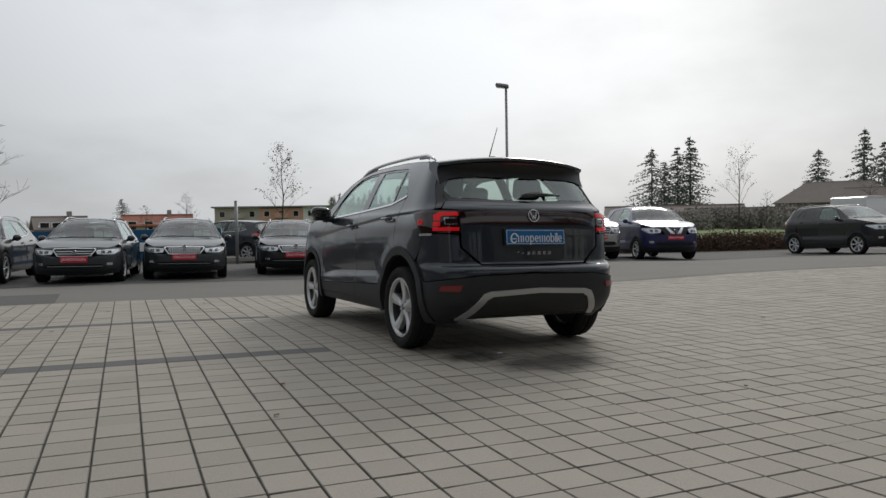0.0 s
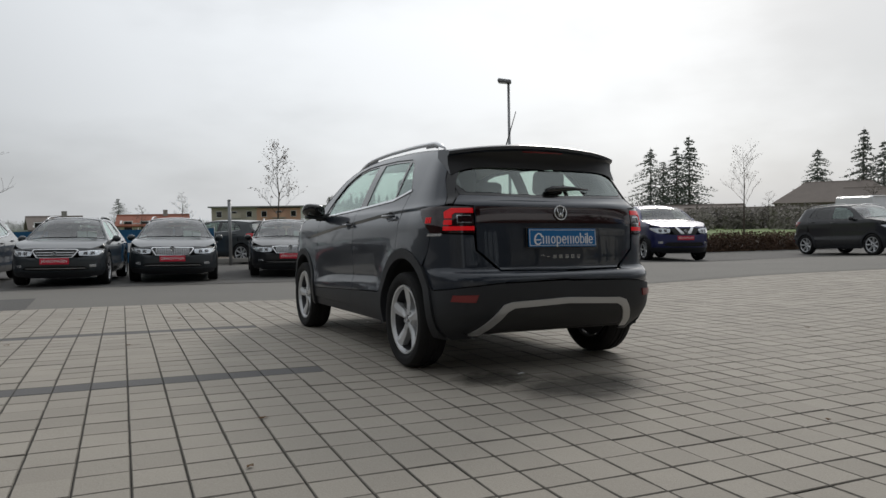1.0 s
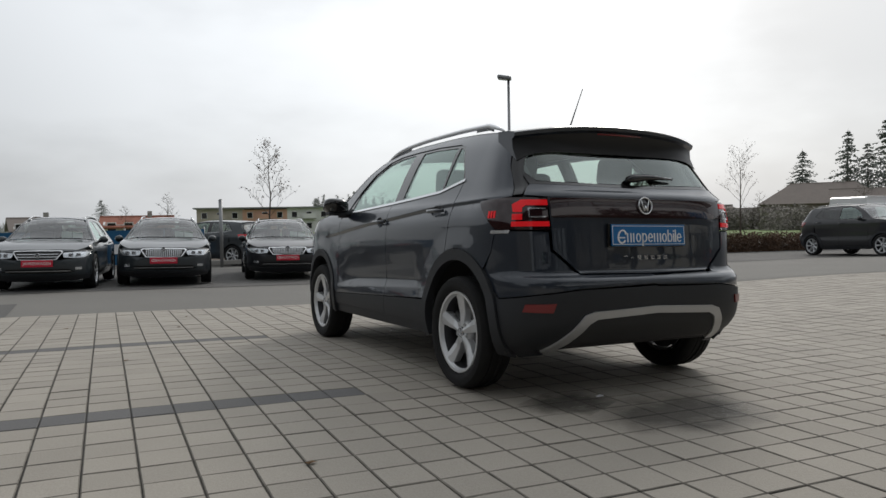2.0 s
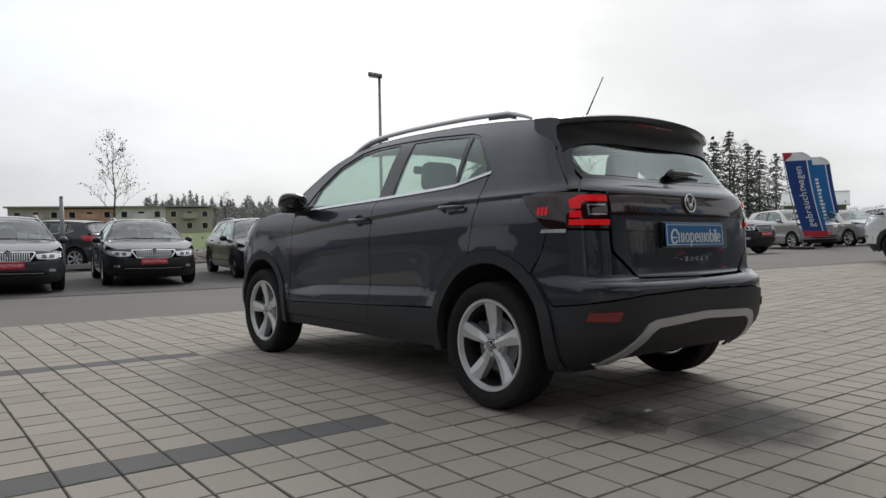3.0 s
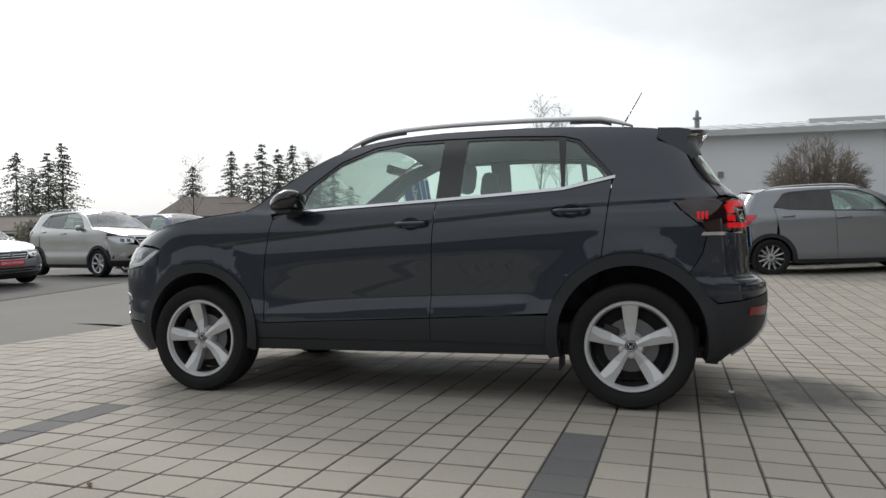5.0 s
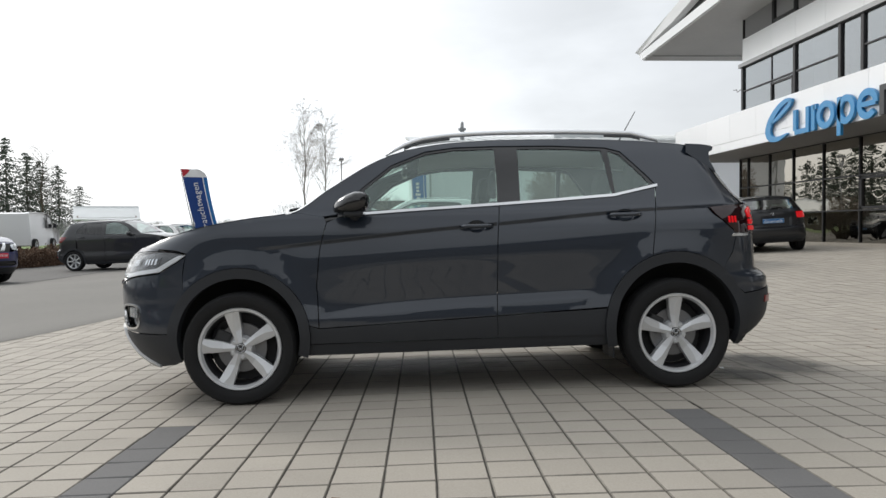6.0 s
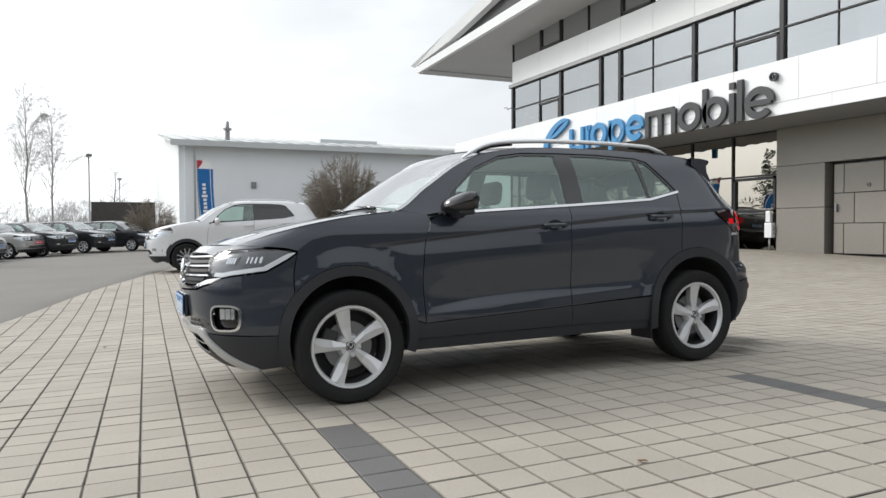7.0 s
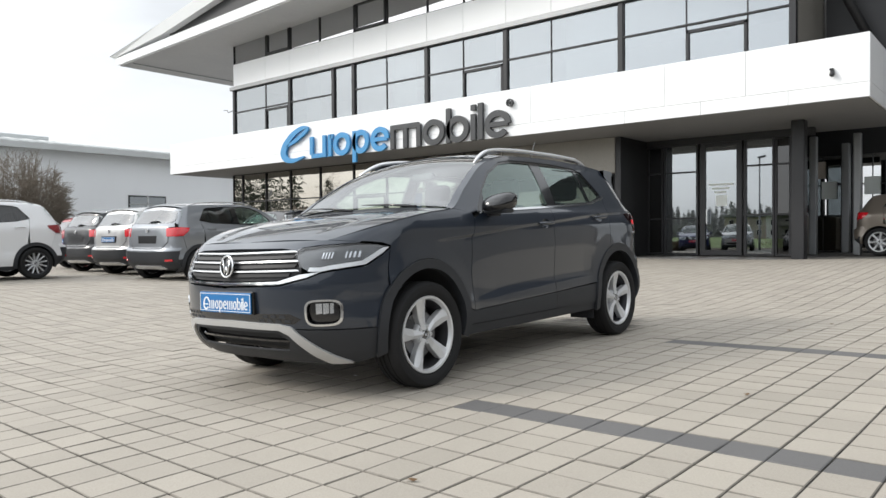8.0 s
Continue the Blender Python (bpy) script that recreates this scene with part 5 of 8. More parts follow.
    N = lambda x, z: (b.u_nose(x, z), z)
    around = lambda poly, mid: poly + [(2 * mid - u, z) for u, z in reversed(poly)]
    k.panel("rear_bumper", around([T(0, .605), T(-.5, .595), T(-.72, .57), S(-1.80, .555), S(-1.70, .545)] + [S(y, z) for y, z in ra(-.002, 151, 132, 6)] + [S(-1.63, .79), S(-1.66, .90), S(-1.72, .899), T(-.745, .898), T(-.622, .894), T(-.615, .795), T(-.47, .668), T(0, .662)], b.ur), P, "raw")
    k.panel("bumper_cladding", around([T(0, .285), T(-.40, .285), T(-.66, .27), S(-1.74, .235)] + [S(y, z) for y, z in ra(-.002, 200, 151, 10)] + [S(-1.70, .542), S(-1.80, .552), T(-.72, .567), T(-.5, .592), T(0, .602)], b.ur), M["cladding"], "raw", off=.005)
    k.panel("screen_side", [S(-1.505, 1.432), S(-1.548, 1.37), S(-1.603, 1.255), S(-1.693, 1.13), S(-1.72, 1.083), T(-.72, 1.088), T(-.678, 1.138), S(-1.700, 1.168), S(-1.652, 1.255), S(-1.598, 1.37), S(-1.548, 1.445)], M["gloss_black"], "raw", both=True, off=.003)
    k.panel("pillar_inner", [S(-1.47, 1.45), S(-1.50, 1.37), S(-1.55, 1.255), S(-1.62, 1.10), T(-.66, 1.08), T(-.60, 1.14), T(-.62, 1.20), T(-.625, 1.275), T(-.59, 1.35), T(-.56, 1.40), T(-.54, 1.45)], M["gloss_black"], "raw", both=True, off=-.014, gap=0)
    k.panel("bumper_trim", flip([(0, .492), (-.42, .476), (-.475, .46), (-.625, .268), (-.555, .268), (-.445, .415), (-.40, .438), (0, .455)]), M["trim_silver"], "tail", off=.016, depth=.02, gap=0, label="silver underguard trim")
    k.panel("bumper_recess", flip([(0, .452), (-.39, .436), (-.44, .41), (-.52, .29), (0, .29)]), M["under"], "tail", off=.007)
    for s in (-1, 1):
        k.panel("rear_reflector", [(s * .635, .525), (s * .765, .520), (s * .775, .482), (s * .65, .478)][::s], M["reflector"], "tail", off=.012, gap=0)
    # lamps
    k.panel("tail_lamp", [S(-1.50, 1.062), S(-1.60, 1.072), S(-1.70, 1.076), T(-.70, 1.074), T(-.612, 1.07), T(-.612, .90), T(-.745, .902), S(-1.72, .903), S(-1.66, .904), S(-1.53, 1.02)], M["lamp_dark"], "raw", both=True, off=.003, label="dark red tail lamp housing")
    for s in (-1, 1):
        for poly in ([(.62, 1.058), (.735, 1.058), (.772, 1.035), (.775, .995), (.742, .995), (.738, 1.018), (.722, 1.030), (.62, 1.030)], [(.742, .985), (.778, .985), (.782, .955), (.744, .955)], [(.744, .946), (.784, .946), (.785, .920), (.62, .920), (.62, .946)]):
            k.panel("lamp_bar", [(s * a, c) for a, c in poly], M["lamp_red"], "tail", off=.009, gap=0, depth=.008, label="glowing red lamp segment")
        for q in ((.635, .715, .966, .972), (.635, .715, 1.010, 1.016), (.710, .716, .966, 1.016)):
            k.panel("lamp_line", [(s * q[0], q[2]), (s * q[1], q[2]), (s * q[1], q[3]), (s * q[0], q[3])], M["lamp_silver"], "tail", off=.009, gap=0, depth=.006)
    for i in range(3):
        y = -1.608 - .020 * i
        k.panel("lamp_dash", [(y, .968), (y - .012, .966), (y - .012, 1.004), (y, 1.004)], M["lamp_red"], off=.006, both=True, gap=0, depth=.006)
    k.panel("lamp_strip", [(-1.625, .885), (-1.74, .885), (-1.745, .902), (-1.635, .902)], M["chrome_satin"], both=True, off=.006, gap=0, depth=.008)
    emblem(root, Matrix.Translation((0, -1.888, 1.035)) @ pose(0, 0, 0, 82, 0, 0), .048)
    dealer_plate(root, Matrix.Translation((0, -1.918, .873)) @ pose(0, 0, 0, 86, 0, 0), .53, .118)
    part("plate_holder", box(-.275, -1.912, .808, .275, -1.893, .938, .006), M["gloss_black"], root)
    for i, w0 in enumerate((.026, .018, .026, .026, .028, .026, .026)):
        x = -.158 + i * .047
        for z0, z1 in (((.757, .761), (.749, .7525), (.741, .745)) if i not in (0, 1) else ((.757, .761),) if i == 0 else ((.749, .753),)):
            k.panel("tailgate_mark", [(x, z0), (x, z1), (x + w0, z1), (x + w0, z0)], M["chrome_satin"], "tail", off=.004, gap=0, depth=.004, label="small chrome mark on the tailgate")
    # rear wiper
    rest = [b.at(b.u_tail(x, z), z) for x, z in ((-.035, 1.186), (.02, 1.196), (.10, 1.204), (.20, 1.206), (.32, 1.202))]
    v, f = tube([(p[0], p[1] - .020, p[2]) for p in rest], [.016, .026, .022, .014, .006], 8)
    mk("rear_wiper", v, f, M["gloss_black"], root, "black rear wiper")
    # -- nose
    soft = lambda a: math.copysign(abs(a) ** .55, a)
    oval = lambda cx, cz, w, h: [(cx + w * soft(math.cos(i * math.pi / 14)), cz + h * soft(math.sin(i * math.pi / 14))) for i in range(28)]
    fog = oval(-.662, .514, .076, .070)
    k.panel("front_bumper", around([N(0, .43), N(-.5, .425), N(-.70, .42), S(1.76, .417)] + [S(y, z) for y, z in fa(-.002, 5, 40, 8)] + [S(1.588, .74), S(1.575, .82), S(1.565, .858), S(1.62, .822), S(1.73, .762), N(-.70, .742), N(-.655, .732), N(-.60, .705), N(-.45, .668), N(0, .655)], b.uf), P, "raw", holes=[[N(x, z) for x, z in fog], [N(-x, z) for x, z in fog]])
    k.panel("lower_bumper", around([N(0, .215), N(-.35, .215), N(-.62, .217), S(1.74, .217)] + [S(y, z) for y, z in fa(-.002, -21, 5, 8)] + [S(1.76, .414), N(-.70, .417), N(-.5, .422), N(0, .427)], b.uf), M["cladding"], "raw", off=.003, holes=[[N(x, z) for x, z in flip([(0, .40), (-.40, .40), (-.46, .355), (-.42, .295), (0, .29)])]])
    k.panel("lower_intake", flip([(0, .40), (-.40, .40), (-.46, .355), (-.42, .295), (0, .29)]), M["under"], "nose", off=-.05, gap=-.02)
    k.panel("intake_bar", flip([(0, .352), (-.45, .352), (-.44, .335), (0, .335)]), M["gloss_black"], "nose", off=-.012, depth=.02)
    k.panel("front_trim", flip([(0, .462), (-.42, .455), (-.50, .438), (-.70, .222), (-.60, .222), (-.475, .395), (-.42, .42), (0, .425)]), M["trim_silver"], "nose", off=.016, depth=.02, gap=0, label="silver underguard trim")
    for s in (-1, 1):
        ring, inner = oval(.662, .514, .076, .070), oval(.662, .514, .069, .063)
        k.panel("fog_surround", [(s * a, c) for a, c in ring], M["chrome"], "nose", off=.006, holes=[[(s * a, c) for a, c in inner]], gap=-.004, label="chrome fog lamp frame")
        k.panel("fog_recess", [(s * a, c) for a, c in ring], M["gloss_black"], "nose", off=-.03, gap=-.01)
        for a0, a1 in ((.634, .662), (.666, .690), (.694, .708)):
            k.panel("fog_lamp", [(s * a0, .505), (s * a1, .51), (s * a1, .565), (s * a0, .565)], M["lamp_silver"], "nose", off=-.012, gap=0)
        # headlamp
        hs = [N(-.505, .845), N(-.515, .872), N(-.62, .886), N(-.70, .890), S(1.75, .893), S(1.66, .886), S(1.566, .868), S(1.62, .828), S(1.73, .768), N(-.70, .748), N(-.655, .738), N(-.61, .740), N(-.555, .772)]
        if s == 1:
            hs = [(2 * b.uf - u, z) for u, z in reversed(hs)]
        k.panel("headlamp", hs, M["lamp_house"], "raw", off=-.022, depth=.01, label="clear headlamp with a white light strip")
        strip = [N(-.600, .746), N(-.655, .742), N(-.70, .752), S(1.73, .772), S(1.62, .832), S(1.570, .866), S(1.612, .862), S(1.655, .842), S(1.745, .794), N(-.70, .776), N(-.655, .766), N(-.606, .768)]
        if s == 1:
            strip = [(2 * b.uf - u, z) for u, z in reversed(strip)]
        k.panel("light_strip", strip, M["drl"], "raw", off=-.005, gap=0, depth=.012)
        for a0 in (.645, .735):
            k.panel("lamp_module", [(s * a0, .806), (s * (a0 + .056), .813), (s * (a0 + .058), .858), (s * a0, .853)], M["lamp_house"], "nose", off=-.016, gap=0, depth=.01)
            for i in range(4):
                x = a0 + .006 + .013 * i
                k.panel("lamp_rib", [(s * x, .814), (s * (x + .006), .815), (s * (x + .006), .850), (s * x, .849)], M["lamp_silver"], "nose", off=-.009, gap=0, depth=.008)
        k.panel("headlamp_cover", hs, M["glass_lamp"], "raw", off=.002, depth=.002, gap=.002)
    k.panel("grille", flip([(0, .69), (-.44, .70), (-.56, .735), (-.555, .775), (-.505, .842), (-.515, .875), (-.40, .895), (0, .902)]), M["under"], "nose", off=-.03, depth=.01)
    for z0, z1, x1 in ((.851, .860, .50), (.797, .806, .53), (.743, .752, .545)):
        k.panel("grille_bar", flip([(0, z1), (-x1, z1 + .006), (-x1 - .01, z0 + .006), (0, z0)]), M["chrome_satin"], "nose", off=-.004, depth=.02, gap=0, label="chrome grille bar")
    for z0, x1 in ((.822, .505), (.769, .53), (.716, .50)):
        k.panel("grille_lamella", flip([(0, z0 + .020), (-x1, z0 + .025), (-x1 + .01, z0 + .006), (0, z0)]), M["plastic_dark"], "nose", off=-.016, depth=.02, gap=0)
    k.panel("grille_frame", flip([(0, .682), (-.44, .692), (-.565, .728), (-.66, .74), (-.60, .712), (-.45, .676), (0, .665)]), M["chrome"], "nose", off=.006, depth=.02, gap=0, label="chrome lower grille frame")
    k.panel("bonnet_lip", flip([(0, .880), (-.40, .876), (-.51, .862), (-.53, .878), (-.62, .890), (-.70, .893), (-.772, .896), (-.772, .916), (-.615, .917), (0, .919)]), P, "nose", off=-.002, gap=.001)
    for i in range(-8, 9):
        for z0 in (.462, .487):
            x = i * .06 + (.03 if z0 > .47 else 0)
            if abs(x) > .27 and abs(x) < .52:
                k.panel("bumper_facet", [(x - .022, z0), (x + .022, z0), (x + .014, z0 + .016), (x - .014, z0 + .016)], M["cladding"], "nose", off=.004, gap=0, depth=.006)
    k.panel("bumper_grille", flip([(0, .51), (-.50, .51), (-.56, .48), (-.52, .455), (0, .455)]), M["gloss_black"], "nose", off=.002, gap=0)
    emblem(root, Matrix.Translation((0, 2.094, .778)) @ pose(0, 0, 0, 84, 0, 180), .066)
    dealer_plate(root, Matrix.Translation((0, 2.118, .568)) @ pose(0, 0, 0, 89, 0, 180), .52, .12)
    part("plate_holder", box(-.265, 2.092, .502, .265, 2.114, .635, .006), M["gloss_black"], root)
    # -- mirrors, handles, rails, aerial, wipers
    for s in (-1, 1):
        bm = bmesh.new()
        bmesh.ops.create_uvsphere(bm, u_segments=20, v_segments=14, radius=1)
        for v in bm.verts:
            x, y, z = v.co
            pw = lambda t, e: math.copysign(abs(t) ** e, t)
            v.co = Vector((s * .945 + pw(x, .72) * .105, .612 + pw(y, .80) * .104 * (1 - .22 * max(0, s * x)) - s * x * .02 - z * .018, 1.128 + pw(z, .72) * .064 * (1 - .30 * max(0, y)) - .012 * max(0, y) + .010 * s * x))
        m = part("mirror", bm, M["gloss_black"], root, "black door mirror", sharp=60)
        part("mirror_glass", box(s * .945 - .068, .528, 1.092, s * .945 + .068, .534, 1.168, .003), M["chrome"], m)
        part("mirror_lower", box(s * .935 - .085, .55, 1.055, s * .935 + .07, .655, 1.085, .014), M["cladding"], m)
        v, f = tube([(s * .80, .60, 1.075), (s * .87, .60, 1.065), (s * .92, .60, 1.07)], [.035, .03, .035], 8)
        mk("mirror_arm", v, f, M["cladding"], m)
        for y0, y1, z in grips:
            pts = []
            for i in range(13):
                t = i / 12
                y = y0 + (y1 - y0) * t
                pts.append((s * (b.half(y, z) - .004 + .030 * (1 - (2 * t - 1) ** 6)), y, z))
            v, f = tube(pts, [.009, .011] + [.012] * 9 + [.011, .009], 8)
            mk("door_handle", v, f, P, root)
        # roof rail
        pts = []
        for i in range(31):
            t = i / 30
            y = .42 + (-1.30 - .42) * t
            x = b.half(y, b.edge(y)) * .90
            lift = .040 * min(1, t / .12) ** .8 * min(1, (1 - t) / .10) ** .8
            pts.append((s * x, y, b.top(.90, y)[2] + .004 + lift))
        v, f = tube(pts, [.005] + [.012] + [.0155] * 27 + [.012] + [.005], 10)
        mk("roof_rail", v, f, M["rail"], root, "satin silver roof rail")
        v = [(p[0] + s * o, p[1], p[2] - h) for p in pts[1:30] for o, h in ((.004, .006), (.004, .030))]
        f = [(2 * i, 2 * i + 2, 2 * i + 3, 2 * i + 1) for i in range(28)]
        for run in (f[1:6], f[23:27]):
            used = sorted({i for q in run for i in q})
            mk("rail_foot", [v[i] for i in used], [tuple(used.index(i) for i in q) for q in run], M["gloss_black"], root)
    part("aerial_base", box(-.03, -1.30, 1.515, .03, -1.17, 1.556, .018), M["gloss_black"], root)
    mk("aerial", *tube([(0, -1.205, 1.55), (0, -1.27, 1.66), (0, -1.345, 1.785)], [.006, .004, .003], 6), M["gloss_black"], root, "thin black roof aerial")
    for x0, x1 in ((-.55, .02), (.06, .60)):
        v, f = tube([(x0, 1.01, 1.118), ((x0 + x1) / 2, .985, 1.146), (x1, .955, 1.155)], [.010, .008, .005], 6)
        mk("wiper", v, f, M["gloss_black"], root)
    bm = box(-.11, -.02, -.03, .11, .02, .03, .014, m=pose(0, .30, 1.38, 12, 0, 0))
    part("inner_mirror", bm, M["gloss_black"], root)
    # -- inside and below
    cabin(root)
    well(root, YF, .395, ZW + .03, .50, .80)
    well(root, YR, .43, ZW + .02, .50, .80)
    for s in (-1, 1):
        wheel(root, s * .768, YF, .322, .323, .205, .226, s, turn=12.5, blade=.038)
        wheel(root, s * .768, YR, .322, .323, .205, .226, s, turn=0.5, blade=.038)
    for s in (-1, 1):
        part("mud_flap", box(s * .70 - .10, YR + .365, .18, s * .70 + .12, YR + .375, .34, .003), M["cladding"], root)
    return root


SLOPE_X, SLOPE_Y = -0.0232, -0.0159


# ---- the cars of the lot: one builder, different bodies ----
def lot_car(label, paint, base=2.58, wide=1.80, high=1.50, tail=1.0, nose=1.0, clad=False, grille="slats", plate="", rear_plate="", rails=True, dark_rim=False, papers=False, wheel_r=.322, lamp="lamp_red_off", waist=1.0):
    """A parked car with its front axle's middle and its rear one's on its y axis; nose along +y."""
    root = empty("car", label=label, category="car", group="cars of the lot")
    sy, sx, sz = base / 2.551, wide / 1.76, high / 1.56
    slope = (high - .95 * sz * waist) / .61
    fz = lambda z: z * sz * waist if z < .95 else .95 * sz * waist + (z - .95) * slope
    fw = lambda z, w: w * sx * (1 - .9 * (1 - waist) * min(1, max(0, (z - .95) / .45)))
    fy = lambda y: y * sy * (tail if y < -1.2755 else 1) + (-1.2755 * sy * (1 - tail) if y < -1.2755 else 0) if y < 1.2755 else 1.2755 * sy + (y - 1.2755) * sy * nose
    s2 = lambda poly: [(fy(a), fz(c)) for a, c in poly]
    sn = lambda poly: [(a * sx, fz(c)) for a, c in poly]
    st = lambda poly: [(a, fy(c)) for a, c in poly]
    b = Body(wide=[(fz(z), fw(z, w)) for z, w in SUV["wide"]], back=[(fz(z), fy(y)) for z, y in SUV["back"]], front=[(fz(z), fy(y)) for z, y in SUV["front"]],
             edge=[(fy(y), fz(z)) for y, z in SUV["edge"]], crown=[(fy(y), fz(z)) for y, z in SUV["crown"]], yr=fy(-1.30), yf=fy(1.30))
    k = Kit(b, root, .09)
    YF, YR, ZW, R0 = 1.2755 * sy, -1.2755 * sy, wheel_r, wheel_r + .105
    edge = lambda y0, y1, n=20: [(fy(y0 + (y1 - y0) * i / n), b.edge(fy(y0 + (y1 - y0) * i / n))) for i in range(n + 1)]
    low = fz(.27)
    k.panel("front_fender", s2([(.822, .30), (.83, .68), (.808, .875), (.765, 1.03), (.78, 1.065), (.93, 1.09)]) + edge(.98, 1.60, 8) + s2([(1.568, .905), (1.563, .865), (1.60, .74)]) + arc(YF, ZW, R0, 42, 178, 14), paint, both=True)
    k.panel("front_door", s2([(.822, .27), (.83, .68), (.808, .875), (.765, 1.03), (.70, 1.058), (-.24, 1.104), (-.222, .914), (-.205, .27)]), paint, both=True, gap=.004)
    k.panel("rear_door", s2([(-.205, .27), (-.222, .914), (-.24, 1.104), (-.6, 1.122), (-.937, 1.142), (-1.195, 1.192), (-1.175, 1.06), (-1.135, .80)]) + arc(YR, ZW, R0, 70, 8, 8) + [(YR + R0 + .01, low)], paint, both=True, gap=.004)
    dlo = [(.70, 1.075), (.56, 1.228), (.385, 1.365), (.18, 1.448), (0, 1.472), (-.26, 1.476), (-.60, 1.472), (-.93, 1.452), (-1.02, 1.425), (-1.16, 1.262), (-1.207, 1.202)]
    k.panel("quarter_panel", edge(.96, -1.50, 30) + s2([(-1.545, 1.37), (-1.60, 1.255), (-1.69, 1.13), (-1.72, 1.08), (-1.66, 1.073), (-1.50, 1.063), (-1.53, 1.02), (-1.66, .905), (-1.63, .79)])
            + arc(YR, ZW, R0, 134, 76, 10) + s2([(-1.16, .95), (-1.175, 1.06), (-1.197, 1.19)] + dlo[::-1] + [(.79, 1.062)]), paint, both=True)
    panes = [[(.60, 1.092), (.545, 1.222), (.385, 1.35), (.18, 1.434), (0, 1.459), (-.245, 1.462), (-.232, 1.122)], [(-.385, 1.46), (-.60, 1.457), (-.905, 1.438), (-.928, 1.158), (-.37, 1.132)], [(-.945, 1.436), (-1.01, 1.41), (-1.145, 1.25), (-1.165, 1.215), (-.948, 1.165)]]
    panes = [s2(p) for p in panes]
    k.panel("window_trim", s2(dlo + [(-1.195, 1.195), (-.937, 1.145), (-.25, 1.107), (.70, 1.062)]), M["gloss_black"], off=-.006, holes=panes, both=True, gap=-.002)
    for nm, p in zip(("front_window", "rear_window", "quarter_window"), panes):
        k.panel(nm, p, M["glass_car"] if nm == "front_window" else M["glass_dark"] if clad else M["glass_rear"], off=-.010, both=True, gap=-.003, depth=.001, step=.2)
    k.panel("belt_moulding", s2([(.66, 1.06), (-.25, 1.103), (-.937, 1.141), (-1.2, 1.197), (-1.2, 1.21), (-.937, 1.155), (-.25, 1.117), (.66, 1.074)]), M["chrome"] if not clad else M["gloss_black"], off=.006, both=True, gap=0)
    k.panel("sill", [(YF - R0, .20), (YF - R0 - .01, low), (YR + R0 + .01, low), (YR + R0, .20)], M["cladding"] if clad else paint, off=-.002, both=True)
    for y in (YF, YR):
        if clad:
            k.panel("arch_trim", arc(y, ZW, R0 + .005, -14, 194, 20) + arc(y, ZW, R0 - .07, 194, -14, 20), M["cladding"], off=.012, both=True, depth=.03)
        else:
            k.panel("arch_edge", arc(y, ZW, R0 + .004, -8, 188, 20) + arc(y, ZW, R0 - .055, 188, -8, 20), paint, off=.004, both=True, depth=.03)
    k.panel("bonnet", [(c[0], c[1]) for c in st([(-1, 1.00), (0, 1.05), (1, 1.00), (1, 1.15), (1, 1.35), (1, 1.6), (1, 1.868), (.8, 1.905), (.5, 1.94), (0, 1.965), (-.5, 1.94), (-.8, 1.905), (-1, 1.868), (-1, 1.6), (-1, 1.35), (-1, 1.15)])], paint, "top", depth=.03)
    k.panel("cowl", st([(-.97, .955), (0, .995), (.97, .955), (.97, 1.005), (0, 1.05), (-.97, 1.005)]), M["cladding"], "top", off=-.012)
    k.panel("windscreen", st([(-.935, .29), (0, .30), (.935, .29), (.935, .95), (0, .995), (-.935, .95)]), M["glass_front"], "top", off=-.004, depth=.002, step=.2)
    k.panel("windscreen_pillar", st([(-1, .22), (-.935, .26), (-.935, .955), (-1, .965)]), paint, "top", both=True)
    k.panel("roof", st([(-1, -1.50), (-1, -1), (-1, -.5), (-1, 0), (-1, .22), (0, .29), (1, .22), (1, 0), (1, -.5), (1, -1), (1, -1.50), (0, -1.60)]), paint, "top")
    # tail
    hem = .60 if clad else .405
    k.panel("tailgate", flip(sn([(0, .665), (-.455, .672), (-.605, .80), (-.612, 1.075), (-.72, 1.085), (-.655, 1.150), (0, 1.138)])), paint, "tail", step=.035)
    win = sn([(0, 1.152), (-.60, 1.165), (-.69, 1.275), (-.64, 1.39), (0, 1.42)])
    k.panel("rear_screen", flip(win), M["glass_screen"], "tail", off=.001, depth=.002, step=.1)
    mk("rear_wiper", *tube([(-.02, b.at(b.ur, fz(1.19))[1] - .02, fz(1.18)), (.10, b.at(b.ur, fz(1.20))[1] - .025, fz(1.20)), (.28 * sx, b.at(b.ur, fz(1.19))[1] - .015, fz(1.185))], [.020, .014, .006], 6), M["gloss_black"], root)
    k.panel("screen_surround", flip(sn([(0, 1.138), (-.655, 1.150), (-.735, 1.255), (-.665, 1.43), (0, 1.49)])), paint, "tail", off=-.004, holes=[flip(win)])
    k.panel("rear_pillar", s2([(-1.548, 1.37), (-1.60, 1.255), (-1.69, 1.132), (-1.72, 1.14), (-1.645, 1.265), (-1.575, 1.39)]), paint, off=.002, both=True)
    k.panel("rear_bumper", flip(sn([(0, .662), (-.47, .668), (-.615, .795), (-.622, .896), (-.745, .902), (-.80, .80), (-.824, .64), (-.82, hem + .015), (0, hem - .005)])), paint, "tail", step=.035, off=-.002)
    k.panel("rear_apron", flip(sn([(0, hem), (-.82, hem + .02), (-.81, .40), (-.80, .28), (-.5, .25), (0, .25)])), M["cladding"], "tail", off=.003)
    k.panel("bumper_corner", s2([(-1.66, .903), (-1.63, .79)]) + arc(YR, ZW, R0, 134, 161, 6) + s2([(-1.90, .45), (-1.885, .60), (-1.825, .84), (-1.80, .895)]), paint, both=True, off=-.005)
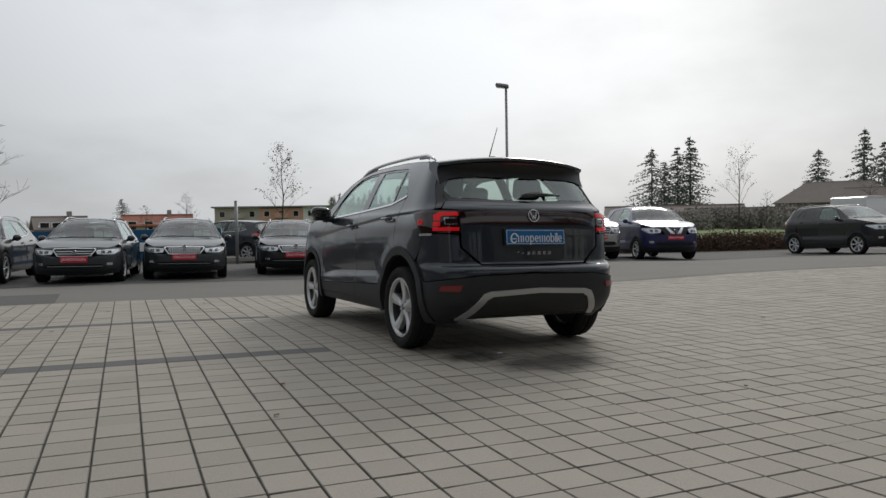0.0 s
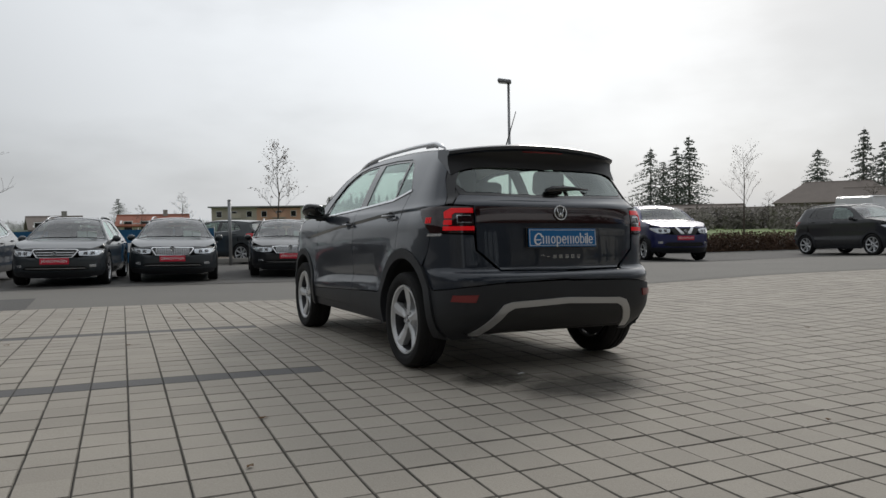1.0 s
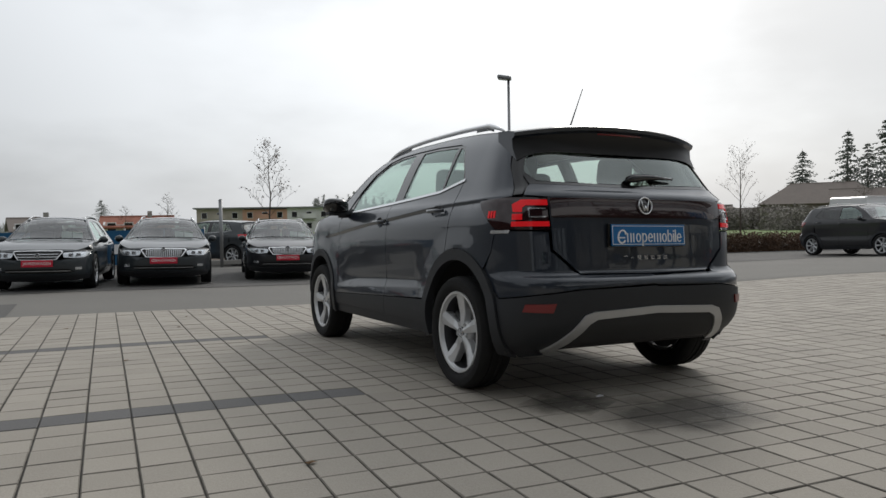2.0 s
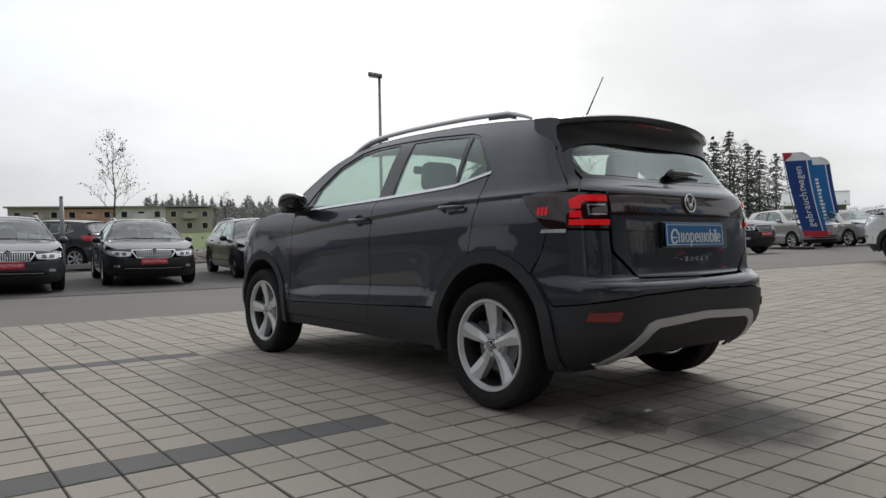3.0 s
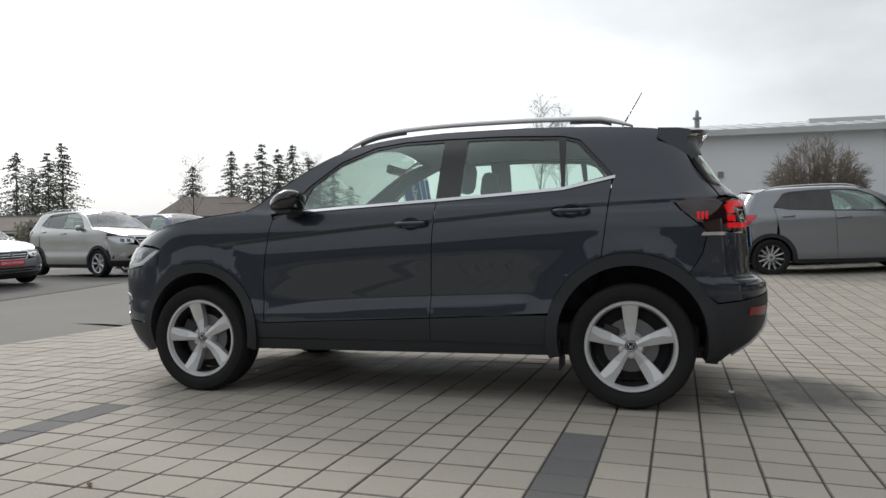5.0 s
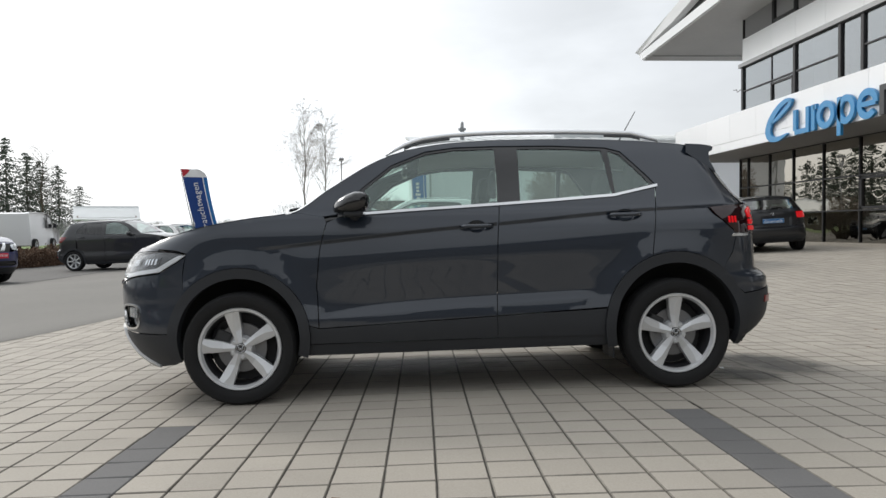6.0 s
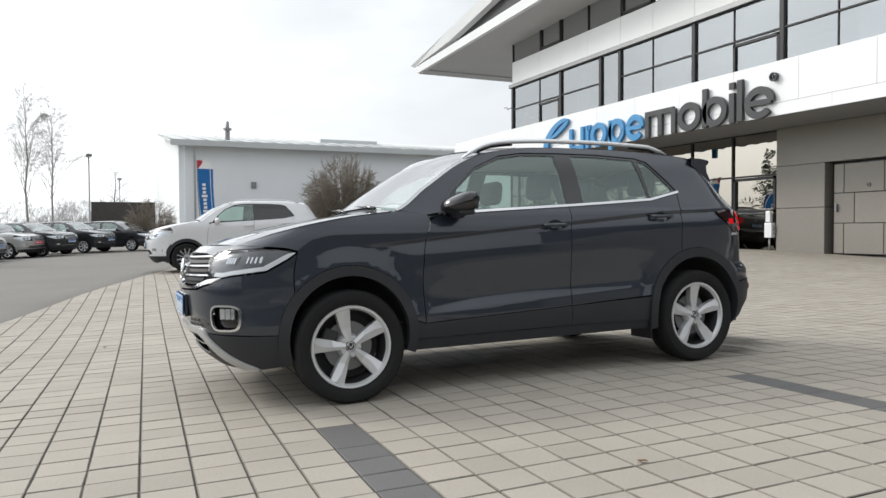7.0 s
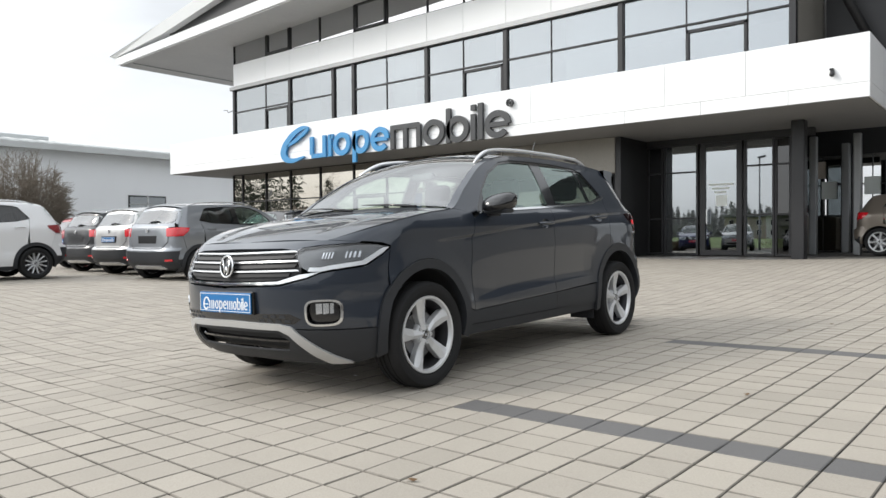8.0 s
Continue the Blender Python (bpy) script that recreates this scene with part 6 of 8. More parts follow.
    k.panel("bumper_corner", arc(YR, ZW, R0, 161, 184, 5) + s2([(-1.80, .26), (-1.87, .32), (-1.90, .446)]), M["cladding"], both=True, off=-.004)
    k.panel("tail_lamp", s2([(-1.50, 1.062), (-1.66, 1.075), (-1.80, 1.07), (-1.83, .91), (-1.66, .903), (-1.53, 1.0)]), M[lamp], both=True, off=.004)
    for s in (-1, 1):
        k.panel("tail_lamp", sn([(s * .56, 1.06), (s * .78, 1.07), (s * .79, .90), (s * .58, .90)][::s]), M[lamp], "tail", off=.005, gap=0)
    if clad:
        k.panel("skid_plate", flip(sn([(0, .335), (-.40, .335), (-.52, .285), (-.46, .262), (0, .262)])), M["chrome_satin"], "tail", off=.010, gap=0, label="silver skid plate")
        for s in (-1, 1):
            k.panel("rear_reflector", sn([(s * .60, .46), (s * .74, .465), (s * .74, .425), (s * .60, .42)][::s]), M["lamp_bright"], "tail", off=.010, gap=0)
    k.panel("plate_recess", flip(sn([(0, .915), (-.30, .915), (-.28, .765), (0, .765)])), M["gloss_dull"], "tail", off=.003, gap=0)
    emblem(root, Matrix.Translation((0, b.at(b.ur, fz(1.02))[1] - .008, fz(1.02))) @ pose(0, 0, 0, 82, 0, 0), .04)
    if rear_plate:
        dealer_plate(root, Matrix.Translation((0, b.at(b.ur, fz(.84))[1] - .022, fz(.84))) @ pose(0, 0, 0, 86, 0, 0))
    # nose
    k.panel("front_bumper", flip(sn([(0, .70), (-.36, .70), (-.655, .735), (-.73, .75), (-.80, .80), (-.842, .86), (-.845, .74), (-.838, .66), (-.822, .56), (-.81, .36), (0, .36)])), paint, "nose", holes=[flip(sn([(0, .50), (-.50, .50), (-.60, .42), (-.40, .385), (0, .385)]))])
    k.panel("lower_intake", flip(sn([(0, .50), (-.50, .50), (-.60, .42), (-.40, .385), (0, .385)])), M["under"], "nose", off=-.04, gap=-.02)
    k.panel("intake_bar", flip(sn([(0, .447), (-.53, .447), (-.53, .436), (0, .436)])), M["chrome_satin"] if not clad else M["gloss_black"], "nose", off=-.01, gap=0)
    k.panel("front_apron", flip(sn([(0, .362), (-.81, .362), (-.79, .26), (-.5, .21), (0, .21)])), M["cladding"], "nose", off=.003)
    k.panel("bumper_corner", s2([(1.60, .742)]) + arc(YF, ZW, R0, 42, -6, 8) + s2([(1.74, .22), (1.80, .36), (1.80, .55), (1.77, .70), (1.62, .83), (1.567, .862)]), M["cladding"] if clad else paint, both=True, off=-.002)
    for s in (-1, 1):
        hl = sn([(s * a, c) for a, c in [(.40, .84), (.42, .872), (.62, .888), (.80, .885), (.842, .868), (.81, .80), (.74, .745), (.60, .735), (.43, .755)]])
        k.panel("headlamp", hl, M["lamp_silver"], "nose", off=-.016, depth=.01, step=.05)
        k.panel("headlamp_cover", hl, M["glass_lamp"], "nose", off=.002, depth=.002, step=.1)
        for a0 in (.50, .62):
            k.panel("lamp_lens", sn([(s * a0, .775), (s * (a0 + .07), .775), (s * (a0 + .07), .85), (s * a0, .85)]), M["gloss_black"], "nose", off=-.010, gap=0)
        k.panel("fog_lamp", sn([(s * .60, .47), (s * .70, .47), (s * .70, .53), (s * .60, .53)]), M["lamp_silver"], "nose", off=.003, gap=0)
    g = sn([(0, .89), (-.36, .885), (-.385, .86), (-.30, .715), (0, .705)])
    k.panel("grille", flip(g), M["under"], "nose", off=-.012, gap=-.01)
    if grille == "slats":
        k.panel("grille_frame", flip(sn([(0, .905), (-.38, .90), (-.41, .865), (-.315, .70), (0, .688)])), M["chrome"], "nose", off=.008, holes=[flip(g)], gap=0)
        for i in range(-9, 10):
            x = i * .034
            top = .882 if abs(x) < .33 else .85
            k.panel("grille_slat", sn([(x - .006, .712 if abs(x) < .29 else .76), (x + .006, .712 if abs(x) < .29 else .76), (x + .006, top), (x - .006, top)]), M["chrome_satin"], "nose", off=.002, gap=0, depth=.02, step=.2)
    elif grille == "bars":
        k.panel("grille_frame", flip(sn([(0, .905), (-.38, .90), (-.41, .865), (-.315, .70), (0, .688)])), M["chrome_satin"], "nose", off=.008, holes=[flip(g)], gap=0)
        for z in (.76, .82):
            k.panel("grille_bar", flip(sn([(0, z + .014), (-.34, z + .014), (-.33, z), (0, z)])), M["chrome_satin"], "nose", off=.002, gap=0, step=.2)
    else:
        for s in (-1, 1):
            k.panel("grille_bar", sn([(s * .02, .72), (s * .14, .72), (s * .27, .90), (s * .20, .90)][::s]), M["chrome"], "nose", off=.008, gap=0)
    k.panel("bonnet_lip", flip(sn([(0, .880), (-.66, .896), (-.838, .878), (-.83, .902), (-.70, .913), (0, .916)])), paint, "nose", off=-.002, gap=.001)
    yn = b.front(fz(.60))
    emblem(root, Matrix.Translation((0, b.front(fz(.80)) + .012, fz((.80 if grille != "slats" else .895)))) @ pose(0, 0, 0, 80, 0, 180), .045)
    if plate == "dealer":
        dealer_plate(root, Matrix.Translation((0, yn + .012, fz(.60))) @ pose(0, 0, 0, 89, 0, 180))
    elif plate:
        red_plate(root, Matrix.Translation((0, yn + .012, fz(.62))) @ pose(0, 0, 0, 86, 0, 180), plate)
    for s in (-1, 1):
        bm = bmesh.new()
        bmesh.ops.create_uvsphere(bm, u_segments=12, v_segments=8, radius=1)
        for v in bm.verts:
            v.co = Vector((s * (wide / 2 + .03) + v.co.x * .085, fy(.60) + v.co.y * .06, fz(1.10) + v.co.z * .07))
        m = part("mirror", bm, paint, root, sharp=60)
        mk("mirror_arm", *tube([(s * (wide / 2 - .06), fy(.60), fz(1.06)), (s * (wide / 2 + .01), fy(.60), fz(1.08))], .03, 6), M["cladding"], m)
        for y0, y1, z in ((-.215, .02, .985), (-1.085, -.88, 1.03)):
            x = b.half(fy(y0), fz(z)) + .02
            mk("door_handle", *tube([(s * (x - .01), fy(y0), fz(z)), (s * (x + .012), fy((y0 + y1) / 2), fz(z)), (s * (x - .01), fy(y1), fz(z))], .013, 6), paint, root)
        if rails:
            pts = []
            for i in range(13):
                y = fy(.30 + (-1.35 - .30) * i / 12)
                pts.append((s * b.half(y, b.edge(y)) * .92, y, b.top(.92, y)[2] + .008 + .035 * min(1, i / 1.5) * min(1, (12 - i) / 1.5)))
            mk("roof_rail", *tube(pts, .013, 6), M["chrome_satin"], root)
        if papers:
            for dx in (-.17, .02):
                part("price_sheet", box(dx - .09, fy(.80) - .003, fz(1.13), dx + .09, fy(.80) + .003, fz(1.255)), M["paper"], root, "pale paper sheet behind the windscreen", smooth=False).matrix_basis = pose(-.28, 0, 0)
            papers = False
    cabin(root, sy, 0.0, half=.66, nose=fy(.98), tail=fy(-1.60), belt=fz(.97))
    well(root, YF, R0 - .05, ZW, .45, .80)
    well(root, YR, R0 - .05, ZW, .45, .80)
    for s in (-1, 1):
        for y in (YF, YR):
            wheel(root, s * (wide / 2 - .115), y, wheel_r, wheel_r, .21, wheel_r * .70, s, spokes=10 if dark_rim is True else 12 if dark_rim else 7, turn=11, dark=dark_rim, blade=.016 if dark_rim is True else .011 if dark_rim else .022)
    return root


def park(car, x, y, rz):
    """Stands a car on the ground with its middle at x, y, its nose turned by rz from +y."""
    h = height
    n = Vector((h(x - 1, y) - h(x + 1, y), h(x, y - 1) - h(x, y + 1), 2)).normalized()
    m = Vector((0, 0, 1)).rotation_difference(n).to_matrix().to_4x4()
    return Matrix.Translation((x, y, h(x, y) - .0)) @ m @ pose(0, 0, 0, 0, 0, rz)


def ahead(x, y, rz, d):
    """The point d behind x, y for a car turned by rz: from the front axle's middle to the car's middle."""
    a = radians(rz)
    return x + math.sin(a) * d, y - math.cos(a) * d


def stand(car, fx, fy_, rz, base):
    x, y = ahead(fx, fy_, rz, base / 2)
    car.matrix_basis = park(car, x, y, rz)
    return car


stand(lot_car("anthracite estate car with a black grille and red sales plate", M["paint_anthracite"], 2.58, 1.72, 1.38, 1.12, plate="JAHRESWAGEN", papers=True, grille="bars", waist=.90), -3.28, 10.5, 171, 2.58)
stand(lot_car("dark grey estate car with a slatted chrome grille", M["paint_anthracite"], 2.76, 1.82, 1.40, 1.2, plate="GEBRAUCHTWAGEN", papers=True, waist=.90), -1.15, 10.95, 172, 2.76)
stand(lot_car("black estate car with a slatted chrome grille", M["paint_black"], 2.76, 1.82, 1.40, 1.2, plate="GEBRAUCHTWAGEN", papers=True, waist=.90), 1.55, 11.75, 170, 2.76)
stand(lot_car("black estate car with black wheels and red sales plate", M["paint_black"], 2.68, 1.81, 1.40, 1.15, plate="GEBRAUCHTWAGEN", papers=True, grille="bars", dark_rim=True, waist=.90), 4.5, 12.05, 170, 2.68)
stand(lot_car("silver grey estate car with roof rails", M["paint_steel"], 2.58, 1.77, 1.40, 1.12, plate="GEBRAUCHTWAGEN", papers=True, grille="bars", waist=.90), 7.1, 11.9, 168, 2.58)
stand(lot_car("brown estate car with roof rails", M["paint_brown"], 2.68, 1.81, 1.42, 1.12, plate="GEBRAUCHTWAGEN", waist=.90), -5.55, 10.9, 172, 2.68)
stand(lot_car("silver compact SUV with dark cladding and red sales plate", M["paint_silver"], 2.58, 1.79, 1.67, .9, plate="GEBRAUCHTWAGEN", clad=True, grille="bars"), 10.35, 11.1, 165, 2.58)
stand(lot_car("dark blue small crossover with a wide chrome grille", M["paint_blue"], 2.58, 1.85, 1.68, .9, plate="GEBRAUCHTWAGEN", clad=True, grille="vee", rails=False), 12.75, 10.5, 162, 2.53)
stand(lot_car("black compact SUV with silver wheels", M["paint_black"], 2.67, 1.82, 1.63, 1.0, plate="GEBRAUCHTWAGEN", clad=True, grille="bars"), 19.45, 8.05, 170, 2.67)
stand(lot_car("white SUV with dark rear windows and two-tone wheels", M["paint_white"], 2.50, 1.775, 1.61, 1.06, clad=True, grille="bars", plate="dealer", dark_rim="machined"), 12.95, 1.07, 0, 2.50)
stand(lot_car("grey crossover with roof rails and red tail lamps", M["paint_steel"], 2.60, 1.785, 1.585, .95, clad=True, grille="bars", plate="dealer", dark_rim="machined", lamp="lamp_bright", nose=1.12), 10.35, -5.9, 186, 2.60)
stand(lot_car("silver crossover with red tail lamps and blue plate", M["paint_silver"], 2.60, 1.785, 1.585, .95, clad=True, rear_plate="dealer", dark_rim="machined", lamp="lamp_bright"), 13.0, -6.4, 186, 2.60)
stand(lot_car("black SUV with red tail lamps", M["paint_black"], 2.60, 1.785, 1.60, .95, clad=True, lamp="lamp_bright"), 15.4, -6.7, 186, 2.60)
stand(lot_car("dark red small car in the row", M["paint_red"], 2.5, 1.74, 1.50, .9, rear_plate="dealer", rails=False, lamp="lamp_bright"), 17.9, -7.3, 186, 2.5)
stand(lot_car("black compact car with a blue rear plate", M["paint_black"], 2.65, 1.80, 1.46, .9, rear_plate="dealer", rails=False, lamp="lamp_red"), 15.75, -9.55, -98, 2.65)
hatch = stand(lot_car("silver hatchback with red sales plate", M["paint_silver"], 2.58, 1.76, 1.55, .9, plate="GEBRAUCHTWAGEN", rails=False, grille="bars"), 25.5, 8.5, 152, 2.58)
stand(lot_car("pale blue hatchback in the row", M["paint_silver"], 2.6, 1.78, 1.46, .9, plate="dealer", rails=False, grille="bars"), 27.8, 7.3, 150, 2.6)
copy_thing(hatch, park(hatch, 31.2, 7.3, 150))
low = stand(lot_car("dark estate car with a blue plate", M["paint_black"], 2.7, 1.82, 1.54, 1.1, plate="dealer", rails=False, grille="bars"), 31.4, 5.0, 148, 2.7)
copy_thing(low, park(low, 34.6, 4.6, 148))
copy_thing(low, park(low, 36.0, 2.5, 148))
copy_thing(hatch, park(hatch, 27.5, -10.3, 180))
stand(lot_car("brown hatchback under the canopy", M["paint_beige"], 2.6, 1.78, 1.50, .95, rails=False, rear_plate="dealer", lamp="lamp_bright"), -3.5, -15.2, 78, 2.6)
stand(lot_car("dark hatchback behind the estate cars", M["paint_anthracite"], 2.55, 1.75, 1.46, .85, rails=False, lamp="lamp_bright"), .6, 21.2, 42, 2.55)


def van(x, y, rz, size):
    root = empty("van", label="white panel van parked behind the cars", category="van")
    prof = [(-2.4, .35), (-2.42, 1.0), (-2.35, 1.9), (-2.2, 1.97), (.7, 1.98), (1.0, 1.9), (1.75, 1.25), (2.45, 1.02), (2.6, .75), (2.62, .4), (2.5, .3), (-2.3, .3)]
    verts, faces = [], []
    n = len(prof)
    for x0, dz in ((-.80, 1.0), (-.95, .93), (.95, .93), (.80, 1.0)):
        for a, c in prof:
            verts.append((x0 * (1 - .10 * max(0, c - 1.0)), a, c if dz == 1.0 else .3 + (c - .3) * .985))
    for i in range(3):
        for j in range(n):
            q = (j + 1) % n
            faces.append((i * n + j, i * n + q, (i + 1) * n + q, (i + 1) * n + j))
    faces += [tuple(range(n))[::-1], tuple(3 * n + j for j in range(n))]
    mk("body", verts, faces, M["paint_white"], root, sharp=30)
    for s in (-1, 1):
        v, f = slab([(s * .905, .55, 1.18), (s * .905, 1.55, 1.18), (s * .87, 1.05, 1.72), (s * .865, .62, 1.75)], .02)
        mk("side_window", v, f, M["gloss_black"], root, smooth=False)
        part("mirror", box(s * 1.02 - .09, 1.35, 1.2, s * 1.02 + .09, 1.47, 1.42, .03), M["cladding"], root)
        for y0 in (1.55, -1.45):
            wheel(root, s * .84, y0, .33, .33, .21, .22, s, spokes=8, blade=.03)
    v, f = slab([(-.78, 1.80, 1.27), (.78, 1.80, 1.27), (.72, 1.08, 1.85), (-.72, 1.08, 1.85)], .02)
    mk("windscreen", v, f, M["gloss_black"], root, smooth=False)
    root.matrix_basis = park(root, x, y, rz) @ Matrix.Scale(size, 4)


van(44.5, 25.0, -80, 1.3)


# ---- trees, hedges ----
def bare_tree(name, x, y, high, spread, seed, mat, label, levels=4, fork=4, trunk=None, crown=.35, droop=0.0, leaves=0, leaf_mat=None, lean=(0, 0), thick=.012, arms=0, reach=.30):
    """A leafless tree: a tapering trunk with limbs that fork into twigs; a few dry leaves if asked."""
    rnd = random.Random(seed)
    z0 = height(x, y) - .05
    root = empty(name, Matrix.Translation((x, y, z0)), label=label, category="tree")
    limbs, twigs, ends = [], [], []
    r0 = trunk or high * thick

    def grow(p, d, length, r, level, out):
        pts, rs = [p], [r]
        n = 4 if level < 2 else 3
        for i in range(n):
            d = (d + Vector((rnd.gauss(0, .10), rnd.gauss(0, .10), rnd.gauss(0, .06) - droop * level * .06))).normalized()
            p = p + d * length / n
            pts.append(p)
            rs.append(max(r * (1 - .7 * (i + 1) / n), .004))
        out.append(tube(pts, rs, 6 if level < 1 else 4 if level < 2 else 3, cap=False))
        if level >= levels:
            ends.append(pts[-1])
            return
        for k in range(fork + (1 if level == 1 else 0)):
            t = rnd.uniform(.35, 1.0)
            i = min(int(t * n), n - 1)
            q = pts[i].lerp(pts[i + 1], t * n - i)
            a = rnd.uniform(0, 2 * math.pi)
            side = Vector((math.cos(a), math.sin(a), 0))
            nd = (d * rnd.uniform(.5, .9) + side * spread * rnd.uniform(.6, 1.1) + Vector((0, 0, .22))).normalized()
            grow(q, nd, length * rnd.uniform(.48, .70), max(rs[i] * .55, .004), level + 1, twigs if level >= 1 else limbs)
    trunk_pts = [Vector((lean[0] * t * t, lean[1] * t * t, high * t)) + Vector((rnd.gauss(0, .012), rnd.gauss(0, .012), 0)) * high * t for t in (0, .2, .4, .6, .8, 1)]
    tv = tube(trunk_pts, [r0 * (1 - .88 * t) for t in (0, .2, .4, .6, .8, 1)], 8)
    mk("trunk", *tv, mat, root)
    arms = arms or int(high * 2.2) + 6
    for k in range(arms):
        t = crown + (1 - crown) * (k + rnd.random()) / arms
        i = min(int(t * 5), 4)
        q = trunk_pts[i].lerp(trunk_pts[i + 1], t * 5 - i)
        a = k * 2.4 + rnd.uniform(-.5, .5)
        d = Vector((math.cos(a) * spread, math.sin(a) * spread, .75)).normalized()
        grow(q, d, high * reach * (1.15 - .75 * t), r0 * .30 * (1.1 - t * .7), 1, limbs)
    for lb in limbs:
        mk("limb", *lb, mat, root)
    mk("crown", *join(twigs), mat, root)
    if leaves:
        lv, lf = [], []
        for e in ends:
            for _ in range(leaves):
                if rnd.random() < .7:
                    c = e + Vector((rnd.gauss(0, .08), rnd.gauss(0, .08), rnd.gauss(0, .08)))
                    a, b2 = Vector((rnd.gauss(0, 1), rnd.gauss(0, 1), rnd.gauss(0, 1))).normalized() * .04, Vector((rnd.gauss(0, 1), rnd.gauss(0, 1), rnd.gauss(0, 1))).normalized() * .03
                    o = len(lv)
                    lv += [c - a, c + b2, c + a, c - b2]
                    lf.append((o, o + 1, o + 2, o + 3))
        mk("leaves", lv, lf, leaf_mat or M["dry_leaf"], root, smooth=False)
    return root


def spruce(x, y, high, wide, seed, z0=None):
    """A spruce: trunk, and whorls of drooping boughs made of many small needle tufts."""
    rnd = random.Random(seed)
    root = empty("spruce", Matrix.Translation((x, y, height(x, y) if z0 is None else z0)), label="tall spruce at the edge of the village, paled for haze", category="tree")
    mk("trunk", *tube([(0, 0, 0), (0, 0, high * .5), (0, 0, high)], [high * .014, high * .009, .02], 6), M["bark"], root)
    v, f = [], []
    rows = 26
    for r in range(rows):
        t = (r + rnd.uniform(-.3, .3)) / rows
        z = high * (.12 + .88 * max(t, 0))
        reach = 1.5 * wide * (1 - max(t, 0)) ** .8 * rnd.uniform(.62, 1.1) + .015 * high
        for k in range(max(4, int(11 * (1 - t) + 4))):
            a = rnd.uniform(0, 6.283)
            L = reach * rnd.uniform(.6, 1.1)
            for s in range(14):
                q = ((s + rnd.random()) / 14) ** .8
                if rnd.random() < .3:
                    continue
                c = Vector((math.cos(a) * L * q, math.sin(a) * L * q, z - L * q * (.16 + .22 * q) + .12 * L * q ** 3 + rnd.gauss(0, .006 * high)))
                side = rnd.gauss(0, .10) * L * math.sin(min(q * 1.1, 1) * math.pi * .8)
                c += Vector((-math.sin(a) * side, math.cos(a) * side, 0))
                w = high * (.010 + .007 * (1 - q))
                out = Vector((math.cos(a), math.sin(a), -.3))
                for _ in range(2):
                    d1 = (out * rnd.uniform(.5, 1.3) + Vector((rnd.gauss(0, .7), rnd.gauss(0, .7), rnd.gauss(0, .3)))).normalized() * w * rnd.uniform(.8, 1.6)
                    d2 = Vector((rnd.gauss(0, .35), rnd.gauss(0, .35), -1)).normalized() * w * rnd.uniform(.5, 1.5)
                    o = len(v)
                    v += [c - d1 * .5, c + d1, c + d2 + d1 * .2]
                    f.append((o, o + 1, o + 2))
    mk("crown", v, f, M["needles_haze"], root, smooth=False)
    return root


def clumps(name, pts, mat, size, per, seed, label, category, cone=False, twig=0.0):
    """Scrub, hedge or far wood: many small faces round the given points (x, y, z, radius, height)."""
    rnd = random.Random(seed)
    v, f = [], []
    for x, y, z, r, h in pts:
        for _ in range(per):
            a, q = rnd.uniform(0, 6.283), r * rnd.random() ** .5
            t = rnd.random() ** 1.3
            k = (1 - t) ** .7 if cone else (1 - (2 * t - 1) ** 2) ** .35 if h > 2.5 else 1
            c = Vector((x + math.cos(a) * q * k, y + math.sin(a) * q * k, z + t * h * rnd.uniform(.85, 1.05)))
            d1 = Vector((rnd.gauss(0, 1), rnd.gauss(0, 1), rnd.gauss(0, 1))).normalized() * size * rnd.uniform(.5, 1.2)
            d2 = Vector((rnd.gauss(0, 1), rnd.gauss(0, 1), rnd.gauss(0, 1))).normalized() * size * rnd.uniform(.5, 1.2)
            if twig:
                d1, d2 = d1 * .12, Vector((rnd.gauss(0, .35), rnd.gauss(0, .35), 1)) * twig * rnd.uniform(.6, 1.3)
            o = len(v)
            v += [c, c + d1, c + d2]
            f.append((o, o + 1, o + 2))
    return tagged(mk(name, v, f, mat, smooth=False), label, category, kind="stuff")


def polar(az, d, x0=-3.0, y0=-6.5):
    """A place at an azimuth from +y towards +x, in degrees, and a distance."""
    return x0 + d * math.sin(radians(az)), y0 + d * math.cos(radians(az))


bare_tree("young_tree", 4.0, 23.2, 4.15, .62, 3, M["bark"], "small bare street tree with some dry leaves", levels=3, fork=3, crown=.36, leaves=3, arms=13, reach=.27)
bare_tree("young_tree", 30.5, 23.5, 4.9, .6, 8, M["bark"], "slim bare tree with a few leaves by the hedge", levels=3, fork=3, crown=.36, leaves=2, arms=11, reach=.30)
bare_tree("young_tree", -6.5, 20.6, 4.3, .95, 11, M["bark"], "bare street tree behind the parked cars", levels=3, fork=4, crown=.30, arms=13, reach=.36)
bx, by = polar(85.3, 78, -4.9, 1.4)
for i, (dx, dy, h, sd) in enumerate(((0, 3.2, 15.0, 21), (1.5, 1.2, 14.0, 22))):
    bare_tree("birch", bx + dx, by + dy - .9, h * .88, .30, sd, M["bark_birch"], "tall bare birch with hanging twigs", levels=4, fork=4, crown=.30, droop=1.2, thick=.010)
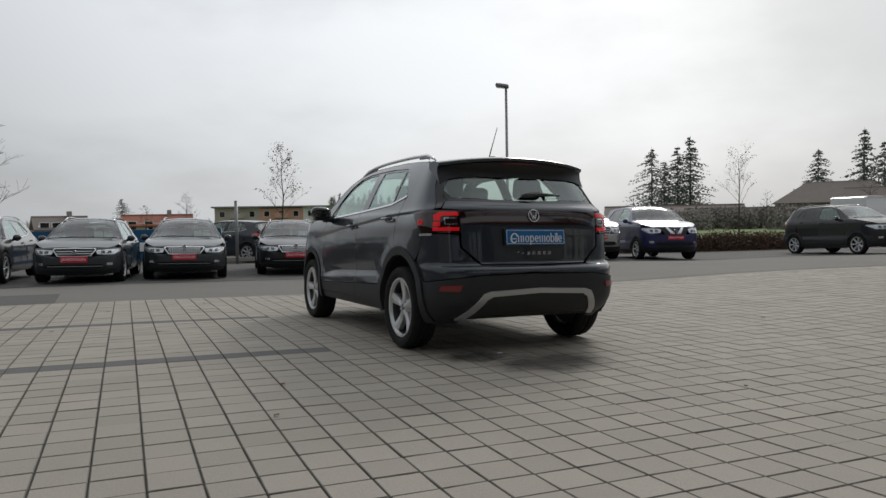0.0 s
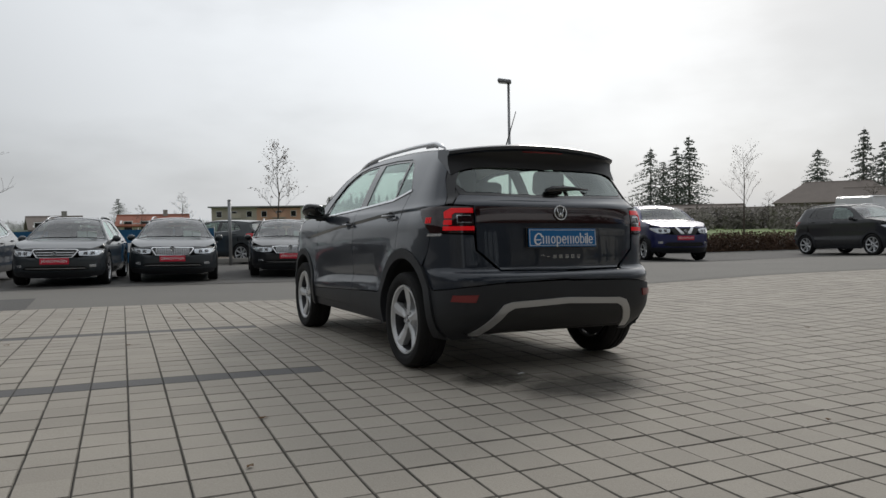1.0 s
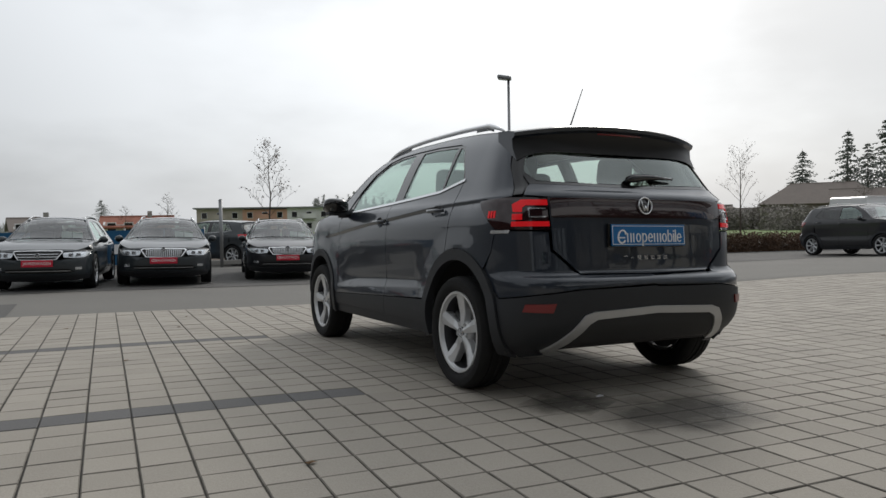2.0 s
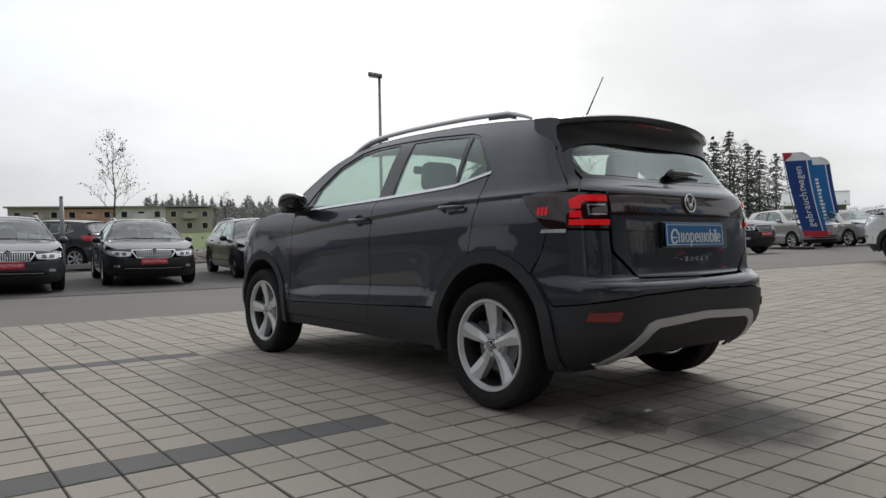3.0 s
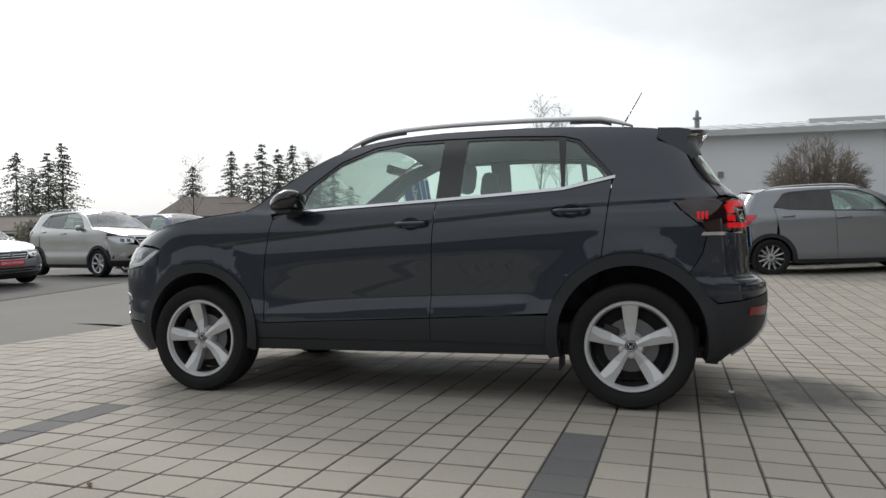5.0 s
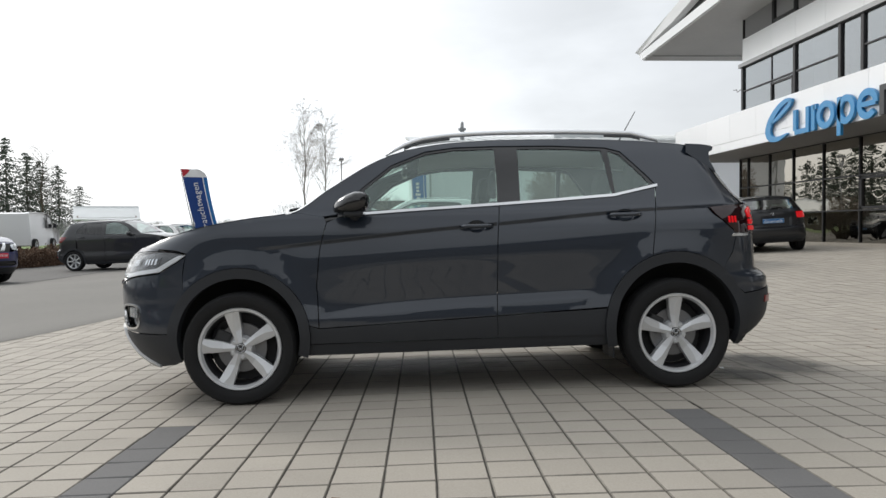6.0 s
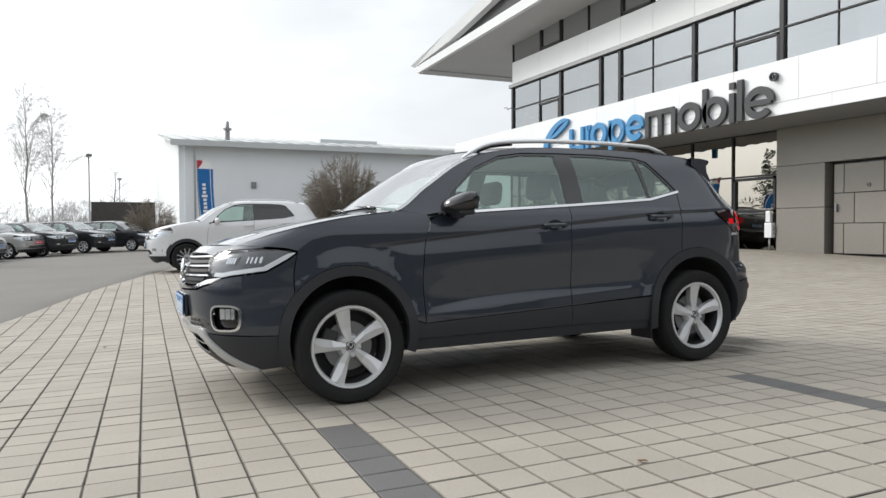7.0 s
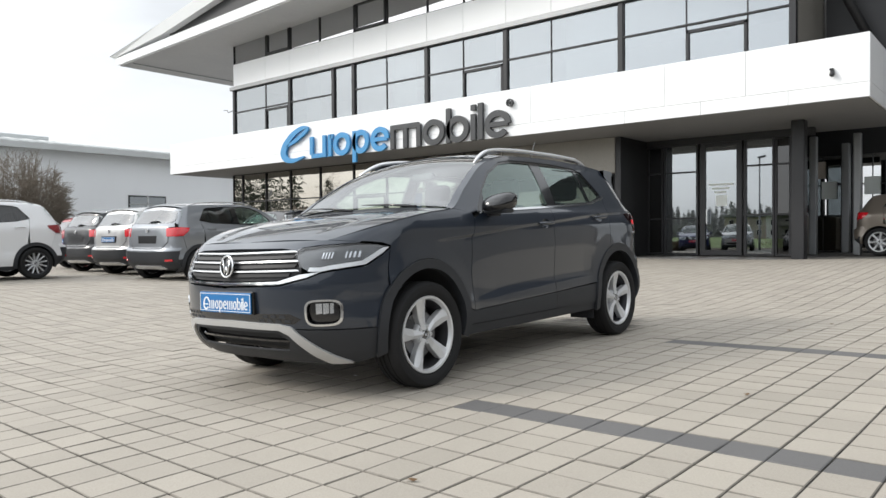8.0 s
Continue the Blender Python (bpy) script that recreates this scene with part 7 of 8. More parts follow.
# a round bare shrub-like tree before the hall
def bush(x, y, high, wide, seed, stems, label):
    """A bare round shrub: many stems that fan out from the ground and fork into twigs."""
    rnd = random.Random(seed)
    root = empty("bush", Matrix.Translation((x, y, height(x, y))), label=label, category="bush")
    big, fine = [], []
    for _ in range(stems):
        a, lift, far = rnd.uniform(0, 6.283), rnd.uniform(-.42, 1), rnd.uniform(.55, 1) ** .5
        out = math.sqrt(1 - lift * lift) * far
        tip = Vector((math.cos(a) * wide * out, math.sin(a) * wide * out, high * (.56 + .43 * lift * far)))
        base = Vector((math.cos(a) * .25 * rnd.random(), math.sin(a) * .25 * rnd.random(), 0))
        pts = [base.lerp(tip, t) + Vector((math.cos(a), math.sin(a), 0)) * wide * .16 * out * math.sin(t * math.pi) + Vector((rnd.gauss(0, .04), rnd.gauss(0, .04), 0)) for t in (0, .25, .5, .75, 1)]
        big.append(tube(pts, [.028, .022, .016, .011, .006], 4, cap=False))
        for _ in range(14):
            t = rnd.uniform(.4, 1)
            i = min(int(t * 4), 3)
            q = pts[i].lerp(pts[i + 1], t * 4 - i)
            d = ((tip - Vector((0, 0, high * .5))).normalized() + Vector((rnd.gauss(0, .5), rnd.gauss(0, .5), rnd.gauss(0, .4)))).normalized()
            e = q + d * rnd.uniform(.18, .42)
            e.z = min(e.z, high * 1.03)
            fine.append(tube([q, q.lerp(e, .5) + Vector((rnd.gauss(0, .03),) * 3), e], [.009, .007, .004], 3, cap=False))
            for _ in range(5):
                g = q.lerp(e, rnd.uniform(.3, 1))
                h2 = g + (d + Vector((rnd.gauss(0, .6), rnd.gauss(0, .6), rnd.gauss(0, .4)))).normalized() * rnd.uniform(.12, .32)
                fine.append(tube([g, h2], [.006, .003], 3, cap=False))
    mk("stem", *join(big), M["twig"], root)
    mk("crown", *join(fine), M["twig"], root)


bush(33.2, -8.9, 4.75, 2.1, 31, 300, "bare round shrub before the white hall")
bush(36.8, .8, 2.7, 1.3, 32, 60, "bare shrub beside the hall corner")
for i, (az, el, w) in enumerate(((42.7, 5.5, 6.2), (44.6, 5.5, 4.6), (45.5, 6.2, 5.2), (43.6, 4.4, 5.0), (54.1, 4.8, 4.8), (54.4, 3.2, 4.4), (56.9, 6.0, 5.0), (58.1, 5.0, 5.2), (59.2, 6.5, 5.8), (60.4, 6.1, 5.0), (61.5, 6.5, 6.4),
                                (62.7, 5.6, 5.4), (63.5, 5.0, 5.0), (64.6, 4.7, 5.4), (65.9, 3.3, 4.8), (2.1, 2.2, 3.4))):
    spruce(*polar(az, 215, -4.0, -3.5), 215 * math.tan(radians(el)) + 1.2, w * 1.3, 60 + i)
# hedge and scrub along the car park's far side
rnd = random.Random(9)
clumps("hedge", [(15.5 + i * .25, 15.6 - i * .055 + rnd.gauss(0, .10), -.35, .36, .72 + rnd.gauss(0, .05)) for i in range(76)], M["hedge"], .075, 800, 41, "clipped brown beech hedge along the field", "hedge")
clumps("scrub", [(*polar(az, 30 + rnd.uniform(-2, 2)), -.25, .8, rnd.uniform(.5, 1.1)) for az in np.arange(10, 40, 2.0)], M["hedge"], .10, 70, 42, "low brown scrub behind the cars", "scrub")
far, firs = [], []
for az in np.arange(-14, 112, .6):
    d = rnd.uniform(200, 240)
    x, y = polar(float(az), d, -4.0, -3.0)
    far.append((x, y, -.5, rnd.uniform(2.0, 4.0), max(1.6, 2.4 + 7.0 * (80 < az < 96) + rnd.gauss(0, .7))))
for az in np.arange(17.4, 27.2, .22):
    x, y = polar(float(az), rnd.uniform(205, 240), -3.5, -3.0)
    firs.append((x, y, -.5, rnd.uniform(1.6, 2.6), rnd.uniform(6.5, 11.0)))
# the pale grey of these woods holds the haze in its base colour
clumps("far_wood", far, M["far_trees_haze"], .9, 520, 43, "far line of woods and scrub with haze in its colour", "wood", twig=1.1)
clumps("far_wood", firs, M["far_trees_haze"], .60, 700, 45, "far spruce wood behind the field with haze in its colour", "wood", cone=True)
near_wood = []
for az in np.arange(80, 99, .7):
    d = rnd.uniform(95, 130)
    near_wood.append((*polar(float(az), d), -.4, rnd.uniform(1.6, 3.0), rnd.uniform(2.6, 5.2)))
low_bush = []
for az in np.arange(41.0, 54, .4):
    low_bush.append((*polar(float(az), rnd.uniform(78, 100)), -.3, rnd.uniform(1.2, 2.2), rnd.uniform(1.2, 2.5)))
clumps("thicket", low_bush, M["thicket"], .34, 900, 46, "brown bushes at the far side of the field, paled for haze", "bushes")
clumps("bare_thicket", near_wood, M["far_trees_haze"], .55, 800, 44, "bare thicket beyond the car park, paled for haze", "thicket", twig=.8)
for az, d, h, sd in ((6.2, 85, 4.6, 51), (3.4, 90, 3.6, 52), (22, 90, 5.0, 53), (56.5, 75, 4.2, 54), (60, 88, 9.5, 55), (92.7, 80, 6.6, 56), (50.0, 80, 3.6, 57), (85, 105, 9, 58)):
    x, y = polar(az, d)
    bare_tree("bare_tree", x, y, h, .9, sd, M["bark"], "bare winter tree beyond the field", levels=3, fork=4, crown=.25, thick=.016)


# ---- houses beyond, street furniture, flags ----
def house(x, y, rz, length, deep, eaves, ridge, wall, roof, label, rows=1, cols=4, chimney=True, hip=0.0):
    root = empty("house", Matrix.Translation((x, y, -.3)) @ pose(0, 0, 0, 0, 0, rz), label=label, category="house")
    a, d = length / 2, deep / 2
    part("wall", box(-a, -d, 0, a, d, eaves), wall, root, smooth=False)
    for s in (-1, 1):
        v, f = slab([(s * a, -d, eaves), (s * a, d, eaves), (s * a, 0, ridge - .15)], .25 * s)
        if not hip:
            mk("gable", v, f, wall, root, smooth=False)
        else:
            v, f = slab([(s * (a + .6), -d - .7, eaves - .35), (s * (a + .6), d + .7, eaves - .35), (s * (a + .6 - hip), 0, ridge)], .22 * s)
            mk("roof", v, f, roof, root, smooth=False)
        v, f = slab([(-a - .6, s * (d + .7), eaves - .35), (a + .6, s * (d + .7), eaves - .35), (a + .6 - hip, 0, ridge), (-a - .6 + hip, 0, ridge)], .22)
        mk("roof", v, f, roof, root, smooth=False)
    if chimney:
        part("chimney", box(a * .3, -.3, ridge - .6, a * .3 + .6, .3, ridge + .8), M["concrete"], root, smooth=False)
    for r in range(rows):
        z = .9 + r * 2.7
        for c in range(cols):
            xx = -a + length * (c + .5) / cols
            for s in (-1, 1):
                w = part("window", box(xx - .6, s * d - .06, z, xx + .6, s * d + .06, z + 1.3), M["print_white"], root, smooth=False)
                part("pane", box(xx - .5, s * d - .07, z + .1, xx + .5, s * d + .07, z + 1.2), M["gloss_black"], w, smooth=False)
    return root


house(*polar(-2.2, 110), 8, 5.6, 6, 1.55, 2.85, M["house_white"], M["roof_brown"], "white house with a dark pitched roof")
house(*polar(4.2, 112), -6, 8.5, 7, 1.9, 2.95, M["house_white"], M["roof_tile"], "white house with a red tiled roof")
house(*polar(55.4, 200, -4, -3.5), -54, 27, 18, 4.6, 9.3, M["barn_wood"], M["roof_brown"], "farm building with a hipped brown roof", hip=7.0, cols=5)
house(*polar(57.8, 178, -4, -3.5), -58, 11, 9, 4.4, 6.9, M["house_salmon"], M["roof_brown"], "salmon coloured farmhouse with a brown roof")
house(*polar(43.5, 120), -40, 20, 12, 1.2, 3.1, M["barn_wood"], M["roof_brown"], "low barn with a grey brown roof", chimney=False, cols=0)
house(*polar(48.0, 118), -40, 14, 10, 1.0, 2.5, M["barn_wood"], M["roof_brown"], "low shed with a brown roof", chimney=False, cols=0)
house(*polar(68.3, 150, -4.5, -.5), -68, 10, 9, 3.6, 5.6, M["barn_wood"], M["roof_metal"], "low building with a grey pitched roof", chimney=False)


def flats(x, y, rz, length, n, label):
    root = empty("apartment_building", Matrix.Translation((x, y, -.4)) @ pose(0, 0, 0, 0, 0, rz), label=label, category="building")
    step = length / n
    for i in range(n):
        m = (M["house_ochre"], M["house_salmon"], M["house_white"])[i % 3]
        part("wall", box(-length / 2 + i * step, -5, 0, -length / 2 + (i + 1) * step, 5, 4.9 - .2 * (i % 2)), m, root, smooth=False)
        for r in range(2):
            for c in range(3):
                xx = -length / 2 + (i + (c + .5) / 3) * step
                w = part("window", box(xx - .55, -5.06, .8 + 2.2 * r, xx + .55, -4.98, 2.0 + 2.2 * r), M["print_white"], root, smooth=False)
                part("pane", box(xx - .48, -5.08, .87 + 2.2 * r, xx + .48, -5.05, 1.93 + 2.2 * r), M["gloss_black"], w, smooth=False)
        bal = part("balcony", box(-length / 2 + (i + .35) * step, -6.2, 2.7, -length / 2 + (i + .65) * step, -5, 2.85), M["concrete"], root, smooth=False)
        part("railing", box(-length / 2 + (i + .35) * step, -6.2, 2.85, -length / 2 + (i + .65) * step, -6.1, 3.75), m, bal, smooth=False)
    part("roof", box(-length / 2 - .6, -5.9, 4.9, length / 2 + .6, 5.6, 5.15), M["steel"], root, smooth=False)


flats(*polar(14.8, 152), -14, 34, 4, "long apartment block with ochre and salmon walls")


def lamp_post(x, y, high, rz, label):
    root = empty("street_lamp", Matrix.Translation((x, y, height(x, y) - .02)) @ pose(0, 0, 0, 0, 0, rz), label=label, category="lamp")
    mk("pole", *tube([(0, 0, 0), (0, 0, 1.2), (0, 0, 1.25), (0, 0, high)], [.075, .075, .055, .045], 12), M["steel"], root)
    mk("collar", *tube([(0, 0, 1.15), (0, 0, 1.28)], [.085, .06], 12), M["steel"], root)
    bm = box(-.38, -.16, -.06, .10, .16, .07, .05, m=pose(0, 0, high + .02, 0, 10, 0))
    part("lamp_head", bm, M["steel"], root)
    part("lamp_glass", box(-.34, -.12, -.068, -.06, .12, -.055, .01, m=pose(0, 0, high + .02, 0, 8, 0)), M["print_white"], root)
    return root


lamp_post(10.48, 15.95, 6.05, -35, "grey street lamp behind the parked cars")
lamp_post(42.0, 3.9, 5.4, 8, "grey street lamp by the hall")
lamp_post(63.0, 2.2, 5.4, 8, "far grey street lamp")

root = empty("sign_post", Matrix.Translation((1.2, 17.8, height(1.2, 17.8))), label="plain grey steel post behind the cars", category="post")
mk("pole", *tube([(0, 0, 0), (0, 0, 2.05)], .055, 10), M["steel"], root)
mk("cap", *tube([(0, 0, 2.05), (0, 0, 2.08)], [.06, .03], 10), M["steel"], root)
bm = box(-1.6, 18.4, -.2, 3.2, 18.55, -.05, .02)
tagged(part("kerb", bm, M["concrete"]), "pale concrete kerb behind the car park", "kerb", kind="structure")


def beach_flag(x, y, rz, high, wide, lean_, mat, mat2, text, label):
    """A feather flag on a bent, leaning pole: red corner at the top, white shoulder, lettering that runs upwards."""
    root = empty("flag", Matrix.Translation((x, y, height(x, y))) @ pose(0, 0, 0, 0, 0, rz), label=label, category="flag")
    n, foot = 26, .45
    w = lambda t: wide * (.86 + .14 * t) * (1 if t < .90 else math.sqrt(max(0, 1 - ((t - .90) / .125) ** 2)) * .75 + .25)
    left = lambda t: -lean_ * (t - .5) - .06 * math.sin(t * 3.1) - wide / 2
    mk("pole", *tube([(left(i / n) - .015, 0, .05 + (high - .05) * i / n) for i in range(n + 1)], [.024 - .012 * i / n for i in range(n + 1)], 6), M["steel"], root)
    part("base", box(left(0) - .35, -.35, 0, left(0) + .35, .35, .09, .03), M["frame_dark"], root)
    ripple = lambda t, q: .05 * math.sin(5 * t + 4 * q) * q

    def cloth(name, t0, t1, a0, a1, m, dy=0.0, slant=0.0):
        k, rows = 10, 20
        v = []
        for i in range(rows + 1):
            for j in range(k + 1):
                q = a0 + (a1 - a0) * j / k
                t = t0 + (t1 - t0) * i / rows + slant * q * (1 - i / rows)
                v.append((left(t) + w(t) * q, dy + ripple(t, q), foot + (high - foot) * t))
        f = [(i * (k + 1) + j, i * (k + 1) + j + 1, (i + 1) * (k + 1) + j + 1, (i + 1) * (k + 1) + j) for i in range(rows) for j in range(k)]
        mk(name, v, f, m, root)
    cloth("cloth", .07, .90, 0, .80, mat)
    cloth("edge_band", .07, .90, .84, 1, mat2)
    cloth("edge_line", .07, .90, .80, .84, M["print_white"])
    cloth("foot_band", 0, .07, 0, 1, M["flag_red"])
    cloth("shoulder", .90, 1.0, 0, 1, M["print_white"])
    for s in (-1, 1):
        cloth("tip", .895, 1.0, 0, .42, M["flag_red"], .006 * s, .09 / .42)
        if text:
            for i, ch in enumerate(text):
                t = .14 + .72 * i / len(text)
                words("letter", ch, wide * .36, M["print_white"], root, pose(left(t) + w(t) * .46, ripple(t, .46) + s * .02, foot + (high - foot) * t, 90, -90 if s < 0 else 90, 0 if s < 0 else 180) if s < 0 else pose(left(t) + w(t) * .46, ripple(t, .46) + .02, foot + (high - foot) * t, 90, 90, 180), depth=.001)
        else:
            for i in range(12):
                t = .20 + .045 * i
                h = .06 if i % 4 else .10
                part("flag_mark", box(left(t) + w(t) * .36 - h, ripple(t, .4) + s * .02 - .002, foot + (high - foot) * t, left(t) + w(t) * .36 + h, ripple(t, .4) + s * .02 + .002, foot + (high - foot) * (t + .030)), M["print_white"], root, "white mark on the flag", smooth=False)
    return root


beach_flag(23.75, 7.88, -70, 3.55, .92, .74, M["flag_blue"], M["flag_light"], "gebrauchtwagen", "dark blue feather flag with white lettering and red tip")
beach_flag(27.9, 8.95, -70, 3.70, .94, .74, M["flag_light"], M["flag_blue"], "", "bright blue feather flag with a red tip")
beach_flag(22.8, -.62, -88, 3.50, .56, .24, M["flag_light"], M["flag_light"], "", "bright blue feather flag beside the hall")

# dark blue banners on a low fence behind the estate cars
def banner_fence(x, y, rz, wide, high, marks, label):
    root = empty("banner_fence", Matrix.Translation((x, y, height(x, y) - .03)) @ pose(0, 0, 0, 0, 0, rz), label=label, category="fence")
    n = 24
    v = [(-wide / 2 + wide * i / n, .02 * math.sin(i * 1.3), z) for z in (.06, high) for i in range(n + 1)]
    mk("banner", v, [(i, i + 1, n + 2 + i, n + 1 + i) for i in range(n)], M["container_blue"], root)
    for i in range(int(wide / 2) + 1):
        px = -wide / 2 + i * wide / int(wide / 2)
        mk("post", *tube([(px, .06, 0), (px, .06, high + .06)], .025, 8), M["steel"], root)
    for x0, w0 in marks:
        part("banner_mark", box(x0, -.045, high * .36, x0 + w0, -.035, high * .62, .004), M["print_white"], root, "pale mark on the banner", smooth=False)


banner_fence(-2.6, 19.2, -2, 7.0, 1.12, ((.2, .30), (.56, .24), (.86, .32)), "dark blue banner on a low fence with pale marks")
banner_fence(-9.6, 19.2, 0, 6.0, 1.12, (), "plain dark blue banner on a low fence")
# long billboard before the thicket
bx, by = polar(90.5, 62, -4.7, 2.5)
root = empty("billboard", Matrix.Translation((bx, by, 0)) @ pose(0, 0, 0, 0, 0, -90), label="long dark board on posts beyond the car park", category="billboard")
part("board", box(-2.3, -.06, 1.0, 2.3, .06, 3.25, .02), M["timber_dark"], root)
for x in (-2.2, 2.2):
    part("post", box(x - .08, .06, -.3, x + .08, .22, 3.2), M["steel"], root)


# small things on the paving: dark patches, twigs, leaves
def stain(x, y, a, c, turn, label):
    """A thin dark patch that follows the ground."""
    n = 6
    v = []
    for j in range(n + 1):
        for i in range(n + 1):
            p, q = a * (2 * i / n - 1), c * (2 * j / n - 1)
            xx, yy = x + p * math.cos(turn) - q * math.sin(turn), y + p * math.sin(turn) + q * math.cos(turn)
            v.append((xx, yy, height(xx, yy) + .0045))
    return tagged(mk("stain", v, [(j * (n + 1) + i, j * (n + 1) + i + 1, (j + 1) * (n + 1) + i + 1, (j + 1) * (n + 1) + i) for j in range(n) for i in range(n)], M["dark_patch"], smooth=False), label, "stain", kind="structure")


# soft-edged dark patches behind the car, at its rear wheel and beneath it
stain(-.10, -2.25, .60, .36, .2, "dark patch on the paving behind the car")
stain(-.50, -1.85, .30, .20, .5, "small dark patch beside the rear wheel")
stain(.2, .2, .6, .9, 0, "dark patch on the paving under the car")
# two small white flecks just above the paving
for x, y, L in ((-.25, -1.81, .03), (-.19, 1.28, .02)):
    v = [(x + p * L, y + q * L * .6, height(x, y) + .006 + z) for p, q, z in ((-1, -.6, 0), (.2, -1, .004), (1, .2, .001), (.3, 1, .005), (-.8, .7, 0))]
    tagged(mk("paper_scrap", v, [(0, 1, 2, 3, 4)], M["print_white"], smooth=False), "small white fleck on the paving", "litter")


rnd = random.Random(77)
for x, y in ((.55, -3.4), (3.3, -1.2), (-2.2, -2.9), (-1.9, 2.6), (-2.5, .6), (2.6, 2.6), (-2.9, 3.0), (1.6, -4.2), (-2.0, -2.2), (4.2, -2.4), (-3.4, 1.1), (-1.7, 3.6)):
    v = []
    a = rnd.uniform(0, 6.28)
    L = rnd.uniform(.015, .03)
    for k, (p, q) in enumerate(((-1, 0), (-.3, .5), (.5, .4), (1, 0), (.4, -.45), (-.4, -.4))):
        xx, yy = x + L * (p * math.cos(a) - q * math.sin(a)), y + L * (p * math.sin(a) + q * math.cos(a))
        v.append((xx, yy, height(xx, yy) + .006 + .006 * (k % 2)))
    tagged(mk("leaf", v, [tuple(range(6))], M["dry_leaf"], smooth=False), "small dry brown leaf on the paving", "leaf", group="leaves on the paving")


car = hero()
n = Vector((-SLOPE_X, -SLOPE_Y, 1)).normalized()
car.matrix_basis = Vector((0, 0, 1)).rotation_difference(n).to_matrix().to_4x4()


# ---- paving: square concrete blocks with recessed joints, laid a little askew to the car ----
PIVOT, PITCH, SKEW = Vector((-1.38, -1.185)), .1993, radians(-1.9)
CS, SN = math.cos(SKEW), math.sin(SKEW)


def lay(p, q):
    return PIVOT.x + p * CS - q * SN, PIVOT.y + p * SN + q * CS


bp, bq = steps(-7.9, 25.0, 1.0), steps(-11.5, 29 * PITCH + .01, .8)
def edge_q(p):
    """How far the paving reaches: a straight edge, cut back askew towards the lane beyond the car."""
    top = 29 * PITCH + .01
    for _ in range(4):
        x, y = lay(p, top)
        top = min(top, top - (y - (3.95 - .27 * (x - 4.4))))
    return top


verts = []
for j, q in enumerate(bq):
    for p in bp:
        x, y = lay(p, bq[0] + (edge_q(p) - bq[0]) * j / (len(bq) - 1))
        verts.append((x, y, height(x, y) - .009))
n = len(bp)
bed = tagged(mk("paving_bed", verts, [(j * n + i, j * n + i + 1, (j + 1) * n + i + 1, (j + 1) * n + i) for j in range(len(bq) - 1) for i in range(n - 1)], M["joint"]), "sand joints under the concrete block paving", "paving", kind="structure")
half, bev = PITCH / 2 - .0028, .0042
unit_v = [(-half, -half), (half, -half), (half, half), (-half, half)]
unit_t = [(a * (half - bev) / half, c * (half - bev) / half) for a, c in unit_v]
verts, faces, dv, df = [], [], [], []
shape = bpy.data.meshes.new("paver")
shape.from_pydata([(a, c, -.010) for a, c in unit_v] + [(a, c, -.0035) for a, c in unit_v] + [(a, c, 0) for a, c in unit_t], [],
                  [(8, 9, 10, 11)] + [(4 + i, 4 + (i + 1) % 4, 8 + (i + 1) % 4, 8 + i) for i in range(4)] + [(i, (i + 1) % 4, 4 + (i + 1) % 4, 4 + i) for i in range(4)])
shape.materials.append(M["paver"])
shape.materials.append(M["paver_edge"])
shape.polygons.foreach_set("material_index", [0] + [1] * 8)
dark_shape = shape.copy()
dark_shape.materials.clear()
dark_shape.materials.append(M["paver_dark"])
dark_shape.materials.append(M["joint"])
rnd = random.Random(4)
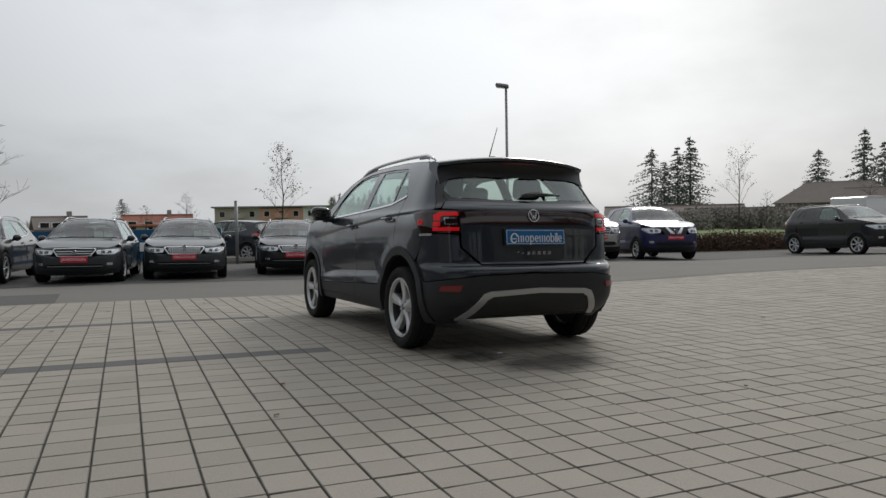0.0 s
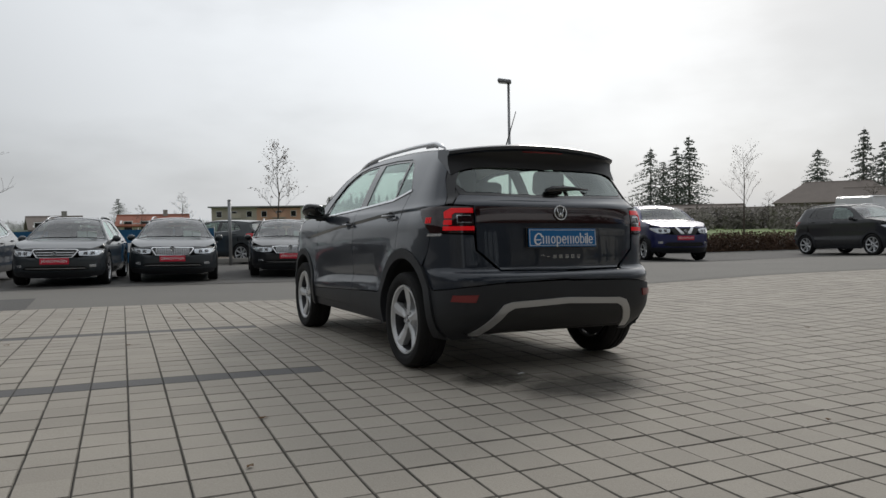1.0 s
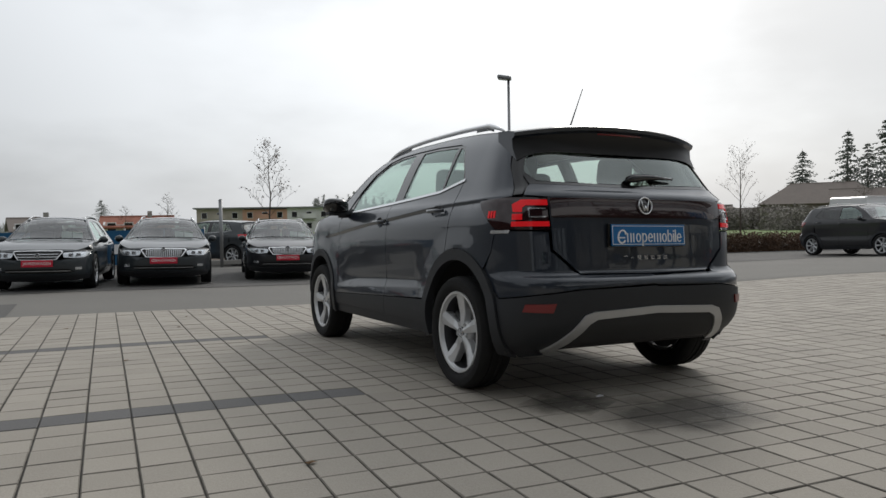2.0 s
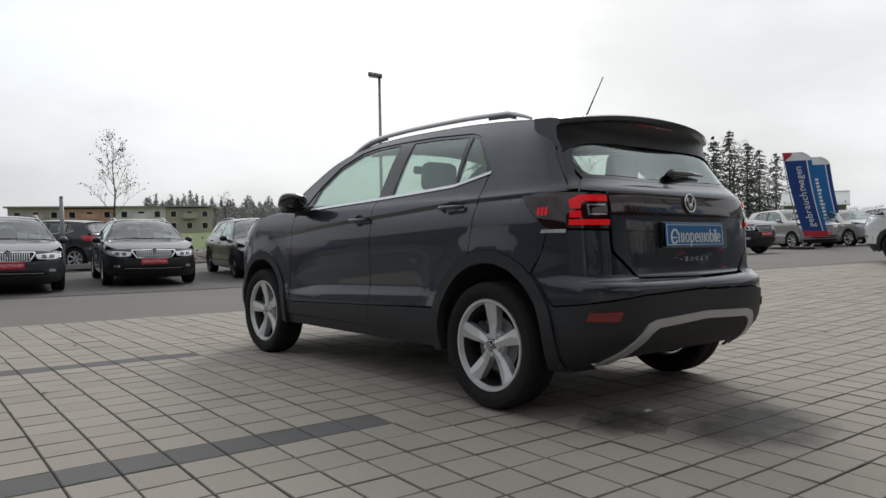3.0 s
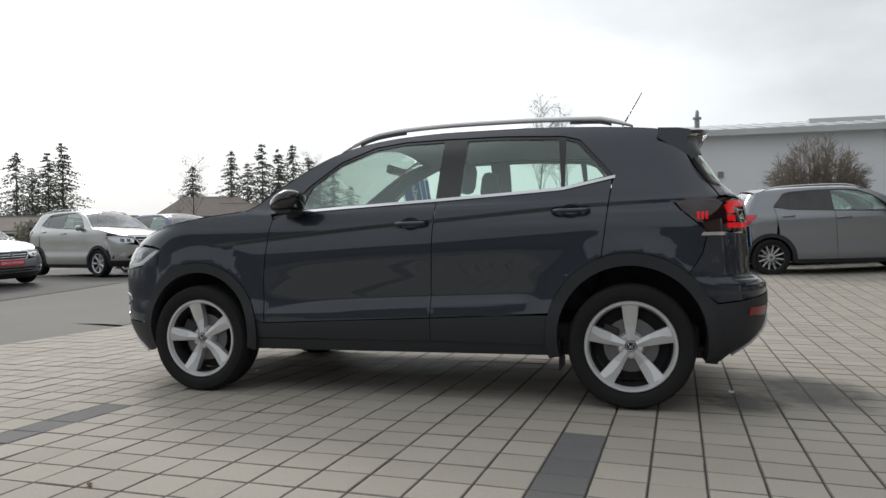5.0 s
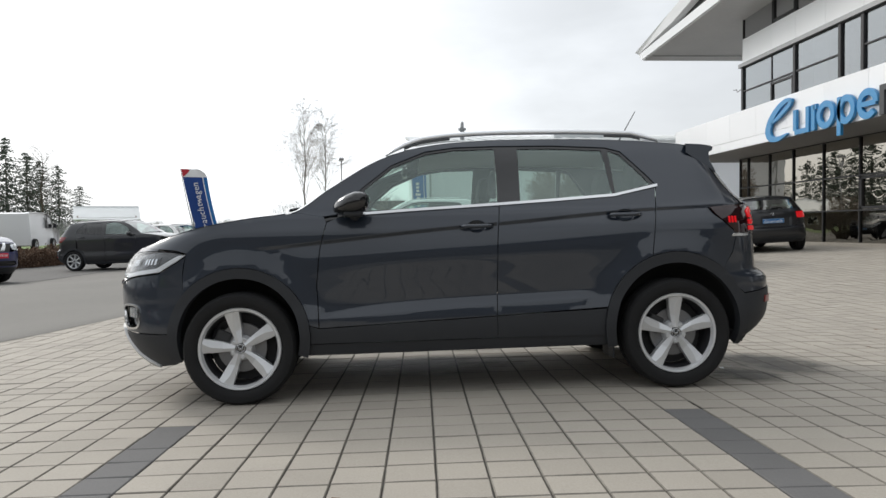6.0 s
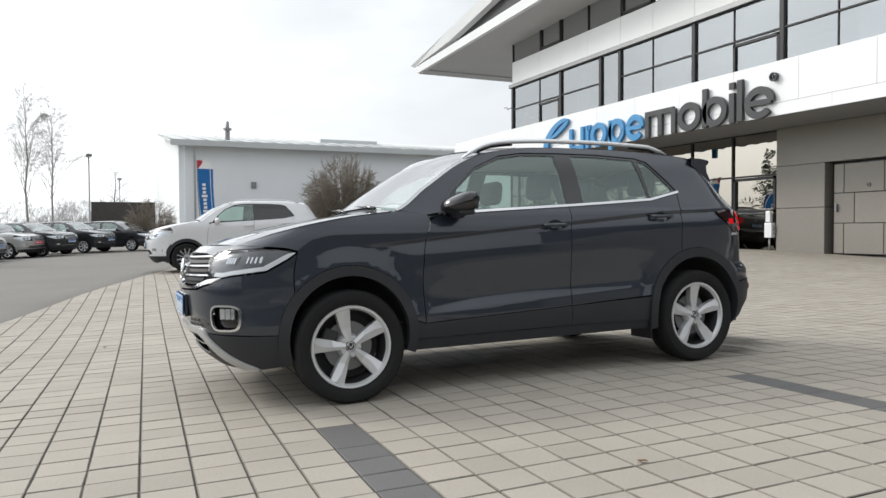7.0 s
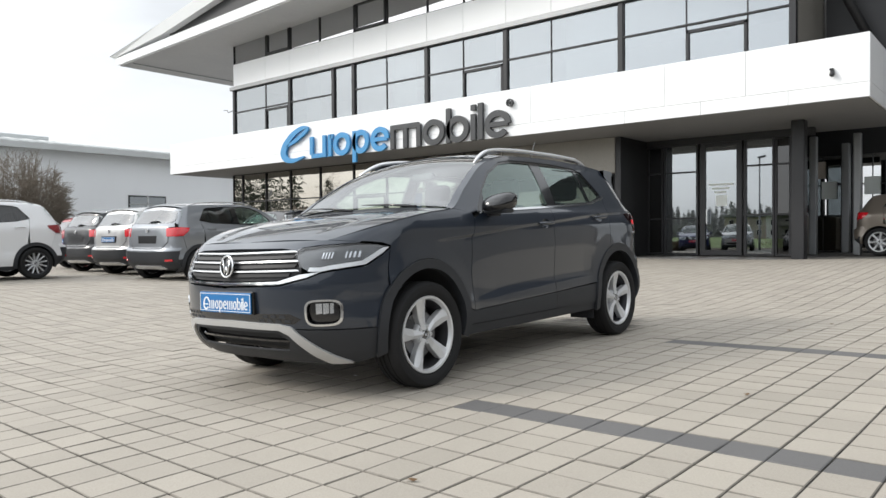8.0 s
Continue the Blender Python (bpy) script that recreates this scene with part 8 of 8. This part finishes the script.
for ix in range(-39, 124):
    for iy in range(-57, 29):
        if (iy + 1) * PITCH > edge_q((ix + .5) * PITCH) + .21:
            continue
        x, y = lay((ix + .5) * PITCH, (iy + .5) * PITCH)
        z = height(x, y)
        tx, ty, tz = rnd.gauss(0, .005), rnd.gauss(0, .005), rnd.gauss(0, .0008)
        sx, sy = (height(x + .1, y) - height(x - .1, y)) / .2, (height(x, y + .1) - height(x, y - .1)) / .2
        dark = ix < 0 and iy in (0, 13)
        turn = SKEW + rnd.gauss(0, .005)
        if -8 <= ix < 0 and -9 <= iy < 28:
            ob = new("paver", dark_shape if dark else shape)
            ob.parent = bed
            ob.matrix_basis = Matrix.Translation((x, y, z + tz)) @ Euler((sy + ty, -sx - tx, turn)).to_matrix().to_4x4()
            continue
        V, F = (dv, df) if dark else (verts, faces)
        o = len(V)
        c0, s0 = math.cos(turn), math.sin(turn)
        for ring, dz in ((unit_v, -.0035), (unit_t, 0)):
            for a, c in ring:
                u, w = a * c0 - c * s0, a * s0 + c * c0
                V.append((x + u, y + w, z + tz + dz + u * (sx + tx) + w * (sy + ty)))
        F.append((o + 4, o + 5, o + 6, o + 7))
        F += [(o + i, o + (i + 1) % 4, o + 4 + (i + 1) % 4, o + 4 + i) for i in range(4)]
ob = mk("pavers", verts, faces, M["paver_island"], smooth=False)
ob.data.materials.append(M["paver_edge"])
ob.data.polygons.foreach_set("material_index", [0 if i % 5 == 0 else 1 for i in range(len(faces))])
tagged(ob, "pale grey-beige square concrete pavers", "paving", kind="stuff")
tagged(mk("dark_pavers", dv, df, M["paver_dark"], smooth=False), "dark grey square concrete pavers", "paving", kind="stuff")
# the asphalt's straight edge over the cut blocks
xs_ = steps(2.3, 24.7, .8)
verts = []
for x in xs_:
    y = 3.95 - .27 * (x - 4.4)
    for dy, dz in ((0, .0005), (.012, .0048), (.35, .0046), (1.1, -.0185)):
        verts.append((x + .26 * dy, y + dy, height(x + .26 * dy, y + dy) + dz))
k = len(xs_)
tagged(mk("asphalt_edge", verts, [(4 * i + j, 4 * i + 4 + j, 4 * i + 5 + j, 4 * i + 1 + j) for i in range(k - 1) for j in range(3)], M["asphalt"]), "straight edge of the asphalt lane against the paving", "asphalt", kind="structure")
